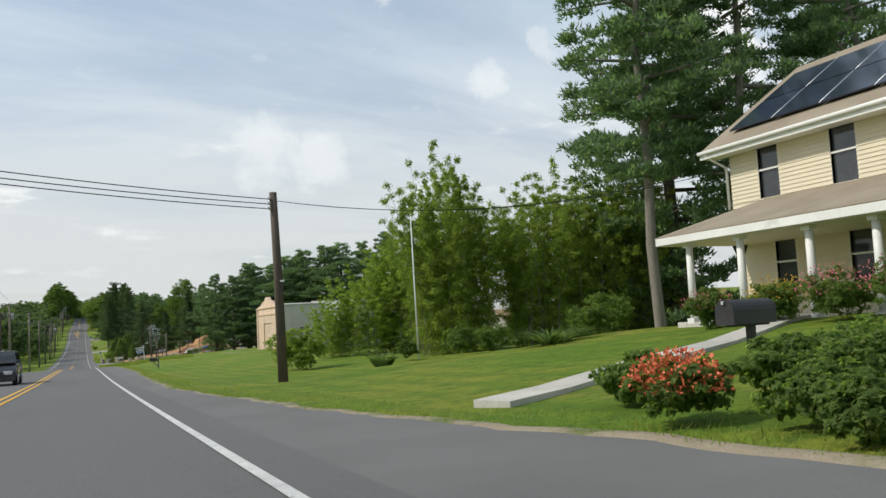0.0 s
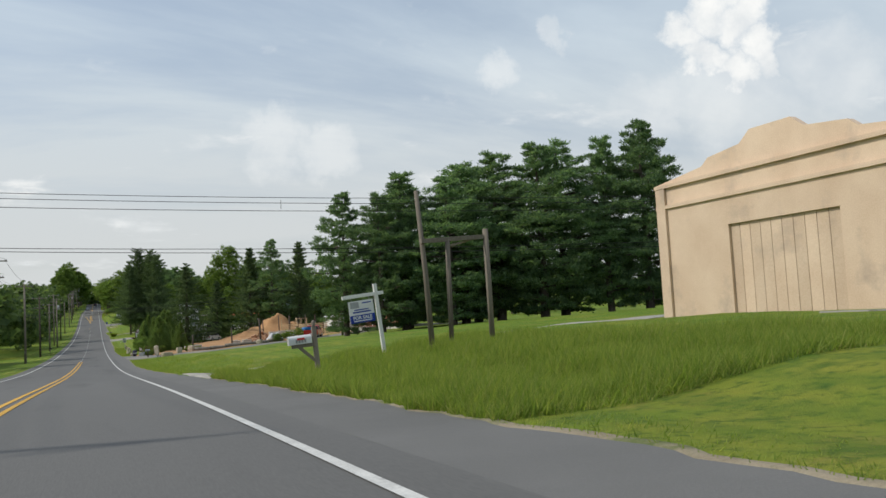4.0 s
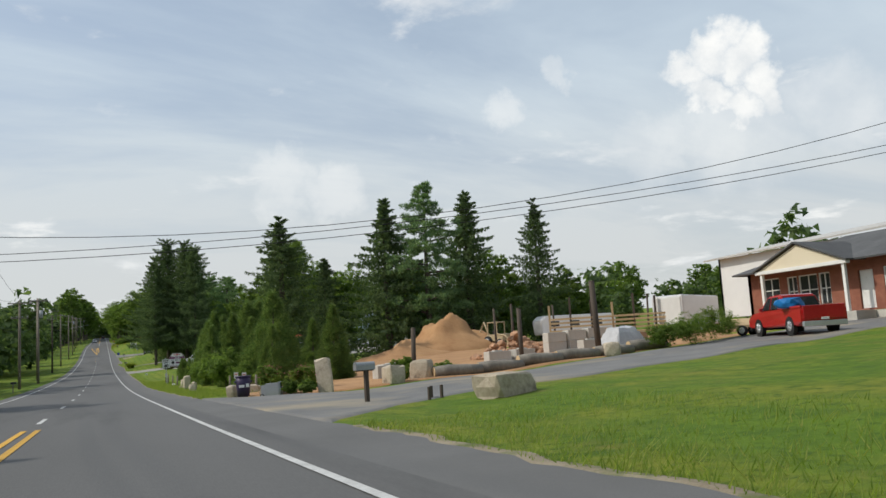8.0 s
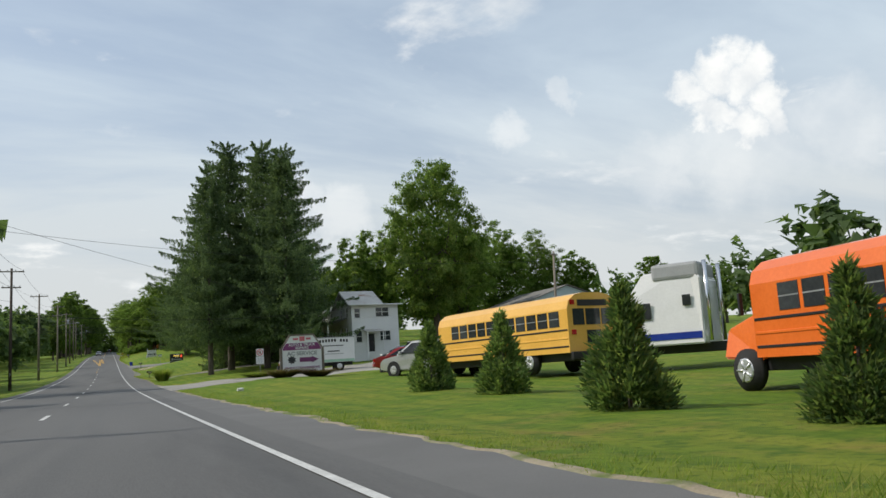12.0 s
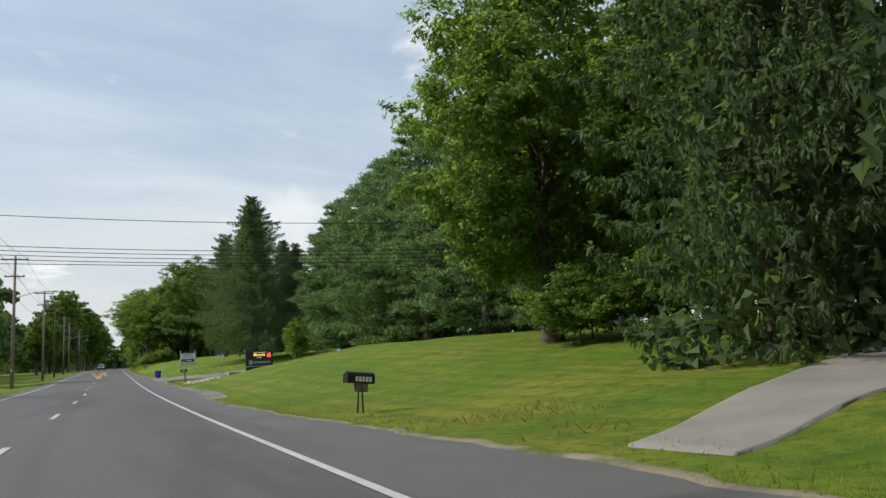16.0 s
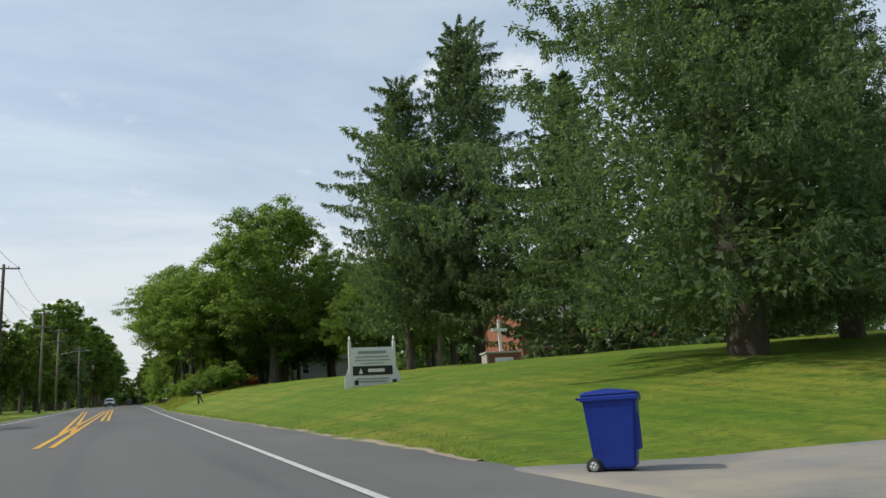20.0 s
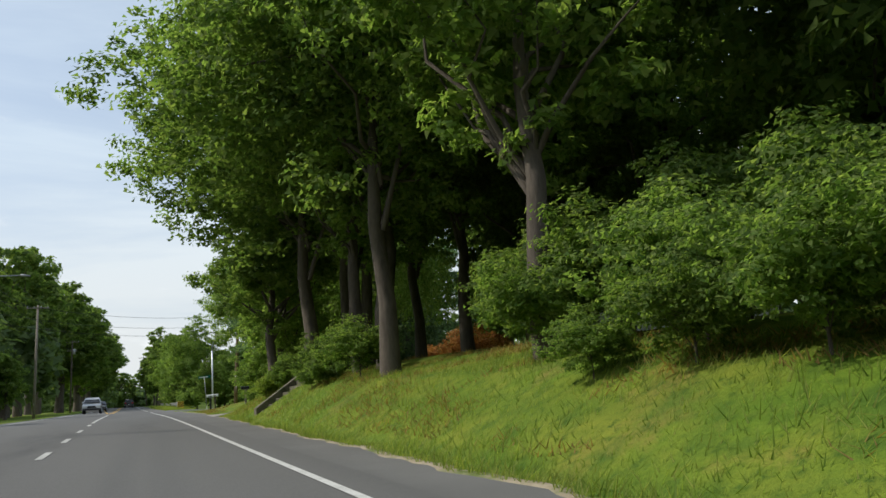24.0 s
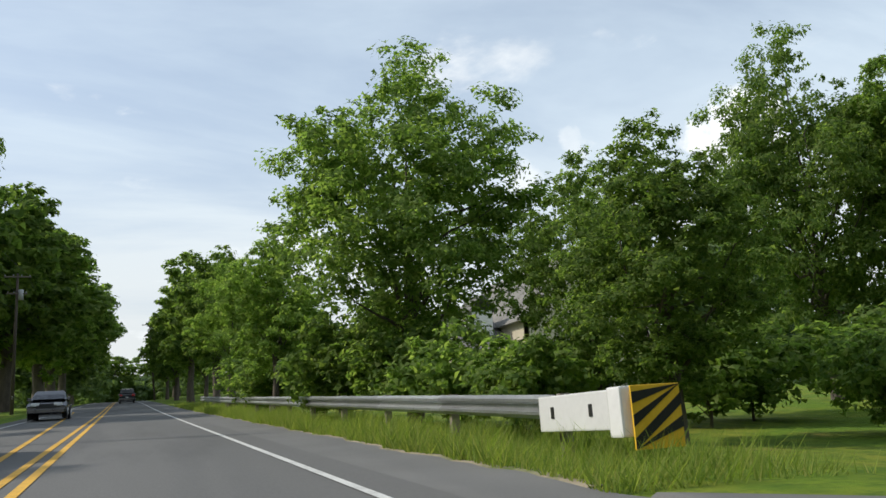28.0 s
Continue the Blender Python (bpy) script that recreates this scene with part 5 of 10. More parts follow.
# bank with steps
for k, (kind, x, y, h, w) in enumerate((("broad_tree", 6.8, 545, 18, 1.25), ("broad_tree", 8.5, 546, 17, 1.0), ("broad_tree", 9.4, 546, 18, 1.0), ("broad_tree", 12.5, 548, 17, 1.0), ("light_tree", 6.6, 537, 14, 1.0), ("broad_tree", 14, 537, 16, 1.0), ("broad_tree", 17, 543, 17, 1.0))):
    tree(kind, x, y, h, k % 2 if kind == "light_tree" else 2, wide=w, label="large shade tree with dark trunk on the bank")
tree("light_tree", 7.0, 553.4, 9.5, 1, label="light leafy tree over the bank")
tree("light_tree", 6.0, 549.6, 12.5, 0, wide=1.1, label="light leafy tree over the bank")
tree("dry_bush", 16.6, 551.2, 2.8, 0, label="dry rust-orange bush behind the big trunks")
tree("dry_bush", 15.0, 552.2, 2.3, 0, label="dry rust-orange bush behind the big trunks")
tree("willow", 11.8, 566.5, 14, 0)
tree("light_tree", 9.3, 562.6, 11.5, 2, label="light green leafy tree at the top of the bank")
tree("willow", 13.5, 560, 14, 0, rz=140)
tree("broad_tree", 21.5, 552, 14, 5)
tree("broad_tree", 26, 549, 15, 5)
for k, (x, y, h) in enumerate(((7.9, 566.5, 2.6), (8.7, 560.4, 1.5), (8.4, 562.6, 1.5), (9.6, 564.8, 2.2), (10.6, 563.8, 2.4), (12.6, 590.5, 4.2), (14.6, 592.5, 4.6), (11.4, 588.0, 3.4), (6.6, 556.9, 1.3), (8.5, 559, 1.8))):
    tree("shrub", x, y, h, 9, wide=1.2, label="overgrown leafy bush on the bank")
for k, (kind, x, y, h, w) in enumerate((("white_pine", 12.5, 577, 19, 1.0), ("norway_spruce", 15.5, 574, 17, 1.15), ("white_pine", 17.5, 579, 19, 1.15), ("norway_spruce", 21, 575, 18, 1.15), ("broad_tree", 11.0, 584.4, 15, 1.05), ("broad_tree", 14.8, 588.4, 16, 1.1), ("white_pine", 25, 582, 18, 1.1))):
    tree(kind, x, y, h, (0, 1, 3, 2)[k % 4] if kind == "norway_spruce" else 2 if y in (584.4, 588.4) else (0, 1, 3)[k % 3], wide=w)
# side street and guard rail
tree("broad_tree", 7.6, 616.4, 11.4, 4, wide=1.08, label="green maple behind the guard rail")
tree("broad_tree", 8.3, 605.2, 5.7, 5, wide=1.1, label="bushy dark green tree at the street corner")
tree("broad_tree", 10.4, 611, 7.0, 5, wide=0.9, label="green maple behind the guard rail")
for k in range(9):
    tree("shrub", 5.9 + 0.5 * (k % 3), 606 + 4.2 * k, 1.8 + 0.5 * (k % 4), k, wide=1.1, label="overgrown leafy bush behind the guard rail")
tree("light_tree", 5.6, 628, 8.5, 1, label="light green young tree behind the guard rail")
tree("light_tree", 5.2, 640, 9, 0, label="light green young tree behind the guard rail")
tree("broad_tree", 27.5, 620, 16.5, 4, wide=0.8)
tree("light_tree", 31, 617, 16, 0)
tree("shrub", 12.3, 604.5, 2.0, 0)
for k, (x, y, h) in enumerate(((12, 609, 2.6), (15, 611, 2.8), (18, 607, 2.4), (10, 612, 2.6), (21, 612, 3.0))):
    tree("shrub", x, y, h, k, wide=1.3)
tree("broad_tree", 34, 614, 15, 0)
tree("broad_tree", 22, 598, 8, 1)
for k in range(7):
    tree("broad_tree", 6 + 2.5 * (k % 2), 655 + k * 12, 12 + 2 * (k % 3), (0, 1, 3)[k % 3])
for k, (x, y, h) in enumerate(((-19.5, 640, 24), (-17.5, 655, 29), (-17.5, 670, 31), (-16.5, 690, 31), (-13.5, 704, 30), (-17, 560, 14), (-17, 585, 16), (-17.5, 612, 17), (-12, 775, 22), (-15, 800, 25), (-10.5, 712, 26), (-10, 726, 25), (-9.5, 738, 23), (-18, 650, 18), (-20, 675, 22), (-19, 700, 22), (-13.5, 622, 9), (-15, 606, 8), (-9.5, 748, 22), (-9.5, 764, 22), (9.5, 760, 17), (10, 778, 18), (-4, 884, 24), (5, 890, 23), (-13, 880, 25), (14, 886, 22), (-22, 886, 25), (23, 884, 23))):
    tree("broad_tree", x, y, h, (0, 1, 3)[k % 3], wide=1.25 if y > 690 else 1.0)


def far_woods():
    """The woods to the left of the road and far ahead, as one mass of leaf clumps."""
    rng = np.random.default_rng(5)
    spots = []
    for k in range(230):
        y = rng.uniform(60, 660)
        spots.append((rng.uniform(-40, -12.5) - (9 if y < 170 else 6.5 if 480 < y < 630 else 0), y, rng.uniform(6, 12) + (7 if y > 480 else 3.5 if y > 170 else 3)))
    for k in range(90):
        spots.append((rng.choice([-1, 1]) * rng.uniform(9, 70), rng.uniform(740, 900), rng.uniform(10, 20)))
    for k in range(110):
        spots.append((rng.uniform(85, 180), rng.uniform(120, 640), rng.uniform(9, 16)))
    for k in range(60):
        spots.append((rng.uniform(35, 90), rng.uniform(520, 660), rng.uniform(10, 17)))
    for k in range(40):
        spots.append((rng.uniform(40, 85), rng.uniform(268, 300), rng.uniform(6, 11)))
    for k in range(45):
        spots.append((rng.uniform(-60, 60), rng.uniform(880, 960), rng.uniform(13, 19)))
    Vs = []
    for x, y, h in spots:
        n = 650 if abs(x) < 50 else 420
        V, P = crown_broad(rng, h, h * rng.uniform(0.34, 0.5), h * 0.06, n_blob=22, n_leaf=n, size=h * 0.085, hollow=0.4, blob=(0.24, 0.40))
        Vs.append(V + np.array([x, y, GZ(x, y) - 0.2]))
    V = np.concatenate(Vs)
    tagged(new("far_woods", np_mesh("far_woods", V, tris(len(V)), L_FAR)), "distant mixed woods of dark green leaf crowns", "woods", kind="stuff")


far_woods()

# ---- buildings ----
def wall(parent, length, height, openings, material, m, thick=0.2, name="wall", laps=0.0):
    """A wall along local x, its outer face at y = 0, with openings (x0, z0, x1, z1) cut through; laps gives clapboards."""
    xs = sorted({0.0, length, *[v for o in openings for v in (o[0], o[2])]})
    zs = sorted({0.0, height, *[v for o in openings for v in (o[1], o[3])]})
    bm = B()
    for xa, xb in zip(xs, xs[1:]):
        for za, zb in zip(zs, zs[1:]):
            cx, cz = (xa + xb) / 2, (za + zb) / 2
            if any(o[0] < cx < o[2] and o[1] < cz < o[3] for o in openings):
                continue
            add_box(bm, xa, 0, za, xb, thick, zb)
            if laps:
                z, low = za, [bm.verts.new((xa, 0.0, za)), bm.verts.new((xb, 0.0, za))]
                while z < zb - 0.01:
                    t = min(z + laps, zb)
                    vs = [bm.verts.new(p) for p in ((xa, -0.028, z), (xb, -0.028, z), (xb, -0.006, t), (xa, -0.006, t))]
                    bm.faces.new(vs); bm.faces.new((low[0], low[1], vs[1], vs[0]))
                    z, low = t, [vs[3], vs[2]]
    bmesh.ops.remove_doubles(bm, verts=bm.verts, dist=0.0005)
    bmesh.ops.transform(bm, matrix=m, verts=bm.verts)
    return part(name, bm, material, parent)


def window(parent, w, h, m, frame=M_WHITE, sash=2, mullions=0):
    """A window in the plane y = 0 of the pose m, with its frame, panes and sill."""
    bm = B()
    f = 0.07
    for b in ((-w / 2 - f, -0.05, -f, -w / 2, 0.08, h + f), (w / 2, -0.05, -f, w / 2 + f, 0.08, h + f), (-w / 2, -0.05, h, w / 2, 0.08, h + f), (-w / 2, -0.04, h / 2 - 0.025, w / 2, 0.06, h / 2 + 0.025)):
        add_box(bm, *b)
    for k in range(mullions):
        x = -w / 2 + w * (k + 1) / (mullions + 1)
        add_box(bm, x - 0.02, -0.03, 0, x + 0.02, 0.06, h)
    bmesh.ops.transform(bm, matrix=m, verts=bm.verts)
    win = part("window", bm, frame, parent)
    part("sill", box(-w / 2 - 0.1, -0.09, -f - 0.05, w / 2 + 0.1, 0.05, -f, 0.01, m), frame, win)
    for z0, z1 in ((0, h / 2 - 0.025), (h / 2 + 0.025, h))[:sash]:
        part("pane", box(-w / 2, 0.03, z0, w / 2, 0.045, z1, 0, m), M_GLASS, win)
    return win


def door(parent, w, h, m, material=M_WHITE):
    d = part("door", box(-w / 2, -0.01, 0, w / 2, 0.05, h, 0.01, m), material, parent)
    bm = B()
    for z0, z1 in ((0.15, h * 0.45), (h * 0.52, h - 0.15)):
        add_box(bm, -w / 2 + 0.12, -0.025, z0, w / 2 - 0.12, -0.01, z1)
    bmesh.ops.transform(bm, matrix=m, verts=bm.verts)
    part("door_panel", bm, material, d)
    part("handle", box(w / 2 - 0.12, -0.07, h * 0.47, w / 2 - 0.07, -0.01, h * 0.5, 0.005, m), M_STEEL, d)


def slab(parent, corners, thick, material, name="roof"):
    """A sloped sheet with thickness from four corners."""
    bm = B()
    n = (Vector(corners[1]) - Vector(corners[0])).cross(Vector(corners[-1]) - Vector(corners[0])).normalized()
    if n.z < 0:
        n = -n
    hi, lo = [bm.verts.new(Vector(c) + n * thick) for c in corners], [bm.verts.new(c) for c in corners]
    k = len(corners)
    bm.faces.new(hi); bm.faces.new(lo[::-1])
    for i in range(k):
        bm.faces.new((lo[i], lo[(i + 1) % k], hi[(i + 1) % k], hi[i]))
    bmesh.ops.recalc_face_normals(bm, faces=bm.faces)
    return part(name, bm, material, parent)


def gutter(parent, a, b, r=0.06):
    return part("gutter", tube([a, b], r, 8), M_WHITE, parent)


FACE_ROAD = lambda x, y, z: pose(x, y, z, 0, 0, -90)   # outer face towards -x, local x runs to -y


def farmhouse():
    h = thing("farmhouse", "two-storey cream clapboard farmhouse with porch and solar roof", "house", 18.15, 13.0, 0.35)
    # front towards the road: local y runs along the facade
    z0, top = 0.0, 5.25
    m = pose(0, 5.25, z0, 0, 0, -90)
    L = 11.5
    wins = [(1.08, 3.45, 1.80, 5.05), (3.52, 3.45, 4.28, 5.05), (6.0, 3.45, 6.7, 5.05), (1.45, 0.75, 2.15, 2.5), (3.85, 0.75, 4.65, 2.5), (6.3, 0.75, 7.1, 2.5)]
    wall(h, L, top, wins, M_CREAM, m, laps=0.115)
    for x0, zz, x1, z1 in wins:
        window(h, x1 - x0, z1 - zz, m @ pose((x0 + x1) / 2, 0.04, zz))
    wall(h, 7.5, top, [], M_CREAM, pose(7.5, 5.25, z0, 0, 0, 180), name="end_wall", laps=0.115)
    wall(h, L, top, [], M_CREAM, pose(7.5, -6.25, z0, 0, 0, 90), name="back_wall")
    wall(h, 7.5, top, [], M_CREAM, pose(0, -6.25, z0), name="end_wall")
    for y in (5.05, -6.25):
        part("gable", prism([(0, top), (7.5, top), (3.75, top + 2.6)], (y, y + 0.2)), M_CREAM, h)
    e = 0.55
    slab(h, [(-e, -6.8, top - 0.25), (-e, 5.8, top - 0.25), (3.75, 5.8, top + 2.7), (3.75, -6.8, top + 2.7)], 0.1, M_TANSHINGLE)
    slab(h, [(7.5 + e, -6.8, top - 0.25), (7.5 + e, 5.8, top - 0.25), (3.75, 5.8, top + 2.7), (3.75, -6.8, top + 2.7)], 0.1, M_TANSHINGLE)
    part("fascia", box(-e - 0.03, -6.8, top - 0.40, -e + 0.03, 5.85, top - 0.18, 0.01), M_WHITE, h)
    part("soffit", box(-e, -6.8, top - 0.38, 0.0, 5.85, top - 0.34, 0.0), M_WHITE, h)
    gutter(h, (-e - 0.08, -6.8, top - 0.22), (-e - 0.08, 5.85, top - 0.22))
    part("downpipe", tube([(-e - 0.08, 5.6, top - 0.25), (-e + 0.1, 5.5, top - 0.45), (-0.06, 5.35, top - 0.7), (-0.06, 5.35, 3.3)], 0.04), M_WHITE, h)
    # solar panels on the road side of the roof
    s = Vector((3.75 + e, 0, 2.95)).normalized()
    n = Vector((-s.z, 0, s.x))
    for r in range(2):
        for k in range(7):
            y1 = 5.1 - k * 1.62
            a, b = 0.75 + r * 1.75, 0.75 + r * 1.75 + 1.68
            o = Vector((-e, 0, top - 0.25)) + n * 0.19
            p0, p1 = o + s * a, o + s * b
            pn = slab(h, [(p0.x, y1 - 1.56, p0.z), (p0.x, y1, p0.z), (p1.x, y1, p1.z), (p1.x, y1 - 1.56, p1.z)], 0.04, M_SOLAR, "solar_panel")
            part("panel_rim", tube([(p0.x, y1 - 1.58, p0.z + 0.03), (p1.x, y1 - 1.58, p1.z + 0.03)], 0.02, 4), M_STEEL, pn)
    # porch
    px = -2.7
    part("porch_floor", box(px - 0.1, -6.2, -0.55, 0, 4.75, 0.12, 0.02), M_CONC, h)
    slab(h, [(px - 0.35, -6.5, 2.36), (px - 0.35, 5.1, 2.36), (0, 4.0, 3.35), (0, -5.0, 3.35)], 0.09, M_TANSHINGLE, "porch_roof")
    slab(h, [(px - 0.35, 5.1, 2.36), (0.6, 5.1, 2.36), (0, 4.0, 3.35)], 0.09, M_TANSHINGLE, "porch_roof")
    part("porch_fascia", box(px - 0.38, -6.5, 2.22, px - 0.32, 5.12, 2.42, 0.01), M_WHITE, h)
    part("porch_fascia", box(px - 0.38, 5.06, 2.22, 0.6, 5.12, 2.42, 0.01), M_WHITE, h)
    part("porch_ceiling", box(px - 0.3, -6.4, 2.20, 0, 5.0, 2.24, 0.0), M_CREAM, h)
    for y in (4.2, 2.35, 0.25, -1.45, -3.6, -5.8):
        bm = tube([(px + 0.02, y, 0.1), (px + 0.02, y, 2.25)], [0.105, 0.09], 12)
        add_box(bm, px - 0.11, y - 0.13, 0.08, px + 0.15, y + 0.13, 0.22)
        add_box(bm, px - 0.10, y - 0.12, 2.10, px + 0.14, y + 0.12, 2.22)
        part("porch_post", bm, M_WHITE, h)
    part("chimney", box(3.3, -2, top + 2.0, 4.1, -1.2, top + 3.6, 0.03), M_BRICK, h)


farmhouse()
lamp = thing("porch_lantern", "dark hanging plant basket under the porch roof", "plant basket", 16.0, 15.9, 2.15)
part("basket", tube([(0, 0, 0.0), (0, 0, 0.22)], [0.12, 0.2], 10), M_BLACK, lamp)
part("chain", tube([(0, 0, 0.2), (0, 0, 0.45)], 0.008, 5), M_BLACK, lamp)


def old_works():
    h = thing("old_works_building", "long low weathered grey building with parapet front and tin roof", "building", 23.4, 103.8, -2.35)
    top = 6.05
    # front block: x 0..6, y 0..13.6
    fm = pose(0, 13.6, 0, 0, 0, -90)
    wall(h, 13.6, 4.9, [(4.3, 0.05, 9.6, 3.9)], M_PEACH, fm, 0.3, "front_wall")
    part("front_gable", prism([(0, 4.9), (13.6, 4.9), (13.6, 6.1), (10.6, 6.45), (10.2, 6.75), (8.4, 6.95), (7.8, 7.4), (5.8, 7.4), (5.2, 6.95), (3.4, 6.75), (3.0, 6.45), (0, 6.1)], (0, 0.3), "x"), M_PEACH, h)
    bm = B()
    for z, d in ((5.0, 0.10), (5.9, 0.14)):
        add_box(bm, -d, 0, z, 0, 13.6, z + 0.16)
    part("cornice", bm, M_PEACH, h)
    for y in (0.05, 12.95):
        part("pilaster", box(-0.12, y, 0, 0, y + 0.6, 5.9, 0.02), M_PEACH, h)
    for k in range(10):
        part("door_plank", box(0.12, 4.05 + k * 0.53, 0.05, 0.18, 4.05 + k * 0.53 + 0.51, 3.9, 0.01), M_PEACH, h)
    sw = [(2.75, 1.4, 3.8, 3.15)]
    wall(h, 6.1, top, sw, M_STUCCO, pose(0, 0, 0), 0.3, "side_wall")
    part("corner_block", box(0.0, -0.002, 0, 0.32, 0.3, top, 0), M_STUCCO, h)
    window(h, 1.05, 1.75, pose(3.275, 0.1, 1.4), mullions=1)
    part("coping", box(-0.08, -0.08, top, 6.2, 0.38, top + 0.14, 0.02), M_STUCCO, h)
    part("corner_pier", box(5.7, -0.12, 0, 6.2, 0.0, top, 0.02), M_STUCCO, h)
    wall(h, 13.0, 4.9, [], M_STUCCO, pose(6.1, 0.3, 0, 0, 0, 90), 0.3, "cross_wall")
    slab(h, [(0.3, 0.3, 5.3), (6.1, 0.3, 5.3), (6.1, 6.8, 6.4), (0.3, 6.8, 6.4)], 0.08, M_TIN)
    slab(h, [(0.3, 13.4, 5.3), (6.1, 13.4, 5.3), (6.1, 6.8, 6.4), (0.3, 6.8, 6.4)], 0.08, M_TIN)
    # long wing
    ops = [(2.7, 1.25, 3.9, 3.1), (9.0, 1.15, 10.0, 3.05), (16.6, 1.3, 17.15, 2.25), (17.75, 1.3, 18.3, 2.25), (24.7, .85, 25.85, 2.7), (28.6, .85, 29.6, 2.75), (31.1, .95, 32.2, 2.7), (33.7, 1.0, 34.7, 2.6)]
    wall(h, 36.3, 3.85, ops, M_STUCCO, pose(6.1, 0, 0), 0.25, "long_wall")
    for x0, a, x1, b in ops:
        window(h, x1 - x0, b - a, pose(6.1 + (x0 + x1) / 2, 0.08, a), frame=M_WHITE)
    wall(h, 12.6, 3.85, [], M_STUCCO, pose(42.4, 0, 0, 0, 0, 90), 0.25, "end_wall")
    wall(h, 36.3, 3.85, [], M_STUCCO, pose(42.4, 12.6, 0, 0, 0, 180), 0.25, "back_wall")
    part("end_gable", prism([(0, 3.85), (12.6, 3.85), (6.3, 6.5)], (42.15, 42.4), "x"), M_STUCCO, h)
    # tin sheets, one by one on the side that is seen
    for k in range(33):
        x = 6.0 + k * 1.12
        dz = 0.012 * ((k * 7) % 3)
        slab(h, [(x, -0.45, 3.66 + dz), (x + 1.10, -0.45, 3.66 + dz), (x + 1.10, 6.3, 6.5 + dz), (x, 6.3, 6.5 + dz)], 0.03, M_TIN, "roof_sheet")
    slab(h, [(6.0, 13.05, 3.66), (42.9, 13.05, 3.66), (42.9, 6.3, 6.5), (6.0, 6.3, 6.5)], 0.05, M_TIN)
    part("ridge_cap", tube([(6.0, 6.3, 6.54), (42.9, 6.3, 6.54)], 0.09, 6), M_TIN, h)
    part("vent_pipe", tube([(7.2, -0.1, 0.4), (7.2, -0.1, 2.7)], 0.05), M_BLACK, h)
    part("conduit", tube([(20, -0.06, 3.1), (20.6, -0.06, 2.6), (22.4, -0.06, 2.2)], 0.03, 6), M_BLACK, h)


old_works()
ac = thing("air_conditioner", "white outdoor air conditioning unit by the wall", "air conditioner", 35.9, 103.1)
part("case", box(-0.5, -0.35, 0.12, 0.5, 0.35, 0.95, 0.03), M_BINGREY, ac)
part("fan_grille", tube([(0.1, -0.36, 0.53), (0.1, -0.38, 0.53)], [0.32, 0.3], 16), M_DARK, ac)
for x in (-0.4, 0.4):
    part("foot", box(x - 0.05, -0.3, 0, x + 0.05, 0.3, 0.12, 0.01), M_STEELDULL, ac)

shed = thing("brown_roof_shed", "low shed with brown shingle roof beyond the hedge", "shed", 42.5, 78, None)
wall(shed, 8, 2.0, [], M_STUCCO, pose(0, 0, 0), 0.15)
wall(shed, 5, 2.0, [], M_STUCCO, pose(0, 5, 0, 0, 0, -90), 0.15, "end_wall")
slab(shed, [(-0.3, -0.4, 1.9), (8.3, -0.4, 1.9), (8.3, 2.6, 3.3), (-0.3, 2.6, 3.3)], 0.1, M_BAREDIRT)
slab(shed, [(-0.3, 5.6, 1.9), (8.3, 5.6, 1.9), (8.3, 2.6, 3.3), (-0.3, 2.6, 3.3)], 0.1, M_BAREDIRT)
part("gable", prism([(0, 2.0), (5, 2.0), (2.5, 3.2)], (0, 0.15), "x"), M_STUCCO, shed)


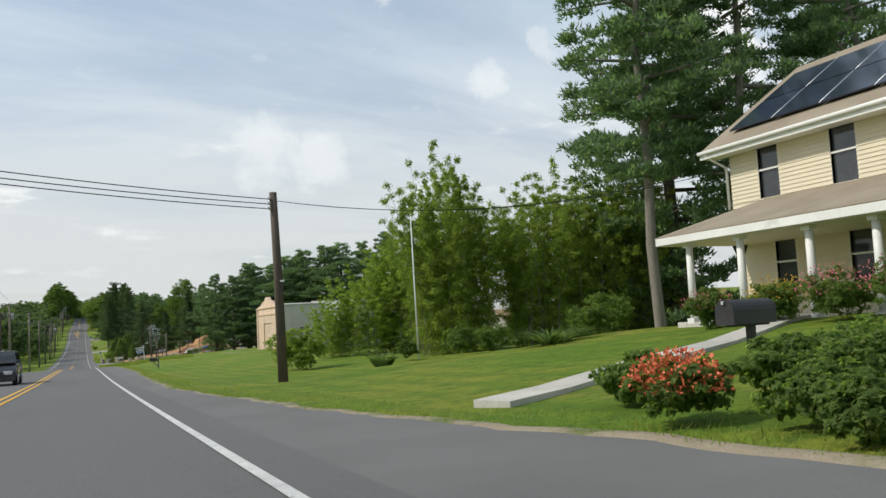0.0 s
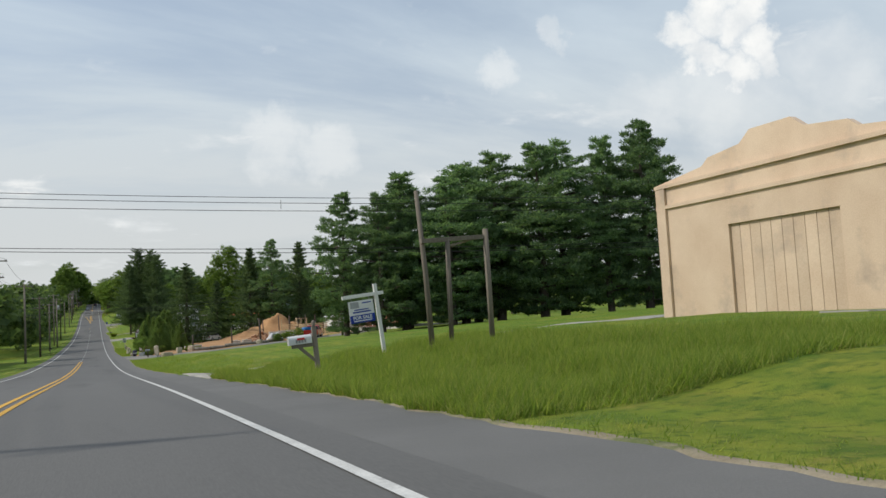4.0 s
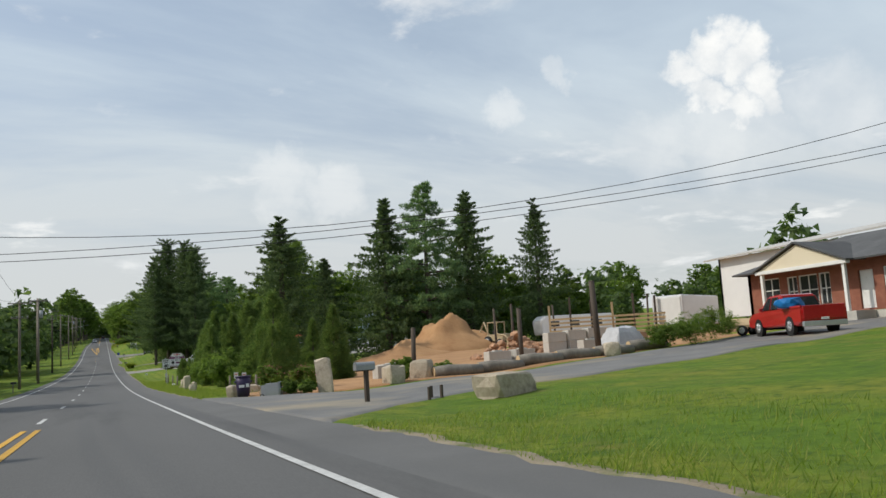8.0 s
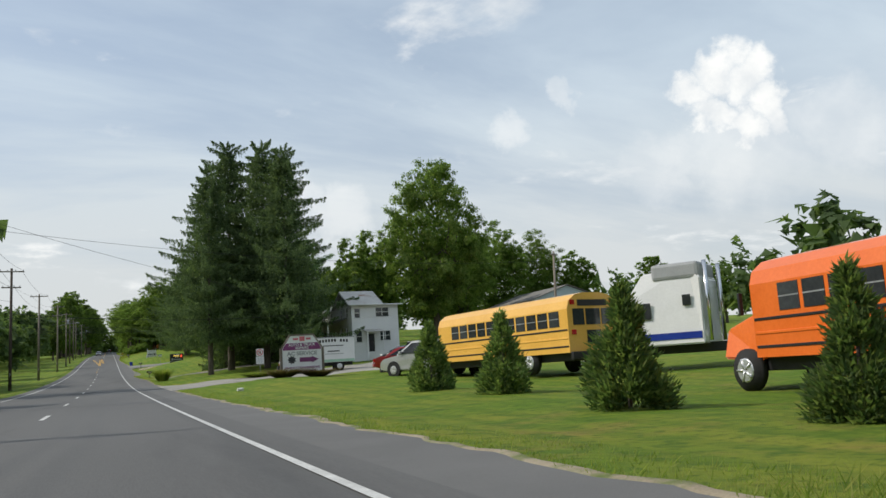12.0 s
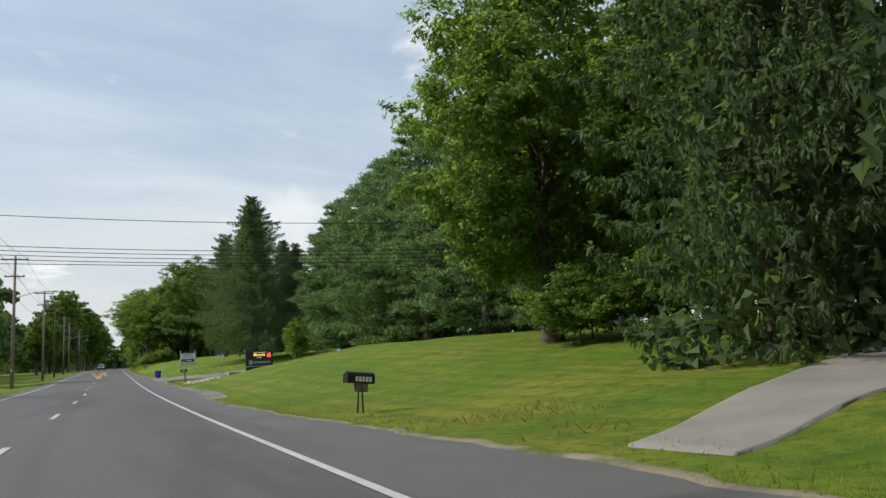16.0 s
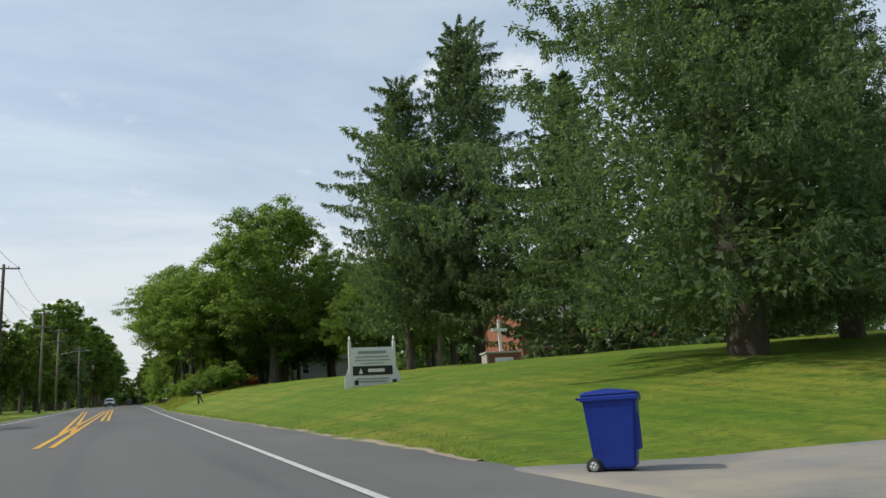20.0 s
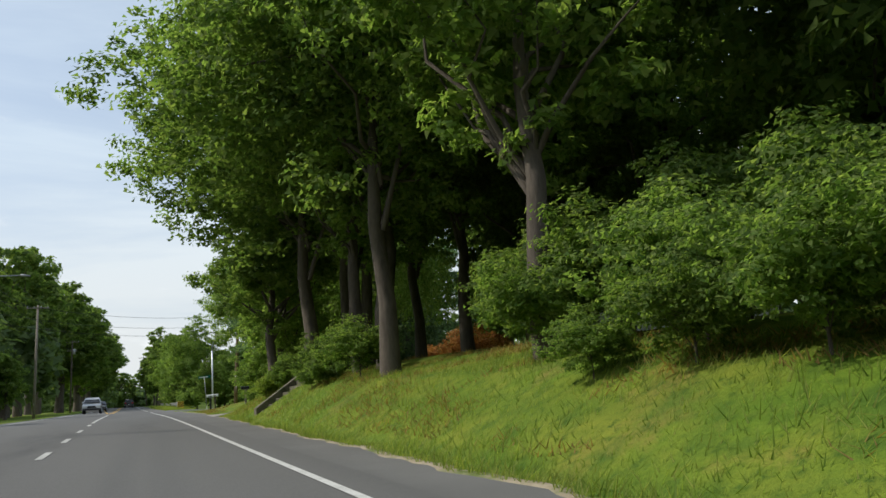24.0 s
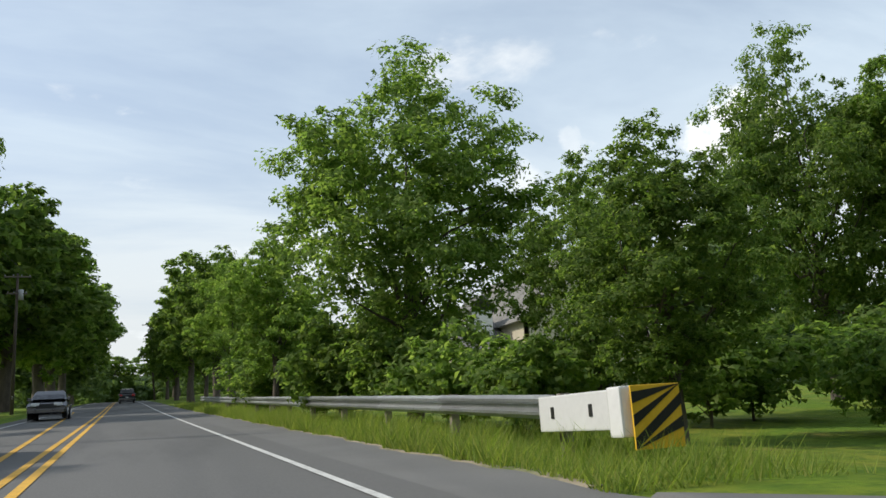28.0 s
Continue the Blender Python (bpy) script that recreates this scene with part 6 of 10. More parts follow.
def shop_house():
    h = thing("ranch_house", "brick ranch house with cream gable porch and grey roof", "house", 38.0, 200.0, -3.1)
    H = 2.85
    ops = [(1.2, 0.9, 2.6, 2.4), (3.2, .55, 4.0, 2.35), (4.1, .55, 5.5, 2.35), (5.6, .55, 6.4, 2.35), (8.3, 0.1, 9.25, 2.2), (9.9, 0.7, 12.4, 2.25)]
    wall(h, 20, H, ops, M_BRICK, pose(0.4, 14.0, 0, 0, 0, -90), 0.25)
    for x0, a, x1, b in ops[:4] + ops[5:]:
        window(h, x1 - x0 - 0.12, b - a - 0.12, pose(0.4, 14.0, 0, 0, 0, -90) @ pose((x0 + x1) / 2, 0.1, a + 0.06), mullions=1)
    door(h, 0.9, 2.1, pose(0.4, 14, 0, 0, 0, -90) @ pose(8.78, 0.12, 0.1))
    wall(h, 10, H, [], M_BRICK, pose(10.4, 14, 0, 0, 0, 180), 0.25, "end_wall")
    slab(h, [(-0.5, -6.5, H - 0.1), (-0.5, 14.4, H - 0.1), (5.4, 10.5, H + 1.9), (5.4, -6.5, H + 1.9)], 0.1, M_DARKSHINGLE)
    slab(h, [(-0.5, 14.4, H - 0.1), (11.3, 14.4, H - 0.1), (5.4, 10.5, H + 1.9)], 0.1, M_DARKSHINGLE)
    slab(h, [(11.3, -6.5, H - 0.1), (11.3, 14.4, H - 0.1), (5.4, 10.5, H + 1.9), (5.4, -6.5, H + 1.9)], 0.1, M_DARKSHINGLE)
    part("gable", prism([(5.4, H - 0.05), (11.7, H - 0.05), (8.6, H + 1.2)], (-0.9, -0.7), "x"), M_CREAM, h)
    slab(h, [(-1.1, 5.1, H - 0.1), (3.0, 5.1, H - 0.1), (3.0, 8.6, H + 1.3), (-1.1, 8.6, H + 1.3)], 0.09, M_DARKSHINGLE, "porch_roof")
    slab(h, [(-1.1, 12.0, H - 0.1), (3.0, 12.0, H - 0.1), (3.0, 8.6, H + 1.3), (-1.1, 8.6, H + 1.3)], 0.09, M_DARKSHINGLE, "porch_roof")
    part("foundation", box(0.42, -5.9, -2.0, 10.3, 13.95, -0.02, 0.02), M_CONC, h)
    part("porch_slab", box(-1.1, 4.8, -1.8, 0.38, 12.2, 0.0, 0.03), M_CONC, h)
    part("fascia", box(-0.98, 5.2, H - 0.25, -0.66, 11.9, H - 0.05, 0.01), M_WHITE, h)
    for y in (5.5, 11.5):
        part("porch_post", box(-0.9, y - 0.09, 0, -0.72, y + 0.09, H - 0.2, 0.01), M_WHITE, h)
    part("chimney", box(4.2, 3.2, H + 1.0, 5.4, 4.3, H + 2.6, 0.03), M_DARKSHINGLE, h)
    # tall white addition behind
    wall(h, 24, 4.6, [], M_WHITE_SIDING, pose(7.0, 24.0, 0.4, 0, 0, -90), 0.2, "white_wall")
    slab(h, [(6.4, 25, 4.9), (6.4, -1, 5.2), (14.5, -1, 6.6), (14.5, 25, 6.3)], 0.12, M_TIN, "flat_roof")
    wall(h, 8, 4.6, [], M_WHITE_SIDING, pose(15.0, 24.0, 0.4, 0, 0, 180), 0.2, "white_end_wall")


shop_house()


def white_house():
    h = thing("white_frame_house", "tall white clapboard house with pale tin gable roofs and porch", "house", 23.4, 340.0, None)
    g = GZ(23.4, 340)
    W, D, MW = 5.1, 12.8, 4.2
    E, R = 2.95 - g, 4.6 - g
    ops = [(0.3, 1.55 - g, 0.95, 2.55 - g), (2.6, 1.6 - g, 4.1, 2.6 - g), (3.0, -0.9 - g, 4.2, 0.15 - g), (1.75, -2.0 - g, 2.4, -0.15 - g), (0.4, -1.0 - g, 1.1, 0.2 - g)]
    wall(h, W, E, ops, M_WHITE_SIDING, pose(0, 0, 0), 0.18, laps=0.13)
    for k, (x0, a, x1, b) in enumerate(ops):
        if k == 3:
            door(h, 0.62, 1.8, pose((x0 + x1) / 2, 0.06, a), M_BLACK)
        else:
            window(h, x1 - x0 - 0.1, b - a - 0.1, pose((x0 + x1) / 2, 0.05, a + 0.05), mullions=1 if k in (1, 2) else 0)
    # long side towards the road, windows over a porch
    face = pose(0, D, 0, 0, 0, -90)
    ups = [(x, 1.72 - g, x + 0.8, 2.72 - g) for x in (1.0, 4.2, 8.4, 10.6)]
    downs = [(x, -0.95 - g, x + 0.85, 0.75 - g) for x in (1.2, 3.6, 8.2, 10.4)] + [(5.8, -1.7 - g, 6.7, 0.45 - g)]
    wall(h, D, E, ups + downs, M_WHITE_SIDING, face, 0.18, "side_wall", laps=0.13)
    for k, (x0, a, x1, b) in enumerate(ups + downs):
        if k == 8:
            door(h, 0.85, 2.1, face @ pose((x0 + x1) / 2, 0.06, a), M_WHITE)
        else:
            window(h, x1 - x0 - 0.1, b - a - 0.1, face @ pose((x0 + x1) / 2, 0.05, a + 0.05))
    wall(h, 5.0, E, [], M_WHITE_SIDING, pose(W, 0, 0, 0, 0, 90), 0.18, "side_wall")
    wall(h, D - 5.0, E, [], M_WHITE_SIDING, pose(MW, 5.0, 0, 0, 0, 90), 0.18, "side_wall")
    wall(h, MW, E, [], M_WHITE_SIDING, pose(MW, D, 0, 0, 0, 180), 0.18, "back_wall")
    wall(h, W - MW, E, [], M_WHITE_SIDING, pose(W, 5.0, 0, 0, 0, 180), 0.18, "back_wall")
    e = E - 0.1
    m, WR, RY = MW / 2, 3.4, 3.2
    # front block with its gable towards the road, lower roof behind it with the ridge along the road
    slab(h, [(-0.4, -0.45, e), (WR, -0.45, e), (WR, RY, R), (-0.4, RY, R)], 0.06, M_TIN)
    slab(h, [(-0.4, RY + 0.02, R - 0.01), (WR, RY + 0.02, R - 0.01), (WR, 6.6, e + 0.1), (-0.4, 6.6, e + 0.1)], 0.06, M_TIN)
    slab(h, [(WR + 0.02, -0.46, e), (W + 0.4, -0.46, e), (W + 0.4, 5.2, e + 0.3), (WR + 0.02, 5.2, e + 0.3)], 0.07, M_TIN, "lean_to_roof")
    slab(h, [(-0.42, 6.62, e), (m, 6.62, R - 0.25), (m, D + 0.45, R - 0.25), (-0.42, D + 0.45, e)], 0.06, M_TIN, "rear_roof")
    slab(h, [(m + 0.02, 6.62, R - 0.26), (MW + 0.4, 6.62, e), (MW + 0.4, D + 0.45, e), (m + 0.02, D + 0.45, R - 0.26)], 0.06, M_TIN, "rear_roof")
    for x0, x1 in ((0.02, 0.16), (WR - 0.3, WR - 0.16)):
        part("gable", prism([(0.1, E + 0.002), (6.3, E + 0.002), (RY, R - 0.1)], (x0, x1), "x"), M_WHITE_SIDING, h)
    part("gable", prism([(0.02, E + 0.002), (MW - 0.02, E + 0.002), (m, R - 0.34)], (D - 0.17, D - 0.02)), M_WHITE_SIDING, h)
    part("rake_board", prism([(-0.45, e - 0.12), (-0.45, e - 0.02), (RY, R - 0.06), (RY, R - 0.18)], (-0.43, -0.39), "x"), M_STEELDULL, h)
    part("rake_board", prism([(6.6, e - 0.02), (6.6, e + 0.08), (RY + 0.03, R - 0.06), (RY + 0.03, R - 0.18)], (-0.43, -0.39), "x"), M_STEELDULL, h)
    gutter(h, (-0.4, -0.56, e), (W + 0.4, -0.56, e))
    gutter(h, (-0.52, 6.7, e), (-0.52, D + 0.4, e))
    slab(h, [(1.1, -1.6, E - 3.0), (3.0, -1.6, E - 3.0), (3.0, -0.04, E - 2.7), (1.1, -0.04, E - 2.7)], 0.07, M_TIN, "stoop_roof")
    for x in (1.2, 2.9):
        part("stoop_post", box(x - 0.05, -1.55, 0, x + 0.05, -1.45, E - 3.0, 0.01), M_WHITE, h)
    part("porch_floor", box(-2.2, 1.8, -1.86 - g, -0.04, D - 0.4, -1.72 - g, 0.02), M_WOOD, h)
    slab(h, [(-2.6, 1.4, 1.18 - g), (-2.6, D, 1.18 - g), (-0.04, D, 1.62 - g), (-0.04, 1.4, 1.62 - g)], 0.07, M_DARKSHINGLE, "porch_roof")
    part("porch_beam", box(-2.15, 1.8, 0.98 - g, -2.0, D - 0.4, 1.16 - g, 0.01), M_WHITE, h)
    for y in (1.9, 4.5, 7.1, 9.7, 12.1):
        part("porch_post", box(-2.14, y - 0.07, -1.72 - g, -2.0, y + 0.07, 0.98 - g, 0.015), M_WHITE, h)
        part("porch_pier", box(-2.2, y - 0.15, -0.15, -1.9, y + 0.15, -1.86 - g, 0.01), M_CONC, h)
    part("chimney", box(MW / 2 + 0.2, D - 3.4, e, MW / 2 + 0.9, D - 2.7, R + 0.7, 0.02), M_BRICK, h)


white_house()


def plain_shed(name, label, x, y, w, d, eave, ridge, wall_m, roof_m, rz=0, door_w=0.0, axis="y", category="building"):
    """A gabled building; axis is the way its ridge runs."""
    h = thing(name, label, category, x, y, None, rz)
    ops = [(w / 2 - door_w / 2, 0.05, w / 2 + door_w / 2, eave * 0.8)] if door_w else []
    wall(h, w, eave, ops, wall_m, pose(0, 0, 0), 0.18)
    if door_w:
        for k in range(4):
            z0 = 0.05 + (eave * 0.8 - 0.05) * k / 4
            part("door_panel", box(w / 2 - door_w / 2, 0.08, z0 + 0.01, w / 2 + door_w / 2, 0.13, z0 + (eave * 0.8 - 0.05) / 4 - 0.01, 0.01), wall_m, h)
    wall(h, d, eave, [], wall_m, pose(0, d, 0, 0, 0, -90), 0.18, "side_wall")
    wall(h, d, eave, [], wall_m, pose(w, 0, 0, 0, 0, 90), 0.18, "side_wall")
    wall(h, w, eave, [], wall_m, pose(w, d, 0, 0, 0, 180), 0.18, "back_wall")
    o = 0.35
    if axis == "y":
        for y2 in (0, d - 0.18):
            part("gable", prism([(0, eave), (w, eave), (w / 2, ridge)], (y2, y2 + 0.18)), wall_m, h)
        for x2 in (-o, w + o):
            slab(h, [(x2, -o, eave - 0.1), (x2, d + o, eave - 0.1), (w / 2, d + o, ridge + 0.08), (w / 2, -o, ridge + 0.08)], 0.08, roof_m)
    else:
        for x2 in (0, w - 0.18):
            part("gable", prism([(0, eave), (d, eave), (d / 2, ridge)], (x2, x2 + 0.18), "x"), wall_m, h)
        for y2 in (-o, d + o):
            slab(h, [(-o, y2, eave - 0.1), (w + o, y2, eave - 0.1), (w + o, d / 2, ridge + 0.08), (-o, d / 2, ridge + 0.08)], 0.08, roof_m)
    return h


M_PALEBLUE = siding_material("pale_blue_siding", (0.42, 0.52, 0.55))
M_GREYSIDING = siding_material("grey_siding", (0.40, 0.40, 0.38))
blue = plain_shed("blue_garage_building", "pale blue gabled garage workshop with grey roof", 55.5, 360, 12, 15, 5.0, 7.0, M_PALEBLUE, M_SHINGLE)
window(blue, 1.6, 1.5, pose(4.5, -0.04, 2.0), mullions=1)
plain_shed("tan_garage", "small weathered tan timber garage", 58.5, 352, 7, 6, 2.9, 4.3, M_CREAM, M_TANSHINGLE, door_w=3.0, category="garage")
canopy = thing("red_canopy", "red fabric canopy shelter over parked cars", "canopy", 38, 344, None)
slab(canopy, [(-1.5, -2, 2.3), (9, -2, 2.6), (9, 0.5, 3.5), (-1.5, 0.5, 3.2)], 0.04, M_TARPRED, "roof_sheet")
slab(canopy, [(-1.5, 3, 2.3), (9, 3, 2.6), (9, 0.5, 3.5), (-1.5, 0.5, 3.2)], 0.04, M_TARPRED, "roof_sheet")
for x in (-1.3, 3.7, 8.8):
    for y in (-1.9, 2.9):
        part("leg", tube([(x, y, -0.5), (x, y, 2.35)], 0.04, 6), M_STEELDULL, canopy)


def church():
    h = thing("brick_church_building", "low red brick church building with white trimmed windows", "building", 30, 489, None, -6)
    E = 3.4
    ops = [(1.5, 1.0, 2.6, 2.6), (5.0, 1.0, 6.1, 2.6), (9.5, 1.0, 10.6, 2.6), (13.0, 1.0, 14.1, 2.6), (7.2, 0.1, 8.4, 2.4)]
    wall(h, 16, E, ops, M_BRICK, pose(0, 0, 0), 0.3)
    for x0, a, x1, b in ops[:4]:
        window(h, x1 - x0 - 0.1, b - a - 0.1, pose((x0 + x1) / 2, 0.08, a + 0.05), mullions=1)
    door(h, 1.1, 2.25, pose(7.8, 0.12, 0.1))
    wall(h, 10, E, [], M_BRICK, pose(0, 10, 0, 0, 0, -90), 0.3, "side_wall")
    wall(h, 10, E, [], M_BRICK, pose(16, 0, 0, 0, 0, 90), 0.3, "side_wall")
    for x in (0, 15.7):
        part("gable", prism([(0, E), (10, E), (5, E + 2.6)], (x, x + 0.3), "x"), M_BRICK, h)
    for y in (-0.4, 10.4):
        slab(h, [(-0.4, y, E - 0.15), (16.4, y, E - 0.15), (16.4, 5, E + 2.7), (-0.4, 5, E + 2.7)], 0.1, M_SHINGLE)
    part("fascia", box(-0.4, -0.5, E - 0.32, 16.4, -0.4, E - 0.12, 0.01), M_WHITE, h)


church()
rear = plain_shed("grey_house", "pale grey house deep in the shade of trees", 22, 548, 12, 8, 3.0, 5.4, M_GREYSIDING, M_SHINGLE, axis="x", category="house")
for x in (2, 5.5, 9):
    window(rear, 0.9, 1.3, pose(x, -0.04, 1.0))


def corner_house():
    h = thing("corner_house", "large tan suburban house with steep gables and arched window", "house", 24, 641, None, 0)
    g = GZ(24, 641)
    M = M_TANSIDING
    E = 5.4
    ops = [(1.4, 0.5, 3.0, 3.0), (5.0, 3.4, 5.9, 4.9), (7.6, 3.4, 8.5, 4.9), (5.2, 0.6, 6.1, 2.2)]
    wall(h, 10, E, ops, M, pose(0, 0, 0), 0.25)
    for x0, a, x1, b in ops:
        window(h, x1 - x0 - 0.1, b - a - 0.1, pose((x0 + x1) / 2, 0.06, a + 0.05), mullions=1)
    part("arch", prism([(2.2 + 0.8 * math.cos(q), 3.05 + 0.8 * math.sin(q)) for q in [k * math.pi / 10 for k in range(11)]], (-0.03, 0.1)), M_WHITE, h)
    part("gable", prism([(0, E), (10, E), (5, E + 4.6)], (0, 0.25)), M, h)
    wall(h, 16, E, [], M, pose(0, 16, 0, 0, 0, -90), 0.25, "side_wall")
    wall(h, 16, E, [], M, pose(10, 0, 0, 0, 0, 90), 0.25, "side_wall")
    for x in (-0.4, 10.4):
        slab(h, [(x, -0.4, E - 0.3), (x, 16, E - 0.3), (5, 16, E + 4.75), (5, -0.4, E + 4.75)], 0.1, M_SHINGLE)
    # front wing with dormer
    wall(h, 6, 3.4, [(2, 0.1, 4.2, 2.4)], M, pose(-3.2, 1.5, 0), 0.25, "wing_wall")
    slab(h, [(-3.6, 1.0, 3.3), (0.0, 1.0, 3.3), (0.0, 6.5, 6.6), (-3.6, 6.5, 6.6)], 0.1, M_SHINGLE)
    part("dormer", box(-2.4, 3.0, 4.6, -0.9, 5.5, 6.3, 0.02), M_WHITE, h)
    slab(h, [(-2.7, 2.7, 6.2), (-1.65, 2.7, 7.3), (-1.65, 5.5, 7.3), (-2.7, 5.5, 6.2)], 0.07, M_SHINGLE, "dormer_roof")
    slab(h, [(-0.6, 2.7, 6.2), (-1.65, 2.7, 7.3), (-1.65, 5.5, 7.3), (-0.6, 5.5, 6.2)], 0.07, M_SHINGLE, "dormer_roof")


M_TANSIDING = siding_material("tan_siding", (0.58, 0.52, 0.40))
corner_house()
plain_shed("white_cottage", "small white house glimpsed below the trees", 34, 610, 9, 7, 2.5, 4.0, M_WHITE_SIDING, M_SHINGLE, axis="x", category="house")
for k, (x, y, lab, mm) in enumerate(((-22, 96, "small white house across the road", M_WHITE_SIDING), (-24, 150, "grey house across the road", M_GREYSIDING), (-26, 60, "low tan house across the road", M_CREAM), (-23, 205, "small white garage across the road", M_WHITE_SIDING))):
    plain_shed("house", lab, x, y, 9, 8, 2.8, 4.8, mm, M_SHINGLE, axis="x", category="house")

# ---- vehicles ----
def wheel(parent, x, y, z, r=0.33, w=0.22, face=1, label=""):
    """A wheel with its axle along local x; face: which side the rim looks to."""
    bm = B()
    bmesh.ops.create_cone(bm, cap_ends=True, segments=20, radius1=r, radius2=r, depth=w, matrix=pose(x, y, z, 0, 90))
    bmesh.ops.bevel(bm, geom=[e for e in bm.edges if abs(e.calc_length()) > 0 and len(e.link_faces) == 2 and any(len(f.verts) > 4 for f in e.link_faces)], offset=r * 0.12, segments=2, affect="EDGES")
    t = part("tyre", bm, M_RUBBER, parent, smooth=True)
    b2 = B()
    bmesh.ops.create_cone(b2, cap_ends=True, segments=16, radius1=r * 0.62, radius2=r * 0.52, depth=0.05, matrix=pose(x + face * w * 0.5, y, z, 0, 90 * face))
    for k in range(5):
        q = k * 2 * math.pi / 5
        add_tube(b2, [(x + face * (w * 0.5 + 0.03), y, z), (x + face * (w * 0.5 + 0.03), y + r * 0.55 * math.cos(q), z + r * 0.55 * math.sin(q))], r * 0.06, 4)
    part("rim", b2, M_STEEL, t)


def loft(outline, halves, bevel=0.05):
    """A body from a side outline of (y, z), each point with its own half width."""
    bm = B()
    n = len(outline)
    L = [bm.verts.new((-hw, y, z)) for (y, z), hw in zip(outline, halves)]
    R = [bm.verts.new((hw, y, z)) for (y, z), hw in zip(outline, halves)]
    for k in range(n):
        bm.faces.new((L[k], L[(k + 1) % n], R[(k + 1) % n], R[k]))
    bm.faces.new(L[::-1]); bm.faces.new(R)
    bmesh.ops.recalc_face_normals(bm, faces=bm.faces)
    if bevel:
        bmesh.ops.bevel(bm, geom=list(bm.edges), offset=bevel, segments=2, affect="EDGES", clamp_overlap=True)
    return bm


def car(name, label, x, y, rz, paint, kind="sedan", z=None):
    """A parked car, its nose to local +y."""
    c = thing(name, label, {"sedan": "car", "suv": "car", "van": "van", "pickup": "pickup truck"}[kind], x, y, z, rz, "cars standing by the road")
    spec = {
        "sedan": (4.7, 0.88, 0.90, [(-2.3, 0.35), (-2.35, 0.75), (-2.1, 0.92), (-1.0, 0.94), (1.0, 0.92), (2.0, 0.76), (2.35, 0.58), (2.35, 0.3), (1.9, 0.24), (-2.0, 0.24)], [(-1.75, 0.90), (-0.95, 1.40), (0.35, 1.44), (1.35, 0.90)]),
        "suv": (4.7, 0.93, 1.08, [(-2.3, 0.4), (-2.35, 0.95), (-2.25, 1.08), (-1.0, 1.1), (1.1, 1.06), (2.1, 0.92), (2.35, 0.7), (2.35, 0.35), (1.9, 0.3), (-2.0, 0.3)], [(-2.25, 1.05), (-2.05, 1.66), (-1.4, 1.72), (0.35, 1.70), (1.3, 1.05)]),
        "van": (5.6, 1.0, 1.2, [(-2.8, 0.4), (-2.82, 1.1), (-2.75, 1.25), (1.6, 1.25), (2.5, 1.05), (2.8, 0.8), (2.8, 0.35), (2.3, 0.3), (-2.4, 0.3)], [(-2.78, 1.2), (-2.72, 2.05), (-2.4, 2.18), (1.0, 2.16), (1.95, 1.2)]),
        "pickup": (5.6, 0.97, 1.1, [(-2.8, 0.5), (-2.82, 1.08), (-2.7, 1.12), (0.9, 1.12), (1.7, 1.10), (2.5, 1.0), (2.8, 0.8), (2.8, 0.42), (2.3, 0.36), (-2.4, 0.36)], [(-0.75, 1.1), (-0.6, 1.72), (-0.3, 1.78), (0.8, 1.76), (1.6, 1.1)]),
    }[kind]
    L, hw, belt, low, cab = spec
    part("body", loft(low, [hw - (0.06 if z < 0.4 else 0.02 if z > 0.85 else 0) for _, z in low]), paint, c, smooth=False)
    part("cabin", loft(cab, [hw - 0.05 if z <= belt + 0.02 else hw - 0.22 for _, z in cab], 0.06), paint, c)
    # glass, a little proud of the cabin
    top = max(z for _, z in cab)
    def glass(a, b, side=None):
        bm = B()
        if side is None:
            (y0, z0), (y1, z1) = a, b
            vs = [bm.verts.new(p) for p in ((-hw + 0.13, y0, z0), (hw - 0.13, y0, z0), (hw - 0.28, y1, z1), (-hw + 0.28, y1, z1))]
            f = bm.faces.new(vs)
        else:
            pts = a
            vs = [bm.verts.new((side * (hw - 0.045 - 0.17 * (z - belt) / (top - belt) + 0.012), yy, z)) for yy, z in pts]
            f = bm.faces.new(vs if side > 0 else vs[::-1])
        r = bmesh.ops.extrude_face_region(bm, geom=[f])
        bmesh.ops.recalc_face_normals(bm, faces=bm.faces)
        part("window_glass", bm, M_GLASS, c)
    (y0, z0), (y1, z1) = cab[-1], cab[-2]
    glass((y0 - 0.02 + 0.05, z0 + 0.06 + 0.02), (y1 + 0.06, z1 - 0.08))
    (y0, z0), (y1, z1) = cab[0], cab[1]
    glass((y0 - 0.03, z0 + 0.1), (y1 - 0.04, z1 - 0.08))
    ya, yb = cab[0][0] + 0.28, cab[-1][0] - 0.35
    yt0, yt1 = cab[1][0] + 0.2, cab[-2][0] - 0.08
    mid = (ya + yb) / 2 - 0.05
    mt = mid
    for s in (-1, 1):
        glass([(ya, belt + 0.05), (mid - 0.05, belt + 0.05), (mt - 0.05, top - 0.1), (yt0, top - 0.1)], None, s)
        glass([(mid + 0.05, belt + 0.05), (yb, belt + 0.05), (yt1, top - 0.1), (mt + 0.05, top - 0.1)], None, s)
        part("headlight", box(s * (hw - 0.38) - 0.2, L / 2 - 0.22, 0.6, s * (hw - 0.38) + 0.2, L / 2 + 0.02, 0.76, 0.04), M_LAMPCLEAR, c)
        part("tail_light", box(s * (hw - 0.22) - 0.16, -L / 2 - 0.03, belt - 0.3, s * (hw - 0.22) + 0.16, -L / 2 + 0.12, belt - 0.08, 0.03), M_LAMPRED, c)
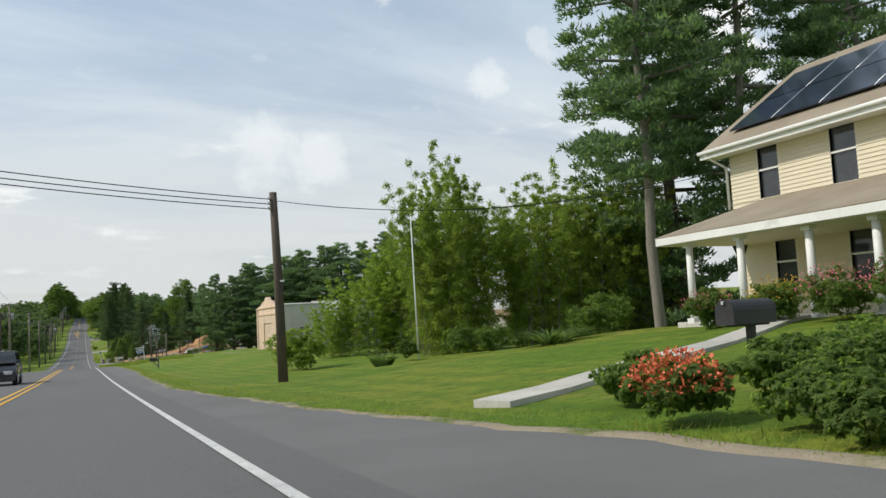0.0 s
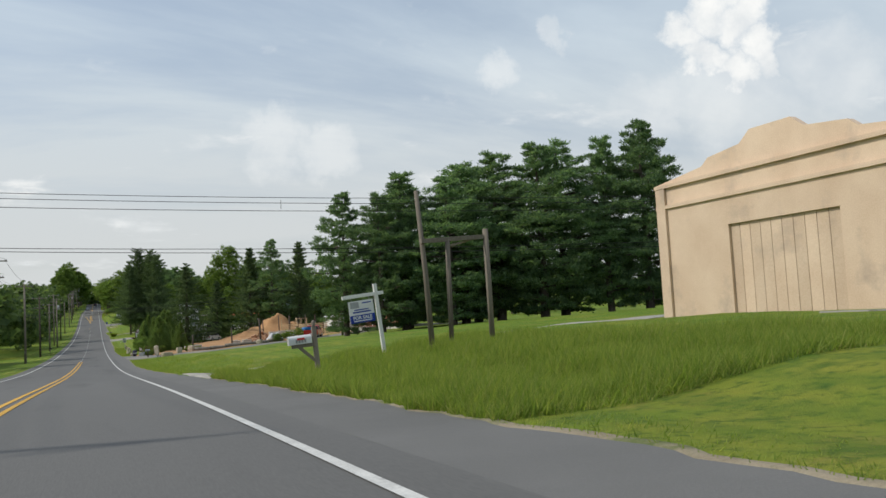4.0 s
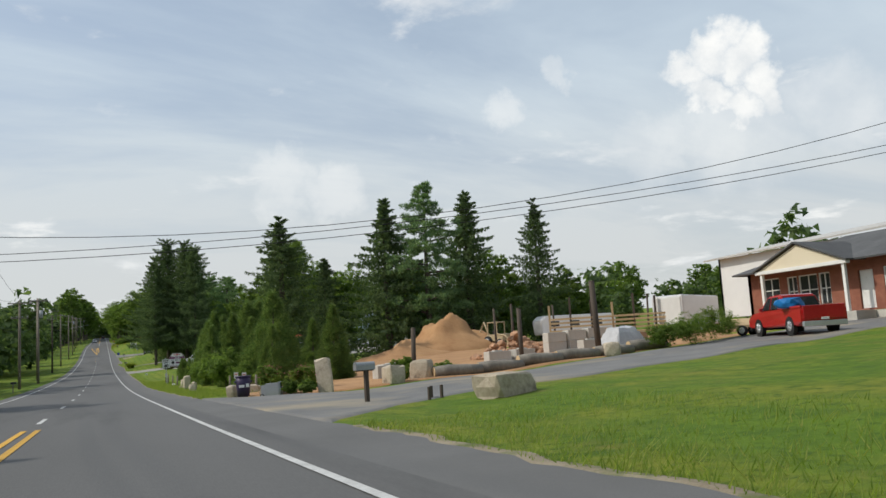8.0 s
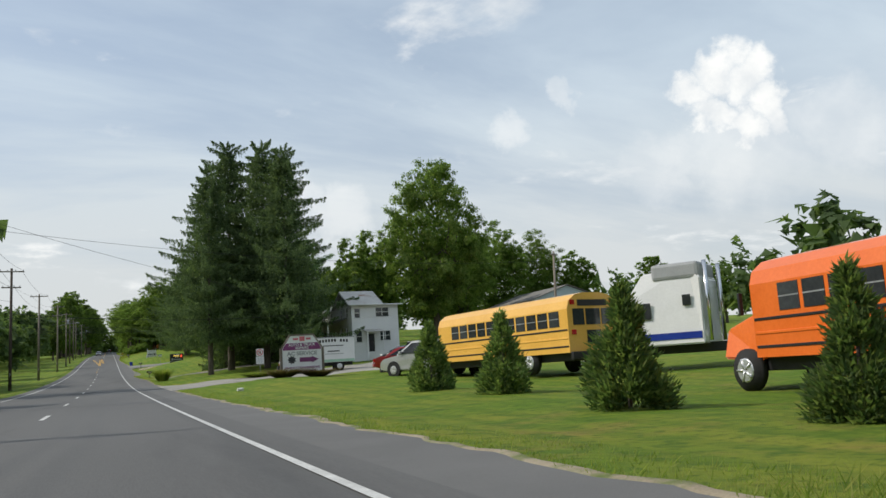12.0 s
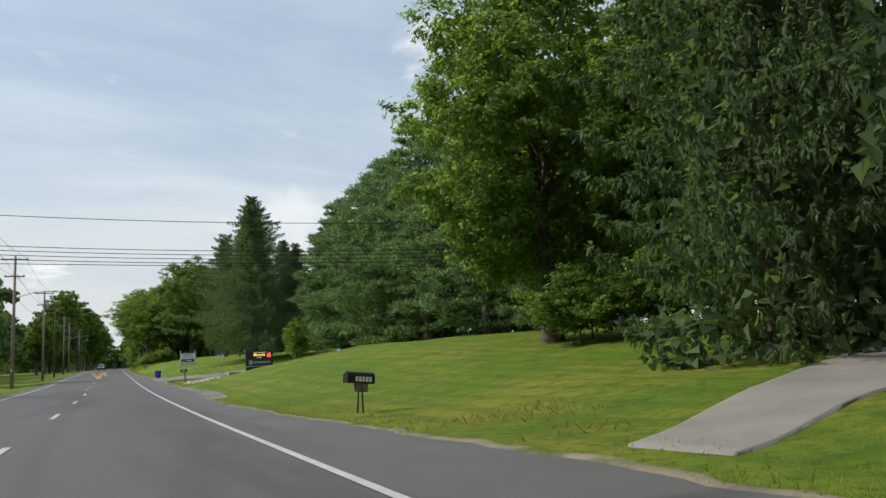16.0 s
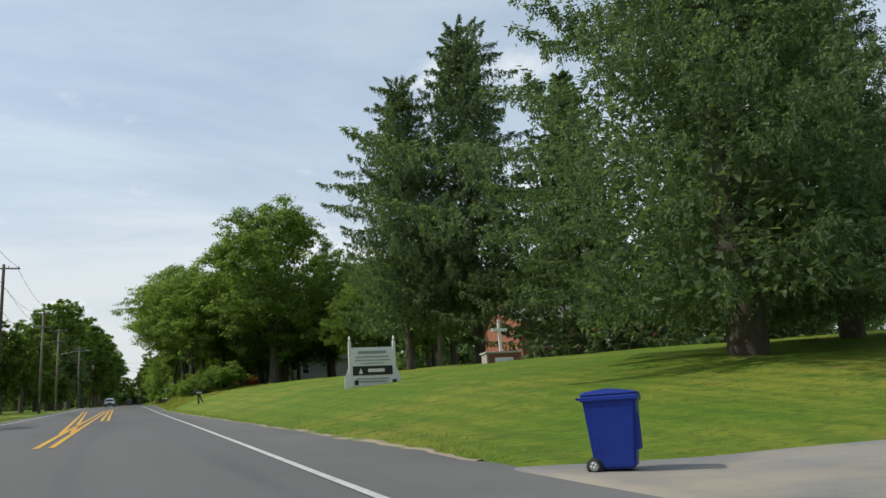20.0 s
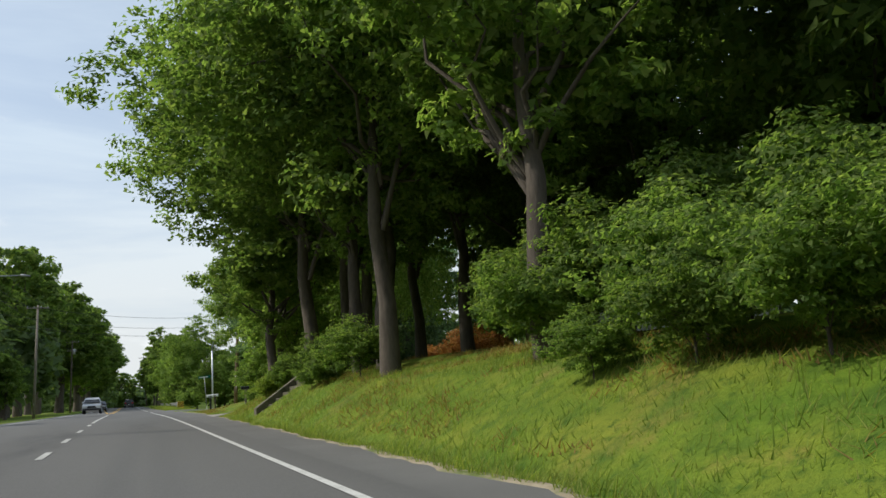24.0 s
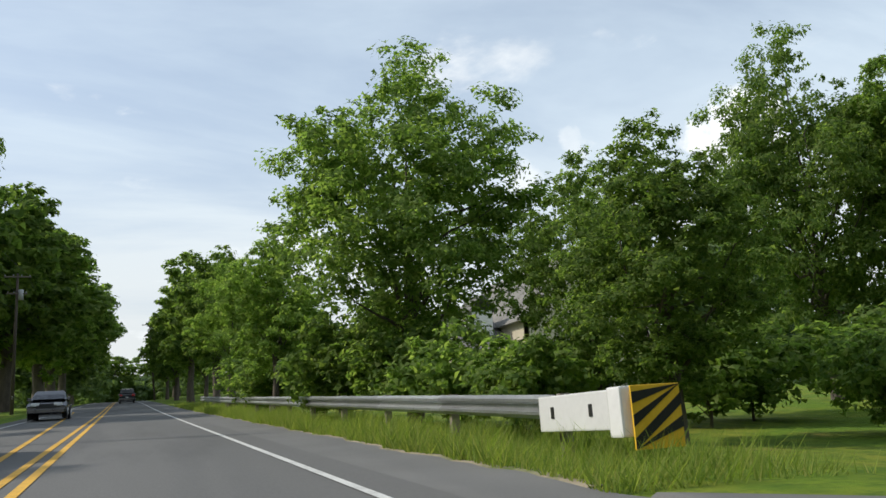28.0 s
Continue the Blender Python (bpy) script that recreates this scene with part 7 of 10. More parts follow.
        part("mirror", box(s * (hw + 0.0) - 0.09, cab[-1][0] - 0.45, belt + 0.02, s * (hw + 0.0) + 0.09, cab[-1][0] - 0.33, belt + 0.17, 0.03), paint, c)
        for yy in (-L * 0.29, L * 0.30):
            wheel(c, s * (hw - 0.12), yy, 0.34 if kind != "pickup" else 0.38, 0.34 if kind in ("sedan",) else 0.38, face=s)
            # the body is not cut: a flat black disc paints the wheel well's shade
            bm = B()
            bmesh.ops.create_cone(bm, cap_ends=True, segments=20, radius1=0.42, radius2=0.42, depth=0.02, matrix=pose(s * (hw - 0.015), yy, 0.37, 0, 90))
            part("wheel_arch", bm, M_BLACK, c)
    part("grille", box(-0.45, L / 2 - 0.05, 0.5, 0.45, L / 2 + 0.015, 0.72, 0.02), M_BLACK, c)
    part("bumper", box(-hw + 0.06, L / 2 - 0.12, 0.26, hw - 0.06, L / 2 + 0.06, 0.48, 0.04), paint if kind == "sedan" else M_DARK, c)
    part("bumper", box(-hw + 0.06, -L / 2 - 0.07, 0.32, hw - 0.06, -L / 2 + 0.1, 0.54, 0.04), M_STEEL if kind == "pickup" else paint, c)
    part("number_plate", box(-0.16, -L / 2 - 0.075, 0.58, 0.16, -L / 2 - 0.04, 0.68, 0.005), M_SIGNWHITE, c)
    if kind == "pickup":
        part("bed_liner", box(-hw + 0.14, -2.66, 1.125, hw - 0.14, -0.82, 1.135, 0), M_BLACK, c)
        for s in (-1, 1):
            part("bed_rail", box(s * (hw - 0.07) - 0.05, -2.7, 1.1, s * (hw - 0.07) + 0.05, -0.8, 1.2, 0.02), paint, c)
        part("tailgate", box(-hw + 0.1, -2.86, 0.62, hw - 0.1, -2.80, 1.18, 0.02), paint, c)
    return c


def school_bus(name, label, x, y, rz, paint, words="", nose=True, length=10.6):
    """A school bus, its nose to local +y."""
    c = thing(name, label, "bus", x, y, None, rz, "old school buses in the lot")
    hw, z0, zr = 1.2, 0.75, 2.95
    L0, L1 = -length / 2, length / 2 - (1.5 if nose else 0)
    prof = [(-hw, z0), (-hw, 2.35), (-hw + 0.10, 2.65), (-hw + 0.4, 2.87), (-0.4, zr), (0.4, zr), (hw - 0.4, 2.87), (hw - 0.10, 2.65), (hw, 2.35), (hw, z0)]
    part("body", prism(prof, (L0, L1)), paint, c)
    if nose:
        part("hood", loft([(L1, 0.7), (L1, 1.75), (L1 + 0.4, 1.7), (L1 + 1.45, 1.45), (L1 + 1.5, 0.75)], [1.05, 0.95, 0.92, 0.78, 0.95]), paint, c)
        part("grille", box(-0.5, L1 + 1.48, 0.8, 0.5, L1 + 1.53, 1.35, 0.02), M_BLACK, c)
    n = int((L1 - L0 - 0.9) / 0.72)
    for s in (-1, 1):
        for k in range(n):
            yy = L0 + 0.5 + k * 0.72
            f = part("side_window", box(s * hw - 0.015, yy, 1.72, s * hw + 0.015, yy + 0.6, 2.3, 0.0), M_GLASS, c)
            part("sash_bar", box(s * hw - 0.02, yy, 2.0, s * hw + 0.022, yy + 0.6, 2.03, 0.0), M_STEELDULL, f)
        for z in (0.95, 1.25, 1.55):
            part("rub_rail", box(s * hw - 0.02, L0 + 0.05, z, s * hw + 0.03, L1 - 0.05, z + 0.06, 0.01), M_BLACK if z != 1.25 else paint, c)
        for yy in (L0 + 2.6, L1 + (0.5 if nose else -1.4)):
            wheel(c, s * (hw - 0.18), yy, 0.48, 0.48, 0.28, s)
        part("mirror", box(s * (hw + 0.15) - 0.05, L1 + 0.15, 1.7, s * (hw + 0.15) + 0.05, L1 + 0.22, 2.2, 0.02), M_BLACK, c)
    for x0, x1, za, zb in ((-0.95, -0.42, 1.75, 2.35), (0.42, 0.95, 1.75, 2.35), (-0.34, 0.34, 1.75, 2.35), (-0.34, 0.34, 1.05, 1.55)):
        part("rear_window", box(x0, L0 - 0.015, za, x1, L0 + 0.01, zb, 0.0), M_GLASS, c)
    part("windscreen", box(-1.05, L1 - 0.01, 1.8, 1.05, L1 + 0.02, 2.45, 0.0), M_GLASS, c)
    part("bumper", box(-1.2, L0 - 0.18, 0.5, 1.2, L0 - 0.02, 0.78, 0.03), M_BLACK, c)
    part("rear_sign", box(-0.7, L0 - 0.02, 2.45, 0.7, L0 + 0.01, 2.68, 0.0), M_BLACK, c)
    for s in (-1, 1):
        for z in (2.5, 1.4):
            part("tail_light", box(s * 0.95 - 0.1, L0 - 0.04, z, s * 0.95 + 0.1, L0 + 0.01, z + 0.18, 0.02), M_LAMPRED, c)
    part("chassis", box(-0.9, L0 + 0.2, 0.45, 0.9, L1 + 1.0, 0.78, 0.02), M_BLACK, c)
    if words:
        text_part(words, 0.42, M_SIGNBLACK, c, pose(-hw - 0.04, 0.0, 1.28, 0, 0, -90), bold=0.008)
    return c


def box_truck():
    c = thing("box_truck", "white cutaway box truck with green lettered sides", "truck", 16.6, 325.3, None, 81.5)
    z0 = 0.72
    hw = 1.15
    part("cargo_box", box(-hw, -2.55, z0, hw, 0.95, z0 + 2.05, 0.06), M_CARWHITE, c)
    for s in (-1, 1):
        part("corner_trim", box(s * hw - 0.03, 0.90, z0, s * hw + 0.012, 0.96, z0 + 2.05, 0.01), M_STEELDULL, c)
        part("top_rail", box(s * hw - 0.03, -2.55, z0 + 2.0, s * hw + 0.012, 0.9, z0 + 2.06, 0.01), M_STEELDULL, c)
    part("cab", loft([(0.98, 0.5), (0.98, 2.0), (1.25, 2.06), (1.75, 2.02), (2.45, 1.36), (3.35, 1.2), (3.55, 0.95), (3.55, 0.5)], [0.98, 0.85, 0.8, 0.8, 0.92, 0.9, 0.92, 0.92]), M_CARWHITE, c)
    bm = B()
    vs = [bm.verts.new(p) for p in ((-0.86, 2.47, 1.40), (0.86, 2.47, 1.40), (0.72, 1.83, 1.99), (-0.72, 1.83, 1.99))]
    bmesh.ops.extrude_face_region(bm, geom=[bm.faces.new(vs)])
    part("windscreen", bm, M_GLASS, c)
    for s in (-1, 1):
        bm = B()
        vs = [bm.verts.new((s * xx, yy, z)) for xx, yy, z in ((0.985, 1.15, 1.34), (0.965, 2.15, 1.34), (0.87, 1.72, 1.90), (0.88, 1.2, 1.93))]
        bmesh.ops.extrude_face_region(bm, geom=[bm.faces.new(vs)])
        part("side_window", bm, M_GLASS, c)
        part("headlight", box(s * 0.68 - 0.2, 3.42, 0.82, s * 0.68 + 0.2, 3.6, 1.02, 0.03), M_LAMPCLEAR, c)
        part("mirror", box(s * 1.18 - 0.09, 2.05, 1.4, s * 1.18 + 0.09, 2.15, 1.75, 0.03), M_BLACK, c)
        wheel(c, s * 0.85, 2.65, 0.39, 0.39, 0.24, s)
        wheel(c, s * 0.95, -1.25, 0.39, 0.39, 0.34, s)
        part("door_handle", box(s * 0.985 - 0.02, 1.25, 1.2, s * 0.985 + 0.03, 1.42, 1.25, 0.01), M_BLACK, c)
        part("marker_stripe", box(s * hw - 0.006, -2.5, z0 + 0.03, s * hw + 0.008, 0.88, z0 + 0.24, 0), M_SIGNPALEGREEN, c)
        # company lettering as plain bars
        for k in range(11):
            if k != 7:
                y, z = 0.62 - k * 0.245, 1.60 + 0.07 * math.sin(math.pi * k / 10)
                part("lettering_bar", box(s * hw - 0.006, y - 0.17, z0 + z, s * hw + 0.008, y - 0.01, z0 + z + 0.23, 0), M_SIGNBLACK, c)
        for ya, yb, za, zb, mm in ((-1.65, 0.05, 1.32, 1.385, M_SIGNBLACK), (-1.3, -0.3, 0.86, 0.95, M_SIGNBLACK), (-1.6, -0.1, 0.66, 0.71, M_STEELDULL)):
            part("lettering_bar", box(s * hw - 0.006, ya, z0 + za, s * hw + 0.008, yb, z0 + zb, 0), mm, c)
        part("corner_lamp", box(s * 0.84 - 0.09, 3.36, 0.74, s * 0.84 + 0.09, 3.60, 0.82, 0.02), M_LAMPAMBER, c)
        part("sill_trim", box(s * 0.95 - 0.03, 1.0, 0.46, s * 0.95 + 0.03, 2.1, 0.56, 0.01), M_BLACK, c)
        part("badge", tube([(s * hw - s * 0.01, 0.42, z0 + 0.82), (s * hw + s * 0.008, 0.42, z0 + 0.82)], 0.3, 20), M_SIGNPALEGREEN, c)
    part("grille", box(-0.75, 3.5, 0.72, 0.75, 3.58, 1.05, 0.02), M_DARK, c)
    part("bumper", box(-0.97, 3.42, 0.34, 0.97, 3.74, 0.68, 0.05), M_DARK, c)
    part("chassis", box(-0.45, -2.4, 0.45, 0.45, 3.2, 0.95, 0.02), M_BLACK, c)
    for k in range(5):
        part("roof_lamp", box(-0.5 + k * 0.25 - 0.05, 0.94, z0 + 1.92, -0.5 + k * 0.25 + 0.05, 0.99, z0 + 1.97, 0.01), M_LAMPAMBER, c)


M_SIGNPALEGREEN = surface("pale_green_vinyl", (0.30, 0.50, 0.36), (0.38, 0.58, 0.44), 0.5, 2, 20, 0.0)
box_truck()
school_bus("orange_bus", "retired school bus painted bright orange", 14.2, 267.9, -4, M_BUSORANGE, "BUS RIDES", True, 11.4)
school_bus("yellow_bus", "faded yellow school bus parked behind young trees", 16.0, 289.5, 8, M_BUSYELLOW, "", True, 11.0)


def semi(name, label, x, y, rz, paint):
    c = thing(name, label, "truck", x, y, None, rz)
    part("sleeper", loft([(-1.6, 0.9), (-1.6, 3.3), (-1.2, 3.75), (0.6, 3.6), (1.3, 2.6), (1.35, 0.9)], [1.2, 1.15, 1.0, 0.95, 1.1, 1.2]), paint, c)
    part("hood", loft([(1.3, 0.8), (1.3, 2.0), (2.6, 1.75), (3.1, 1.5), (3.15, 0.7)], [1.1, 1.0, 0.9, 0.85, 1.05]), paint, c)
    part("bumper", box(-1.15, 3.1, 0.35, 1.15, 3.3, 0.8, 0.04), M_CHROME, c)
    part("frame", box(-0.45, -4.5, 0.6, 0.45, 3.0, 0.95, 0.02), M_BLACK, c)
    part("windscreen", box(-0.95, 1.22, 2.05, 0.95, 1.36, 2.65, 0.02, pose(0, 0.0, 0)), M_GLASS, c)
    part("air_fairing", box(-1.1, -1.55, 3.3, 1.1, 0.2, 3.9, 0.12), M_BINGREY, c)
    for s in (-1, 1):
        part("side_window", box(s * 1.19 - 0.02, 0.3, 1.9, s * 1.19 + 0.02, 1.0, 2.5, 0.01), M_GLASS, c)
        part("porthole", box(s * 1.17 - 0.02, -1.2, 2.3, s * 1.17 + 0.03, -0.9, 2.7, 0.01), M_GLASS, c)
        part("stripe", box(s * 1.2 - 0.01, -1.5, 1.1, s * 1.2 + 0.015, 1.2, 1.35, 0), M_BINBLUE, c)
        part("exhaust", tube([(s * 0.95, -1.75, 1.0), (s * 0.95, -1.75, 3.9)], 0.08), M_CHROME, c)
        for yy in (2.2, -2.9, -4.1):
            wheel(c, s * 0.95, yy, 0.5, 0.5, 0.3, s)


semi("semi_tractor", "white road tractor with tall sleeper cab", 19.8, 283.5, 35, M_CARWHITE)
motorhome = thing("motorhome", "white boxy motorhome behind the orange bus", "motorhome", 22, 272, None, -20)
part("body", box(-1.2, -4, 0.6, 1.2, 3.6, 3.5, 0.12), M_CARWHITE, motorhome)
part("cab", loft([(3.5, 0.6), (3.5, 2.3), (4.2, 2.2), (4.8, 1.4), (5.2, 1.2), (5.25, 0.6)], [1.15, 1.1, 1.0, 1.0, 1.0, 1.0]), M_CARWHITE, motorhome)
part("roof_unit", box(-0.5, -1, 3.48, 0.5, 0.2, 3.8, 0.06), M_WHITE, motorhome)
for s in (-1, 1):
    part("stripe", box(s * 1.2 - 0.01, -3.9, 1.2, s * 1.2 + 0.012, 3.5, 1.45, 0), M_CARDARK, motorhome)
    for yy in (-2.5, -0.2, 1.9):
        part("side_window", box(s * 1.2 - 0.02, yy, 1.9, s * 1.2 + 0.02, yy + 1.0, 2.6, 0.02), M_GLASS, motorhome)
    for yy in (-2.2, 3.9):
        wheel(motorhome, s * 1.0, yy, 0.42, 0.42, 0.26, s)
trailer = thing("black_trailer", "tall black enclosed trailer in the lot", "trailer", 24.5, 268.5, None, -25)
part("body", box(-1.25, -4, 0.8, 1.25, 4, 4.0, 0.05), M_CARDARK, trailer)
part("door", box(-1.1, -4.05, 0.9, 1.1, -3.98, 3.8, 0.02), M_BLACK, trailer)
for s in (-1, 1):
    wheel(trailer, s * 1.05, -2.4, 0.45, 0.45, 0.26, s)
    wheel(trailer, s * 1.05, -1.3, 0.45, 0.45, 0.26, s)
    part("landing_leg", tube([(s * 0.8, 3, 0), (s * 0.8, 3, 0.85)], 0.06), M_STEELDULL, trailer)
car("green_pickup", "green pickup parked beside the trailer", 19.5, 263.5, -30, M_CARGREEN, "pickup")
car("white_suv", "white sport utility car parked in the lot", 21.8, 259.5, -35, M_CARWHITE, "suv")
car("silver_hatchback", "small silver car half hidden by young spruces", 14.8, 296.5, 30, M_CARSILVER, "suv")
car("black_sedan", "black sedan parked behind the box truck", 25.6, 330.2, 108, M_CARDARK, "sedan")
car("silver_suv", "silver sport utility car parked nose out", 29.6, 334.6, -70, M_CARSILVER, "suv")
car("black_pickup", "black pickup truck parked on the forecourt", 36.0, 336.2, 105, M_CARDARK, "pickup")
car("black_pickup", "black pickup truck beside the garage", 42.0, 338.0, 100, M_CARDARK, "pickup")
car("white_suv", "white sport utility car on the forecourt", 37.0, 330.0, 120, M_CARWHITE, "suv")
car("white_sedan", "white sedan parked near the tan garage", 43.5, 332.5, 115, M_CARWHITE, "sedan")
car("tan_van", "tan and silver passenger van on the forecourt", 43.5, 326.5, 150, M_CARSILVER, "van")
car("white_pickup", "white pickup parked behind the van", 52.0, 338.0, 140, M_CARWHITE, "pickup")
car("red_sedan", "bright red sedan parked at the edge of the lawn", 16.9, 304.2, 255, M_CARRED, "sedan")
car("red_pickup", "red pickup truck loaded with a blue tarp", 28.2, 200.6, -22, M_CARRED, "pickup")
car("dark_suv", "dark sport utility car in the oncoming lane", -3.3, 47.5, 180, M_CARDARK, "suv", z=float(road_z(47.5)))
car("silver_suv", "silver sport utility car in the oncoming lane", -3.6, 609.5, 180, M_CARSILVER, "suv", z=float(road_z(609.5)))
car("dark_sedan", "dark sedan in the oncoming lane", -3.7, 640, 180, M_CARDARK, "sedan", z=float(road_z(640)))
car("black_suv", "black sport utility car far ahead on the road", 0.2, 705, 0, M_CARDARK, "suv", z=float(road_z(705)))

# ---- poles and wires ----
def utility_pole(x, y, h, arms=((-0.3, 2.4),), rz=0, material=M_POLE, lamp=0.0, label="dark wooden utility pole with crossarms and insulators", lean=0.0, transformer=False):
    p = thing("utility_pole", label, "utility pole", x, y, None, rz, "utility poles along the road", 0, lean)
    part("shaft", tube([(0, 0, -0.4), (0, 0, h * 0.5), (0, 0, h)], [0.17, 0.14, 0.11], 10), material, p)
    for dz, w in arms:
        a = part("crossarm", box(-w / 2, -0.16, h + dz - 0.06, w / 2, -0.06, h + dz + 0.06, 0.01), M_WOOD, p)
        for k in range(4):
            u = -w / 2 + 0.12 + (w - 0.24) * k / 3
            part("insulator", tube([(u, -0.11, h + dz + 0.05), (u, -0.11, h + dz + 0.2)], [0.035, 0.05], 8), M_BINGREY, a)
    if lamp:
        part("lamp_arm", tube([(0.1, 0, h * 0.68), (lamp * 0.5, 0, h * 0.68 + 0.5), (lamp, 0, h * 0.68 + 0.6)], 0.035, 6), M_STEELDULL, p)
        part("lamp_head", tube([(lamp - 0.1, 0, h * 0.68 + 0.6), (lamp + 0.45, 0, h * 0.68 + 0.58)], [0.09, 0.05], 8), M_STEELDULL, p)
    if transformer:
        part("transformer", tube([(0.35, 0, h - 2.6), (0.35, 0, h - 1.6)], 0.24, 12), M_BINGREY, p)
    part("ground_plate", tube([(0, -0.17, 1.4), (0, -0.17, 1.75)], 0.02, 5), M_STEEL, p)
    return p


def wire(a, b, sag=0.5, r=0.014, label="thin black overhead cable", n=14):
    pts = [Vector(a).lerp(Vector(b), k / n) - Vector((0, 0, 4 * sag * (k / n) * (1 - k / n))) for k in range(n + 1)]
    ob = new("overhead_cable", None)
    me = bpy.data.meshes.new("overhead_cable")
    bm = tube(pts, r, 5)
    bm.to_mesh(me); bm.free(); me.materials.append(M_WIRE)
    bpy.data.objects.remove(ob)
    tagged(new("overhead_cable", me), label, "cable", "overhead cables", "structure")


p0 = thing("utility_pole", "dark weathered utility pole on the lawn edge", "utility pole", 6.1, 24.6, None, 0, "utility poles along the road")
part("shaft", tube([(0, 0, -0.4), (-0.05, 0, 3.2), (-0.12, 0, 5.75)], [0.16, 0.135, 0.115], 10), M_POLE, p0)
part("tag", box(-0.02, -0.17, 3.0, 0.1, -0.14, 3.06, 0), M_SIGNWHITE, p0)
for z in (5.25, 5.4, 5.55):
    part("insulator", tube([(-0.18, -0.05, z), (-0.3, -0.08, z)], [0.03, 0.045], 6), M_BINGREY, p0)
TOP0 = Vector((6.0, 24.6, GZ(6.1, 24.6)))
utility_pole(-9.0, 18.5, 7.2, rz=5)
for z, dz in ((5.55, 0.9), (5.4, 0.5), (5.25, 0.2)):
    wire(TOP0 + Vector((-0.2, 0, z)), (-9.0, 18.5, GZ(-9, 18.5) + 5.9 + dz * 0.45), 0.2)
for dx in (0, 0.5):
    wire(TOP0 + Vector((0, 0, 5.5)), (18.2 + dx, 19.0, 5.0), 0.7, 0.01)
for k, (x, y, h, lamp) in enumerate(((-9.5, 100, 11, 0), (-9.5, 140, 11, 0), (-9, 180, 11.5, 0), (-8.8, 215, 11, 0), (-8.7, 246, 10.5, 0), (-8.6, 276, 9.9, 0), (-7.9, 294, 11.2, 0), (-9.4, 315, 12.8, 0), (-9.2, 352, 12.5, 0), (-9.3, 390, 12.5, 0), (-9.0, 431, 12.7, 3.4), (-9.2, 470, 12.5, 0), (-9.6, 500, 12.2, 0), (-10.2, 540, 12.5, 0), (-10.4, 567, 12.5, 4.2), (-10.0, 617, 13, 0), (-10.0, 681, 13.5, 0), (-10.2, 716, 12.6, 0))):
    utility_pole(x, y, h, ((-0.35, 2.4), (-2.0, 1.8)) if k % 3 else ((-0.35, 2.4),), rz=3 * (k % 3) - 3, lamp=lamp, material=M_WOOD if k % 4 else M_POLE, transformer=k % 5 == 1)
POLES = [(-9.5, 100, 11), (-9.5, 140, 11), (-9, 180, 11.5), (-8.8, 215, 11), (-8.7, 246, 10.5), (-8.6, 276, 9.9), (-9.4, 315, 12.8), (-9.2, 352, 12.5), (-9.3, 390, 12.5), (-9.0, 431, 12.7), (-9.2, 470, 12.5), (-9.6, 500, 12.2), (-10.2, 540, 12.5), (-10.4, 567, 12.5), (-10.0, 617, 13), (-10.0, 681, 13.5), (-10.2, 716, 12.6)]
for (xa, ya, ha), (xb, yb, hb) in zip(POLES, POLES[1:]):
    for u, dz in ((-1.05, -0.1), (0.9, -0.1), (0.3, -2.0), (-0.2, -3.4)):
        wire((xa + u, ya, GZ(xa, ya) + ha + dz), (xb + u, yb, GZ(xb, yb) + hb + dz), 0.7)
utility_pole(4.4, 733, 12.5, ((-0.35, 2.4), (-2.2, 2.0)), lean=-4)
# pole by the yard house, and cables over the road
wire((-8.7, 210.8, 2.07), (31, 195.7, 4.61), 1.85, 0.014)
utility_pole(31.05, 195.9, 5.4 - GZ(31.05, 195.9), ((-0.4, 0.9),), material=M_WOOD, label="grey wooden service pole by the parking lot")
wire((-8.7, 211.2, 0.77), (31, 196.0, 3.30), 1.0, 0.014)
wire((-8.7, 211.2, 1.07), (31, 196.0, 3.60), 1.0, 0.014)
for y0, z0, z1 in ((124, 4.6, 4.6), (123.4, 4.3, 4.2), (123, 3.9, 3.8), (122.8, 2.3, 2.0), (122.9, 2.2, 1.7)):
    wire((-9.5, y0 + 1, z0), (46, y0 - 3, z1), 0.55, 0.013)
wire((7.7, 122.9, 3.9), (7.7, 122.9, 3.5), 0.0, 0.012)
for x, y, h in ((-9.5, 124.5, 8.6),):
    utility_pole(x, y, h, ((-0.3, 2.0),))
wire((-8.0, 326, 1.9), (23.4, 339.8, 2.6), 0.9, 0.018)
wire((-9.4, 315, 7.5), (23.4, 341, 2.7), 0.7, 0.012)
wire((-9.4, 315, 6.4), (45.4, 336.1, 6.9), 1.2, 0.012)
utility_pole(45.4, 336.1, 10.3, ((-0.4, 0.9),), material=M_WOOD, label="slim grey wooden service pole in the lot", lean=2)
for z, x1 in ((5.8, 24), (4.4, 26), (4.2, 26), (4.0, 26), (3.8, 26), (3.5, 60)):
    wire((-9.3, 384, z + 0.5), (x1, 382.4, z + (0.6 if x1 < 50 else 1.0)), 0.5, 0.016)
wp = utility_pole(8.6, 585.6, 11.8, (), material=M_POLE_TAN, label="tall tan wooden utility pole by the drive", lean=2.4)
part("pole_band", tube([(0, 0, 2.55), (0, 0, 2.62)], 0.165, 10), M_SIGNWHITE, wp)
for z in (16.7, 15.9, 15.3):
    wire((-10.3, 567, z - 1.2), (8.5, 585.7, z), 0.9, 0.012)
wire((7.5, 586, 19.5), (30, 620, 18.5), 0.6)


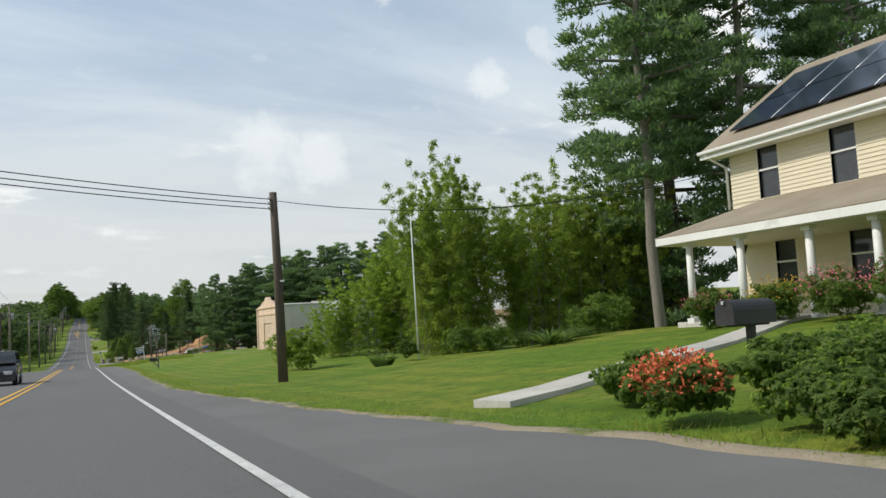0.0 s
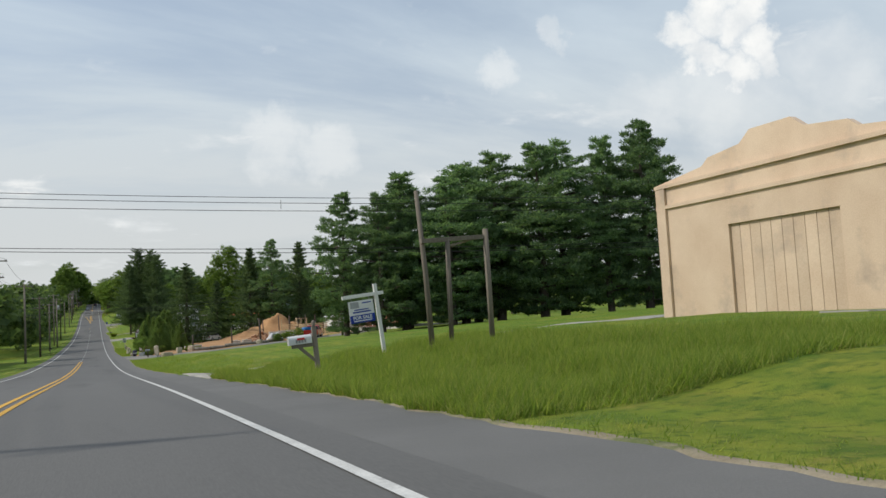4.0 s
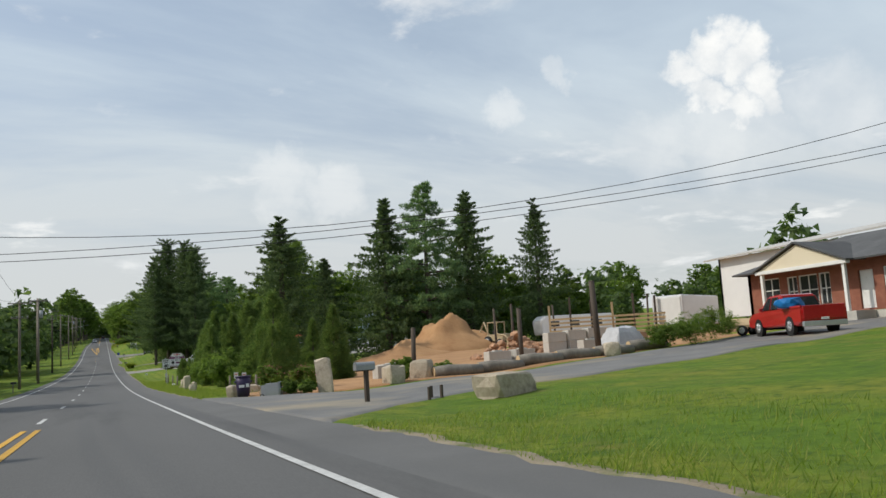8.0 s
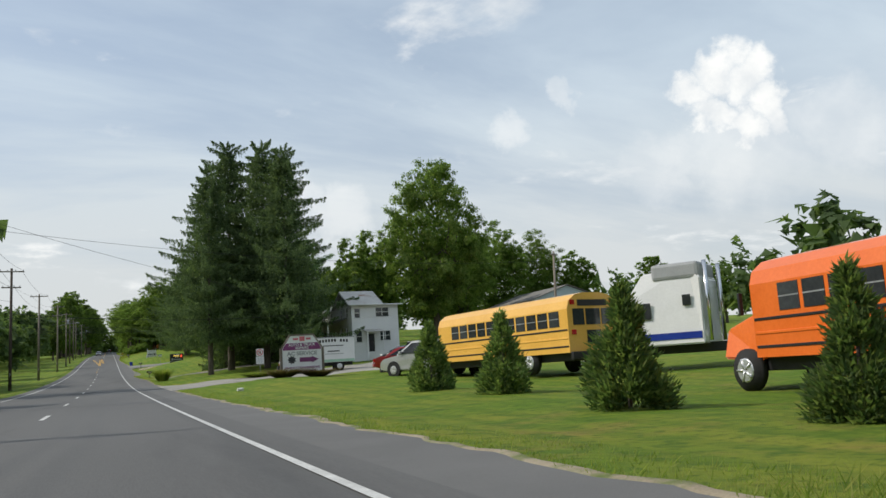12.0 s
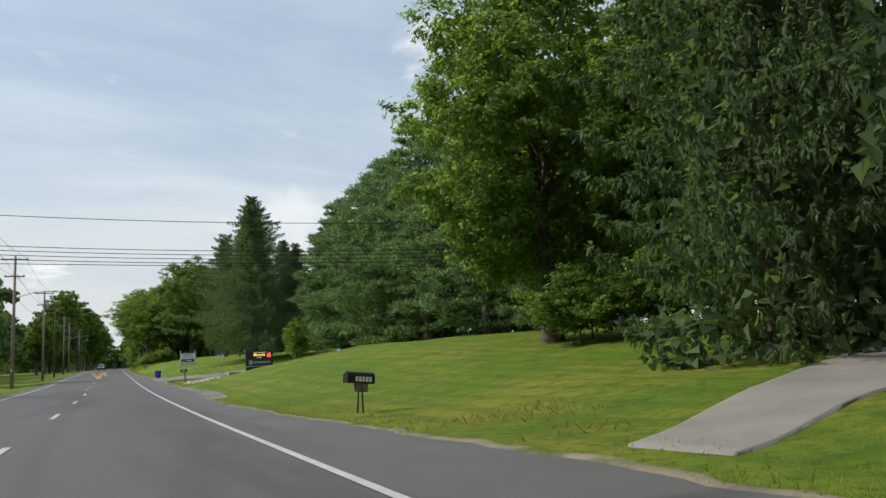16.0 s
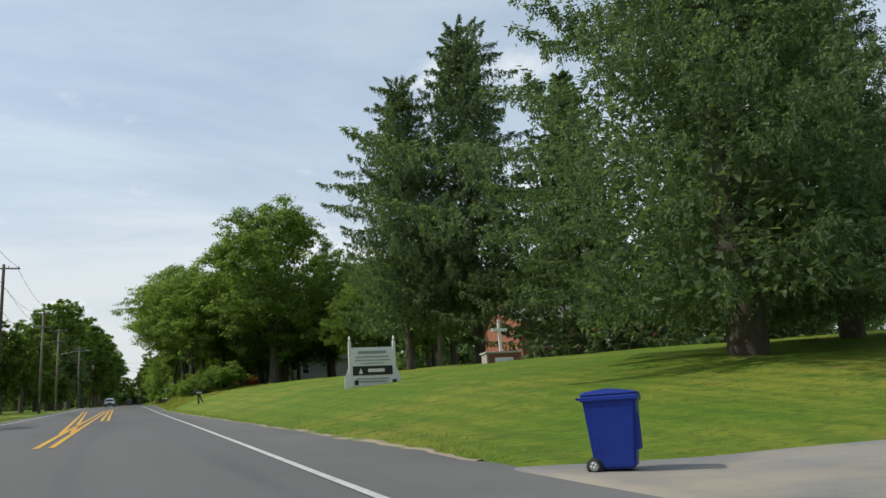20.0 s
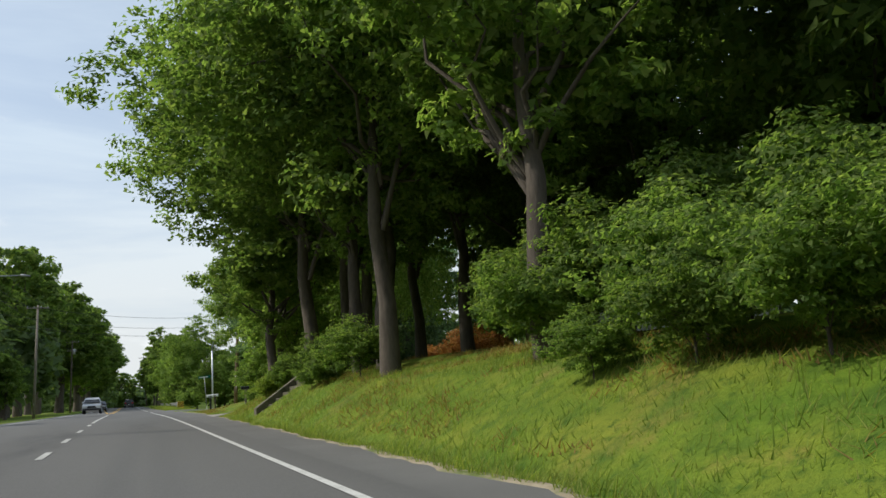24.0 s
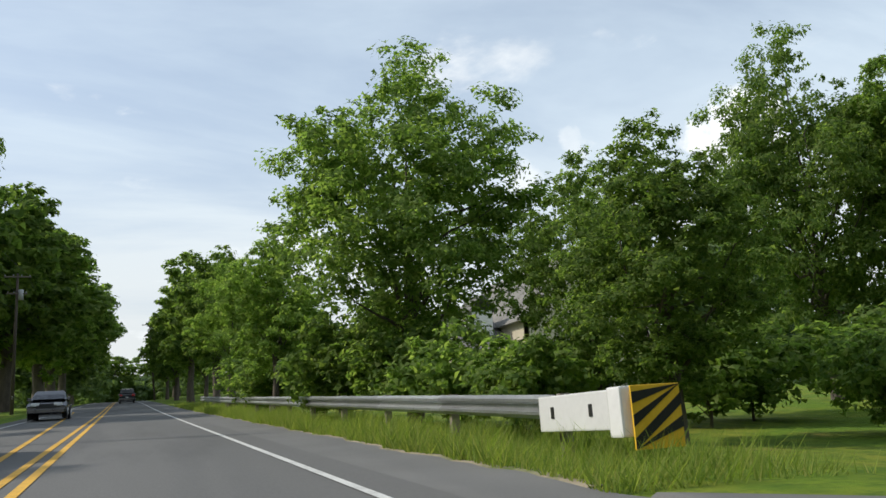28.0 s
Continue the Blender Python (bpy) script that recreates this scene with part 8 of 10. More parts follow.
def street_lamp():
    p = thing("street_lamp", "grey steel street lamp with curved arm", "street lamp", 8.05, 599.8, None)
    part("shaft", tube([(0, 0, -0.1), (-0.03, 0, 3), (-0.08, -0.1, 6.0)], [0.10, 0.085, 0.065], 10), M_STEEL, p)
    part("arm", tube([(-0.08, -0.1, 5.95), (-0.05, -0.2, 6.6), (0.18, -0.5, 7.2), (0.42, -0.8, 7.45)], [0.05, 0.045, 0.04, 0.035], 8), M_STEELDULL, p)
    part("lamp_head", loft([(-0.12, 0.0), (-0.1, 0.1), (0.3, 0.12), (0.42, 0.04), (0.3, -0.02)], [0.08, 0.1, 0.1, 0.05, 0.09], 0.02), M_STEELDULL, p).matrix_basis = pose(0.47, -0.85, 7.42, 0, -20, -130)
    part("base_plate", box(-0.18, -0.18, -0.05, 0.18, 0.18, 0.05, 0.01), M_STEELDULL, p)


street_lamp()


# ---- mailboxes ----
def bars(parent, m, count, w=0.05, h=0.09, gap=0.025, material=M_SIGNWHITE):
    """Numbers on a box or sign as plain bars."""
    for k in range(count):
        part("number_bar", box(k * (w + gap), -0.004, 0, k * (w + gap) + w, 0.002, h, 0, m), material, parent)


def mailbox(x, y, box_m, post="single", h=1.08, rz=0, size=1.0, label="", post_m=M_WOOD, nums=4, flag=True, num_m=M_SIGNWHITE, lean=0.0, z=None):
    """A rural letter box: rounded body with its door to the road (-x)."""
    size *= 0.8
    p = thing("mailbox", label, "mailbox", x, y, z, rz, "roadside mailboxes", 0, lean)
    s = size
    prof = [(-0.09 * s, 0), (0.09 * s, 0), (0.09 * s, 0.12 * s)] + [(0.09 * s * math.cos(q), 0.12 * s + 0.09 * s * math.sin(q)) for q in [k * math.pi / 8 for k in range(1, 8)]] + [(-0.09 * s, 0.12 * s)]
    zb = h - 0.22 * s
    b = part("body", prism(prof, (-0.30 * s, 0.24 * s), "x"), box_m, p)
    b.matrix_basis = pose(0, 0, zb)
    d = part("door", prism([(u * 1.05, v * 1.03 - 0.003) for u, v in prof], (-0.325 * s, -0.302 * s), "x"), box_m, b)
    part("latch", box(-0.345 * s, -0.02, 0.17 * s, -0.325 * s, 0.02, 0.2 * s, 0.003), M_STEEL, d)
    if flag:
        part("flag", box(-0.12 * s, -0.105 * s, 0.10 * s, 0.06 * s, -0.095 * s, 0.15 * s, 0.002), M_SIGNRED, b)
    if nums:
        bars(b, pose(-0.16 * s, -0.093 * s, 0.03 * s), nums, 0.05 * s, 0.09 * s, 0.02 * s, num_m)
    if post == "single":
        part("post", box(-0.05, -0.05, -0.2, 0.05, 0.05, zb, 0.008), post_m, p)
        part("shelf", box(-0.26 * s, -0.07, zb - 0.03, 0.2 * s, 0.07, zb, 0.005), post_m, p)
    elif post == "arm":
        part("post", box(0.28, -0.055, -0.2, 0.39, 0.055, h + 0.16, 0.008), post_m, p)
        part("finial", tube([(0.335, 0, h + 0.16), (0.335, 0, h + 0.2), (0.335, 0, h + 0.26), (0.335, 0, h + 0.32)], [0.06, 0.035, 0.06, 0.01], 8), post_m, p)
        part("arm", box(-0.25, -0.045, zb - 0.09, 0.3, 0.045, zb, 0.006), post_m, p)
        part("brace", prism([(-0.1, zb - 0.09), (0.0, zb - 0.09), (0.30, zb - 0.40), (0.30, zb - 0.50)], (-0.035, 0.035)), post_m, p)
    elif post == "legs":
        for y0 in (-0.06, 0.06):
            part("leg", tube([(0.02, y0 * 2.2, -0.15), (-0.02, y0, zb)], 0.018, 6), post_m, p)
        part("bracket", box(-0.12, -0.08, zb - 0.16, 0.12, 0.08, zb, 0.01), M_WOOD, p)
    elif post == "splay":
        part("post", tube([(0.0, 0, -0.15), (-0.03, 0, zb)], 0.07, 8), post_m, p)
        part("brace", tube([(0.42, 0, -0.12), (0.02, 0, zb - 0.02)], 0.055, 8), post_m, p)
        part("shelf", box(-0.3 * s, -0.1, zb - 0.04, 0.26 * s, 0.1, zb, 0.006), post_m, p)
    return p


mb = mailbox(9.0, 8.6, M_DARK, "single", 0.95, 8, 2.0, "large dark bulky mailbox on a thick post", M_BLACK, 0, False)
mailbox(5.65, 67.9, M_BLACK, "arm", 0.85, 0, 1.25, "black mailbox on a wooden post", M_WOOD, 0, False)
mailbox(4.85, 107.6, M_CARWHITE, "arm", 1.02, 0, 1.25, "white mailbox with red flag on a grey post", M_WOOD, 4, True, M_STEELDULL, lean=-4)
mailbox(5.9, 192.5, M_STEELDULL, "single", 1.0, 10, 1.15, "weathered grey mailbox on a timber post at the yard", M_POLE, 0, False)
for x, y in ((6.9, 190.9), (7.05, 191.15), (7.25, 191.0)):
    sk = thing("stake", "short dark timber stake in the gravel", "stake", x, y, None, 20, "stakes beside the yard drive")
    part("shaft", box(-0.03, -0.03, -0.1, 0.03, 0.03, 0.30, 0.008), M_POLE, sk)
mailbox(4.42, 359.5, M_BLACK, "legs", 0.82, 12, 1.35, "black mailbox on two thin legs", M_BLACK, 5, False, lean=5)
mailbox(5.45, 415.2, M_BLACK, "single", 1.08, 0, 1.25, "black mailbox on a leaning wooden post", M_WOOD, 3, False, lean=-5)
mailbox(5.0, 496.2, M_BLACK, "splay", 1.02, 0, 1.45, "black mailbox on crossed dark timber posts", M_POLE, 5, False)
mailbox(6.15, 560.1, M_BLACK, "single", 1.27, 0, 1.0, "black mailbox on a wooden post by the bank", M_WOOD, 0, False)
mailbox(6.08, 576.8, M_CARWHITE, "single", 1.08, 0, 1.1, "old pale mailbox on a dark post", M_POLE, 3, False, M_SIGNBLACK)
mailbox(5.45, 573.7, M_CARWHITE, "single", 1.08, 0, 1.1, "old pale mailbox on a dark post", M_BLACK, 4, False, M_SIGNBLACK)
mailbox(-7.6, 120, M_BLACK, "single", 1.05, 180, 1.1, "black mailbox on a post across the road", M_WOOD, 0, False)
mailbox(-7.8, 260, M_BLACK, "single", 1.05, 180, 1.1, "black mailbox on a post across the road", M_WOOD, 0, False)


# ---- signs ----
def speed_sign():
    p = thing("speed_limit_sign", "white speed limit sign on a steel post", "road sign", 5.0, 247.1, None, 0, "", 0, -2)
    part("post", box(-0.03, 0.0, -0.3, 0.03, 0.03, 2.3, 0.004), M_STEEL, p)
    part("plate", box(-0.305, -0.012, 1.40, 0.305, 0.0, 2.16, 0.006), M_SIGNWHITE, p)
    bm = B()
    for b in ((-0.285, 1.42, 0.285, 1.432), (-0.285, 2.128, 0.285, 2.14), (-0.285, 1.42, -0.273, 2.14), (0.273, 1.42, 0.285, 2.14)):
        add_box(bm, b[0], -0.016, b[1], b[2], -0.012, b[3])
    part("border", bm, M_SIGNBLACK, p)
    for words, size, z in (("SPEED", 0.155, 1.975), ("LIMIT", 0.155, 1.815), ("40", 0.37, 1.475)):
        text_part(words, size, M_SIGNBLACK, p, pose(0, -0.014, z), bold=0.006 if size < 0.2 else 0.014)
    for z in (1.5, 2.06):
        part("bolt", tube([(0, -0.02, z), (0, -0.01, z)], 0.012, 6), M_STEEL, p)


speed_sign()


def turn_sign(x, y, h, rz=0, extra=False, label="", lean=0):
    """No-turn sign: red ring and bar over a black hooked arrow."""
    p = thing("turn_ban_sign", label, "road sign", x, y, None, rz, "turn ban signs by the lot", 0, lean)
    part("post", tube([(0, 0.02, -0.2), (0, 0.02, h)], 0.025, 6), M_STEELDULL, p)
    part("plate", box(-0.3, -0.012, h - 0.6, 0.3, 0.0, h, 0.01), M_SIGNWHITE, p)
    bm = B()
    c = (0, h - 0.3)
    ring = [(c[0] + 0.235 * math.cos(q), -0.02, c[1] + 0.235 * math.sin(q)) for q in [k * math.pi / 12 for k in range(25)]]
    add_tube(bm, ring, 0.026, 6)
    add_tube(bm, [(-0.16, -0.022, h - 0.14), (0.16, -0.022, h - 0.46)], 0.022, 6)
    part("ring", bm, M_SIGNRED, p)
    bm = B()
    add_tube(bm, [(0.07, -0.016, h - 0.46), (0.07, -0.016, h - 0.26), (0.04, -0.016, h - 0.18), (-0.04, -0.016, h - 0.18), (-0.07, -0.016, h - 0.26), (-0.07, -0.016, h - 0.36)], 0.022, 6)
    add_tube(bm, [(-0.07, -0.016, h - 0.33), (-0.07, -0.016, h - 0.44)], [0.06, 0.003], 6)
    part("arrow", bm, M_SIGNBLACK, p)
    if extra:
        part("notice_plate", box(-0.32, -0.012, h - 1.25, 0.32, 0.0, h - 0.63, 0.01), M_SIGNWHITE, p)
        for k in range(5):
            part("text_bar", box(-0.24, -0.016, h - 0.76 - k * 0.09, 0.24 - 0.05 * (k % 2), -0.012, h - 0.73 - k * 0.09, 0), M_BINGREY, p)


turn_sign(11.3, 312.6, 2.15, 0, False, "square no-turn sign leaning on a thin post", -4)
turn_sign(11.65, 326.7, 2.35, 0, True, "no-turn sign above a white notice plate")


def repair_sign():
    p = thing("repair_shop_sign", "tall angled white and purple repair shop sign board", "sign board", 10.45, 305.2, None, -6)
    g = GZ(10.45, 305.2)
    z = lambda w: w - g
    part("board", prism([(-1.12, z(-4.05)), (1.12, z(-4.05)), (1.12, z(-2.62)), (0.62, z(-1.88)), (-0.62, z(-1.88)), (-1.12, z(-2.62))], (0, 0.12)), M_SIGNWHITE, p)
    part("purple_band", prism([(-1.10, z(-2.72)), (1.10, z(-2.72)), (1.10, z(-2.62)), (0.90, z(-2.32)), (-0.90, z(-2.32)), (-1.10, z(-2.62))], (-0.012, 0.0)), M_PURPLE, p)
    for s in (-1, 1):
        part("post", box(s * 1.2 - 0.07, -0.02, -0.3, s * 1.2 + 0.07, 0.16, z(-2.6), 0.01), M_WOOD, p)
        bm = B()
        add_tube(bm, [(s * 1.2, 0.06, z(-2.65)), (s * 0.66, 0.06, z(-1.84))], 0.06, 4)
        part("edge_trim", bm, M_WOOD, p)
    part("top_trim", box(-0.7, -0.03, z(-1.90), 0.7, 0.15, z(-1.82), 0.01), M_WOOD, p)
    text_part("AUTO & TRUCK", 0.21, M_SIGNWHITE, p, pose(0, -0.018, z(-2.49)), bold=0.004)
    text_part("REPAIRS", 0.21, M_SIGNWHITE, p, pose(0, -0.018, z(-2.68)), bold=0.004)
    text_part("AC SERVICE", 0.29, M_STEELDULL, p, pose(0, -0.008, z(-3.02)), bold=0.010, stretch=1.12)
    text_part("RE-BUILT TRANSMISSIONS", 0.17, M_PURPLE, p, pose(0, -0.008, z(-3.80)), bold=0.004)
    for k in range(10):
        part("number_bar", box(-0.78 + k * 0.16, -0.006, z(-4.02), -0.68 + k * 0.16, 0.0, z(-3.87), 0), M_PURPLE, p)
    part("arrow", prism([(-0.15, z(-3.42)), (0.55, z(-3.42)), (0.55, z(-3.48)), (0.95, z(-3.29)), (0.55, z(-3.10)), (0.55, z(-3.16)), (-0.15, z(-3.16))], (-0.008, 0.0)), M_PURPLE, p)
    part("star_burst", prism([((0.27 if k % 2 else 0.17) * math.cos(k * math.pi / 9) - 0.6, z(-3.28) + (0.27 if k % 2 else 0.17) * math.sin(k * math.pi / 9)) for k in range(18)], (-0.008, 0.0)), M_DARK, p)
    for x0, x1, za, zb in ((-0.13, 0.17, -2.22, -1.95), (-0.5, -0.2, -2.15, -2.03), (0.24, 0.52, -2.15, -2.03)):
        part("emblem", box(x0, -0.008, z(za), x1, 0, z(zb), 0), M_FLOWER_P, p)


repair_sign()


def for_sale_sign():
    p = thing("for_sale_sign", "white timber estate agent post with hanging board", "sign", 7.72, 110.0, None, 0, "", 0, -6)
    part("post", box(-0.05, -0.05, -0.2, 0.05, 0.05, 2.05, 0.006), M_WHITE, p)
    part("arm", box(-1.0, -0.045, 1.72, 0.22, 0.045, 1.82, 0.006), M_WHITE, p)
    bd = part("board", box(-0.85, -0.012, 1.02, -0.12, 0.012, 1.64, 0.004), M_SIGNWHITE, p)
    part("lower_band", box(-0.85, -0.018, 1.02, -0.12, -0.012, 1.24, 0), M_BINBLUE, bd)
    text_part("FOR SALE", 0.13, M_SIGNWHITE, bd, pose(-0.485, -0.02, 1.12), bold=0.004)
    for za, zb, xa, xb in ((1.06, 1.09, -0.75, -0.22), (1.30, 1.34, -0.75, -0.22), (1.37, 1.40, -0.7, -0.28), (1.55, 1.58, -0.45, -0.18)):
        part("text_bar", box(xa, -0.02, za, xb, -0.012, zb, 0), M_BINBLUE if zb > 1.24 else M_SIGNWHITE, bd)
    part("emblem", box(-0.8, -0.018, 1.44, -0.55, -0.012, 1.61, 0), M_BINGREY, bd)
    for x in (-0.75, -0.22):
        part("chain", tube([(x, 0, 1.63), (x, 0, 1.73)], 0.008, 5), M_STEEL, bd)


for_sale_sign()
gate = thing("goalpost", "weathered timber goalpost frame beside a leaning pole", "goalpost", 9.3, 108.0, None)
g0 = GZ(9.3, 108.0)
part("post", tube([(-0.36, 0, -0.2), (-0.33, 0, 0.66 - g0)], 0.07, 8), M_WOOD, gate)
part("post", tube([(0.86, 0, -0.2), (0.82, 0, 0.92 - g0)], 0.08, 8), M_WOOD, gate)
part("beam", box(-0.95, -0.06, 0.60 - g0, 0.9, 0.06, 0.72 - g0, 0.01, pose(0, 0, 0, 0, -3)), M_WOOD, gate)
part("brace", tube([(-0.3, 0.05, 0.45 - g0), (0.45, 0.05, 0.66 - g0)], 0.035, 6), M_WOOD, gate)
lp = thing("leaning_post", "tall grey timber post leaning on the verge", "post", 8.43, 108.1, None)
part("shaft", tube([(0, 0, -0.2), (-0.1, 0, 2.0), (-0.26, 0, 1.98 - GZ(8.43, 108.1))], [0.085, 0.075, 0.06], 8), M_WOOD, lp)


def led_sign():
    p = thing("message_board", "black illuminated church message board with glowing letters", "message board", 11.5, 415.0, None, -7)
    g = GZ(11.5, 415.0)
    b, t = -0.3 - g, 1.62 - g
    part("base", box(-1.12, 0.0, b - 0.6, 1.12, 0.55, b + 0.55, 0.02), M_BLACK, p)
    cab = part("cabinet", box(-1.14, -0.06, b + 0.62, 1.14, 0.6, t, 0.03), M_BLACK, p)
    part("divider", box(-1.16, -0.08, b + 0.55, 1.16, 0.61, b + 0.62, 0.01), M_BINGREY, p)
    part("screen", box(-0.92, -0.075, b + 1.22, 1.0, -0.06, t - 0.06, 0.0), M_SCREEN, cab)
    part("name_panel", box(-0.92, -0.075, b + 0.70, 1.0, -0.06, b + 1.15, 0.0), M_DARK, cab)
    text_part("Every service is a", 0.15, M_GLOW_W, cab, pose(0.05, -0.08, t - 0.22))
    text_part("Miracle", 0.33, M_GLOW_Y, cab, pose(0.0, -0.08, t - 0.48), bold=0.008)
    text_part("service", 0.15, M_GLOW_W, cab, pose(0.0, -0.08, t - 0.64))
    part("flame", prism([(0.66, t - 0.6), (0.98, t - 0.6), (0.96, t - 0.3), (0.86, t - 0.12), (0.80, t - 0.34), (0.72, t - 0.2), (0.64, t - 0.45)], (-0.082, -0.076)), M_GLOW_R, cab)
    part("portrait_bar", box(-0.86, -0.082, b + 0.74, -0.55, -0.074, b + 1.1, 0), M_BINGREY, cab)
    part("name_bar", box(-0.45, -0.082, b + 0.85, 0.9, -0.074, b + 0.98, 0), M_BINGREY, cab)
    part("address_bar", box(-0.55, -0.01, b + 0.3, 0.55, 0.005, b + 0.42, 0), M_BINGREY, p)
    part("phone_bar", box(-0.6, -0.01, b + 0.12, 0.6, 0.005, b + 0.19, 0), M_BINGREY, p)


def glow(name, tone, power):
    m, nt, p, out = nodes_of(name)
    p.inputs["Base Color"].default_value = (*tone, 1)
    p.inputs["Emission Color"].default_value, p.inputs["Emission Strength"].default_value = (*tone, 1), power
    return m


M_SCREEN = surface("screen_glass", (0.01, 0.01, 0.012), (0.02, 0.02, 0.022), 0.3, 2, 20, 0.0)
M_GLOW_W, M_GLOW_Y, M_GLOW_R = glow("lit_white", (0.9, 0.9, 0.85), 0.5), glow("lit_yellow", (0.95, 0.62, 0.06), 0.8), glow("lit_red", (0.95, 0.10, 0.04), 0.8)
led_sign()


def church_sign():
    p = thing("church_notice_sign", "white timber notice board with finials and black panel", "notice board", 9.4, 462.1, None, -4)
    g = GZ(9.4, 462.1)
    b, t = 2.75 - g, 4.88 - g
    for s in (-1, 1):
        part("post", box(s * 0.95 - 0.06, -0.06, -0.3, s * 0.95 + 0.06, 0.06, t - 0.1, 0.01), M_WHITE, p)
        part("finial", tube([(s * 0.95, 0, t - 0.1), (s * 0.95, 0, t - 0.04), (s * 0.95, 0, t + 0.02), (s * 0.95, 0, t + 0.14)], [0.05, 0.03, 0.06, 0.01], 8), M_WHITE, p)
        part("scroll_bracket", prism([(s * 1.01, b), (s * 1.2, b), (s * 1.2, b + 0.5), (s * 1.01, b + 0.95)], (-0.03, 0.03)), M_WHITE, p)
        part("spotlight", box(s * 0.8 - 0.08, -0.6, 0.0, s * 0.8 + 0.08, -0.42, 0.2, 0.03), M_BLACK, p)
    part("board", box(-0.9, -0.03, b + 0.15, 0.9, 0.03, t - 0.35, 0.01), M_SIGNWHITE, p)
    part("dark_panel", box(-0.85, -0.045, b + 0.62, 0.85, -0.03, b + 1.0, 0), M_SIGNBLACK, p)
    for za, xa, xb, hh, mm in ((1.52, -0.6, 0.6, 0.11, M_STEELDULL), (1.36, -0.7, 0.7, 0.05, M_BINGREY), (1.22, -0.75, 0.75, 0.05, M_BINGREY), (1.1, -0.5, 0.5, 0.04, M_BINGREY), (0.74, -0.2, 0.5, 0.14, M_SIGNWHITE), (0.45, -0.7, 0.7, 0.05, M_BINGREY), (0.33, -0.6, 0.6, 0.05, M_BINGREY)):
        part("text_bar", box(xa, -0.05, b + za, xb, -0.03, b + za + hh, 0), mm, p)
    part("emblem", prism([(-0.6, b + 0.68), (-0.42, b + 0.68), (-0.51, b + 0.92)], (-0.05, -0.045)), M_SIGNWHITE, p)


church_sign()


def cross():
    p = thing("memorial_cross", "white cross on a stepped red brick plinth", "cross", 17.85, 467.4, None, -5)
    t = 6.4 - GZ(17.85, 467.4)
    b0 = t - 2.1
    part("plinth_core", box(-0.93, -0.42, -0.6, 0.93, 0.42, b0 + 0.33, 0), M_MORTAR, p)
    first = part("brick", box(-0.105, -0.03, -0.03, 0.105, 0.03, 0.03, 0.004), M_BRICK, p)
    first.matrix_basis = pose(-0.82, -0.43, -0.2)
    places = []
    rows = int((b0 + 0.6) / 0.075)
    for r in range(rows):
        for k in range(8):
            x = -0.82 + k * 0.225 + (0.11 if r % 2 else 0)
            if x < 0.9 and not (r == 0 and k == 0):
                places.append(pose(x, -0.43, -0.2 + r * 0.075))
    repeat_part(first, places)
    part("cap", box(-1.0, -0.5, b0 + 0.33, 1.0, 0.5, b0 + 0.42, 0.02), M_CONC, p)
    part("plaque", box(-0.5, -0.475, b0 - 0.15, 0.5, -0.462, b0 + 0.1, 0.004), M_SIGNWHITE, p)
    part("upright", box(-0.07, -0.05, b0 + 0.4, 0.07, 0.05, t, 0.01), M_WHITE, p)
    part("crossbar", box(-0.42, -0.055, t - 0.6, 0.42, 0.055, t - 0.44, 0.01), M_WHITE, p)


cross()
ss = thing("small_road_sign", "small blue and white sign on a leaning post", "road sign", 9.15, 421.3, None, 0, "", 0, -5)
part("post", tube([(0, 0, -0.2), (0, 0, 2.0)], 0.025, 6), M_STEELDULL, ss)
part("plate", box(-0.3, -0.035, 1.62, 0.3, -0.022, 2.0, 0.01), M_SIGNWHITE, ss)
part("blue_band", box(-0.3, -0.04, 1.9, 0.3, -0.035, 2.0, 0.0), M_BINBLUE, ss)
part("text_bar", box(-0.22, -0.04, 1.72, 0.22, -0.035, 1.8, 0), M_BINGREY, ss)
gs = thing("street_name_sign", "green street name sign on a thin post", "street sign", 6.42, 587.8, None, 0, "", 0, -4)
part("post", tube([(0, 0, -0.2), (0, 0, 2.9)], 0.03, 6), M_STEELDULL, gs)
part("plate", box(-0.55, -0.012, 2.72, 0.55, 0.012, 2.95, 0.006), M_SIGNGREEN, gs)
part("name_bar", box(-0.45, -0.018, 2.79, 0.3, -0.012, 2.88, 0), M_SIGNWHITE, gs)
part("base_collar", box(-0.05, -0.05, -0.05, 0.05, 0.05, 0.25, 0.01), M_WHITE, gs)


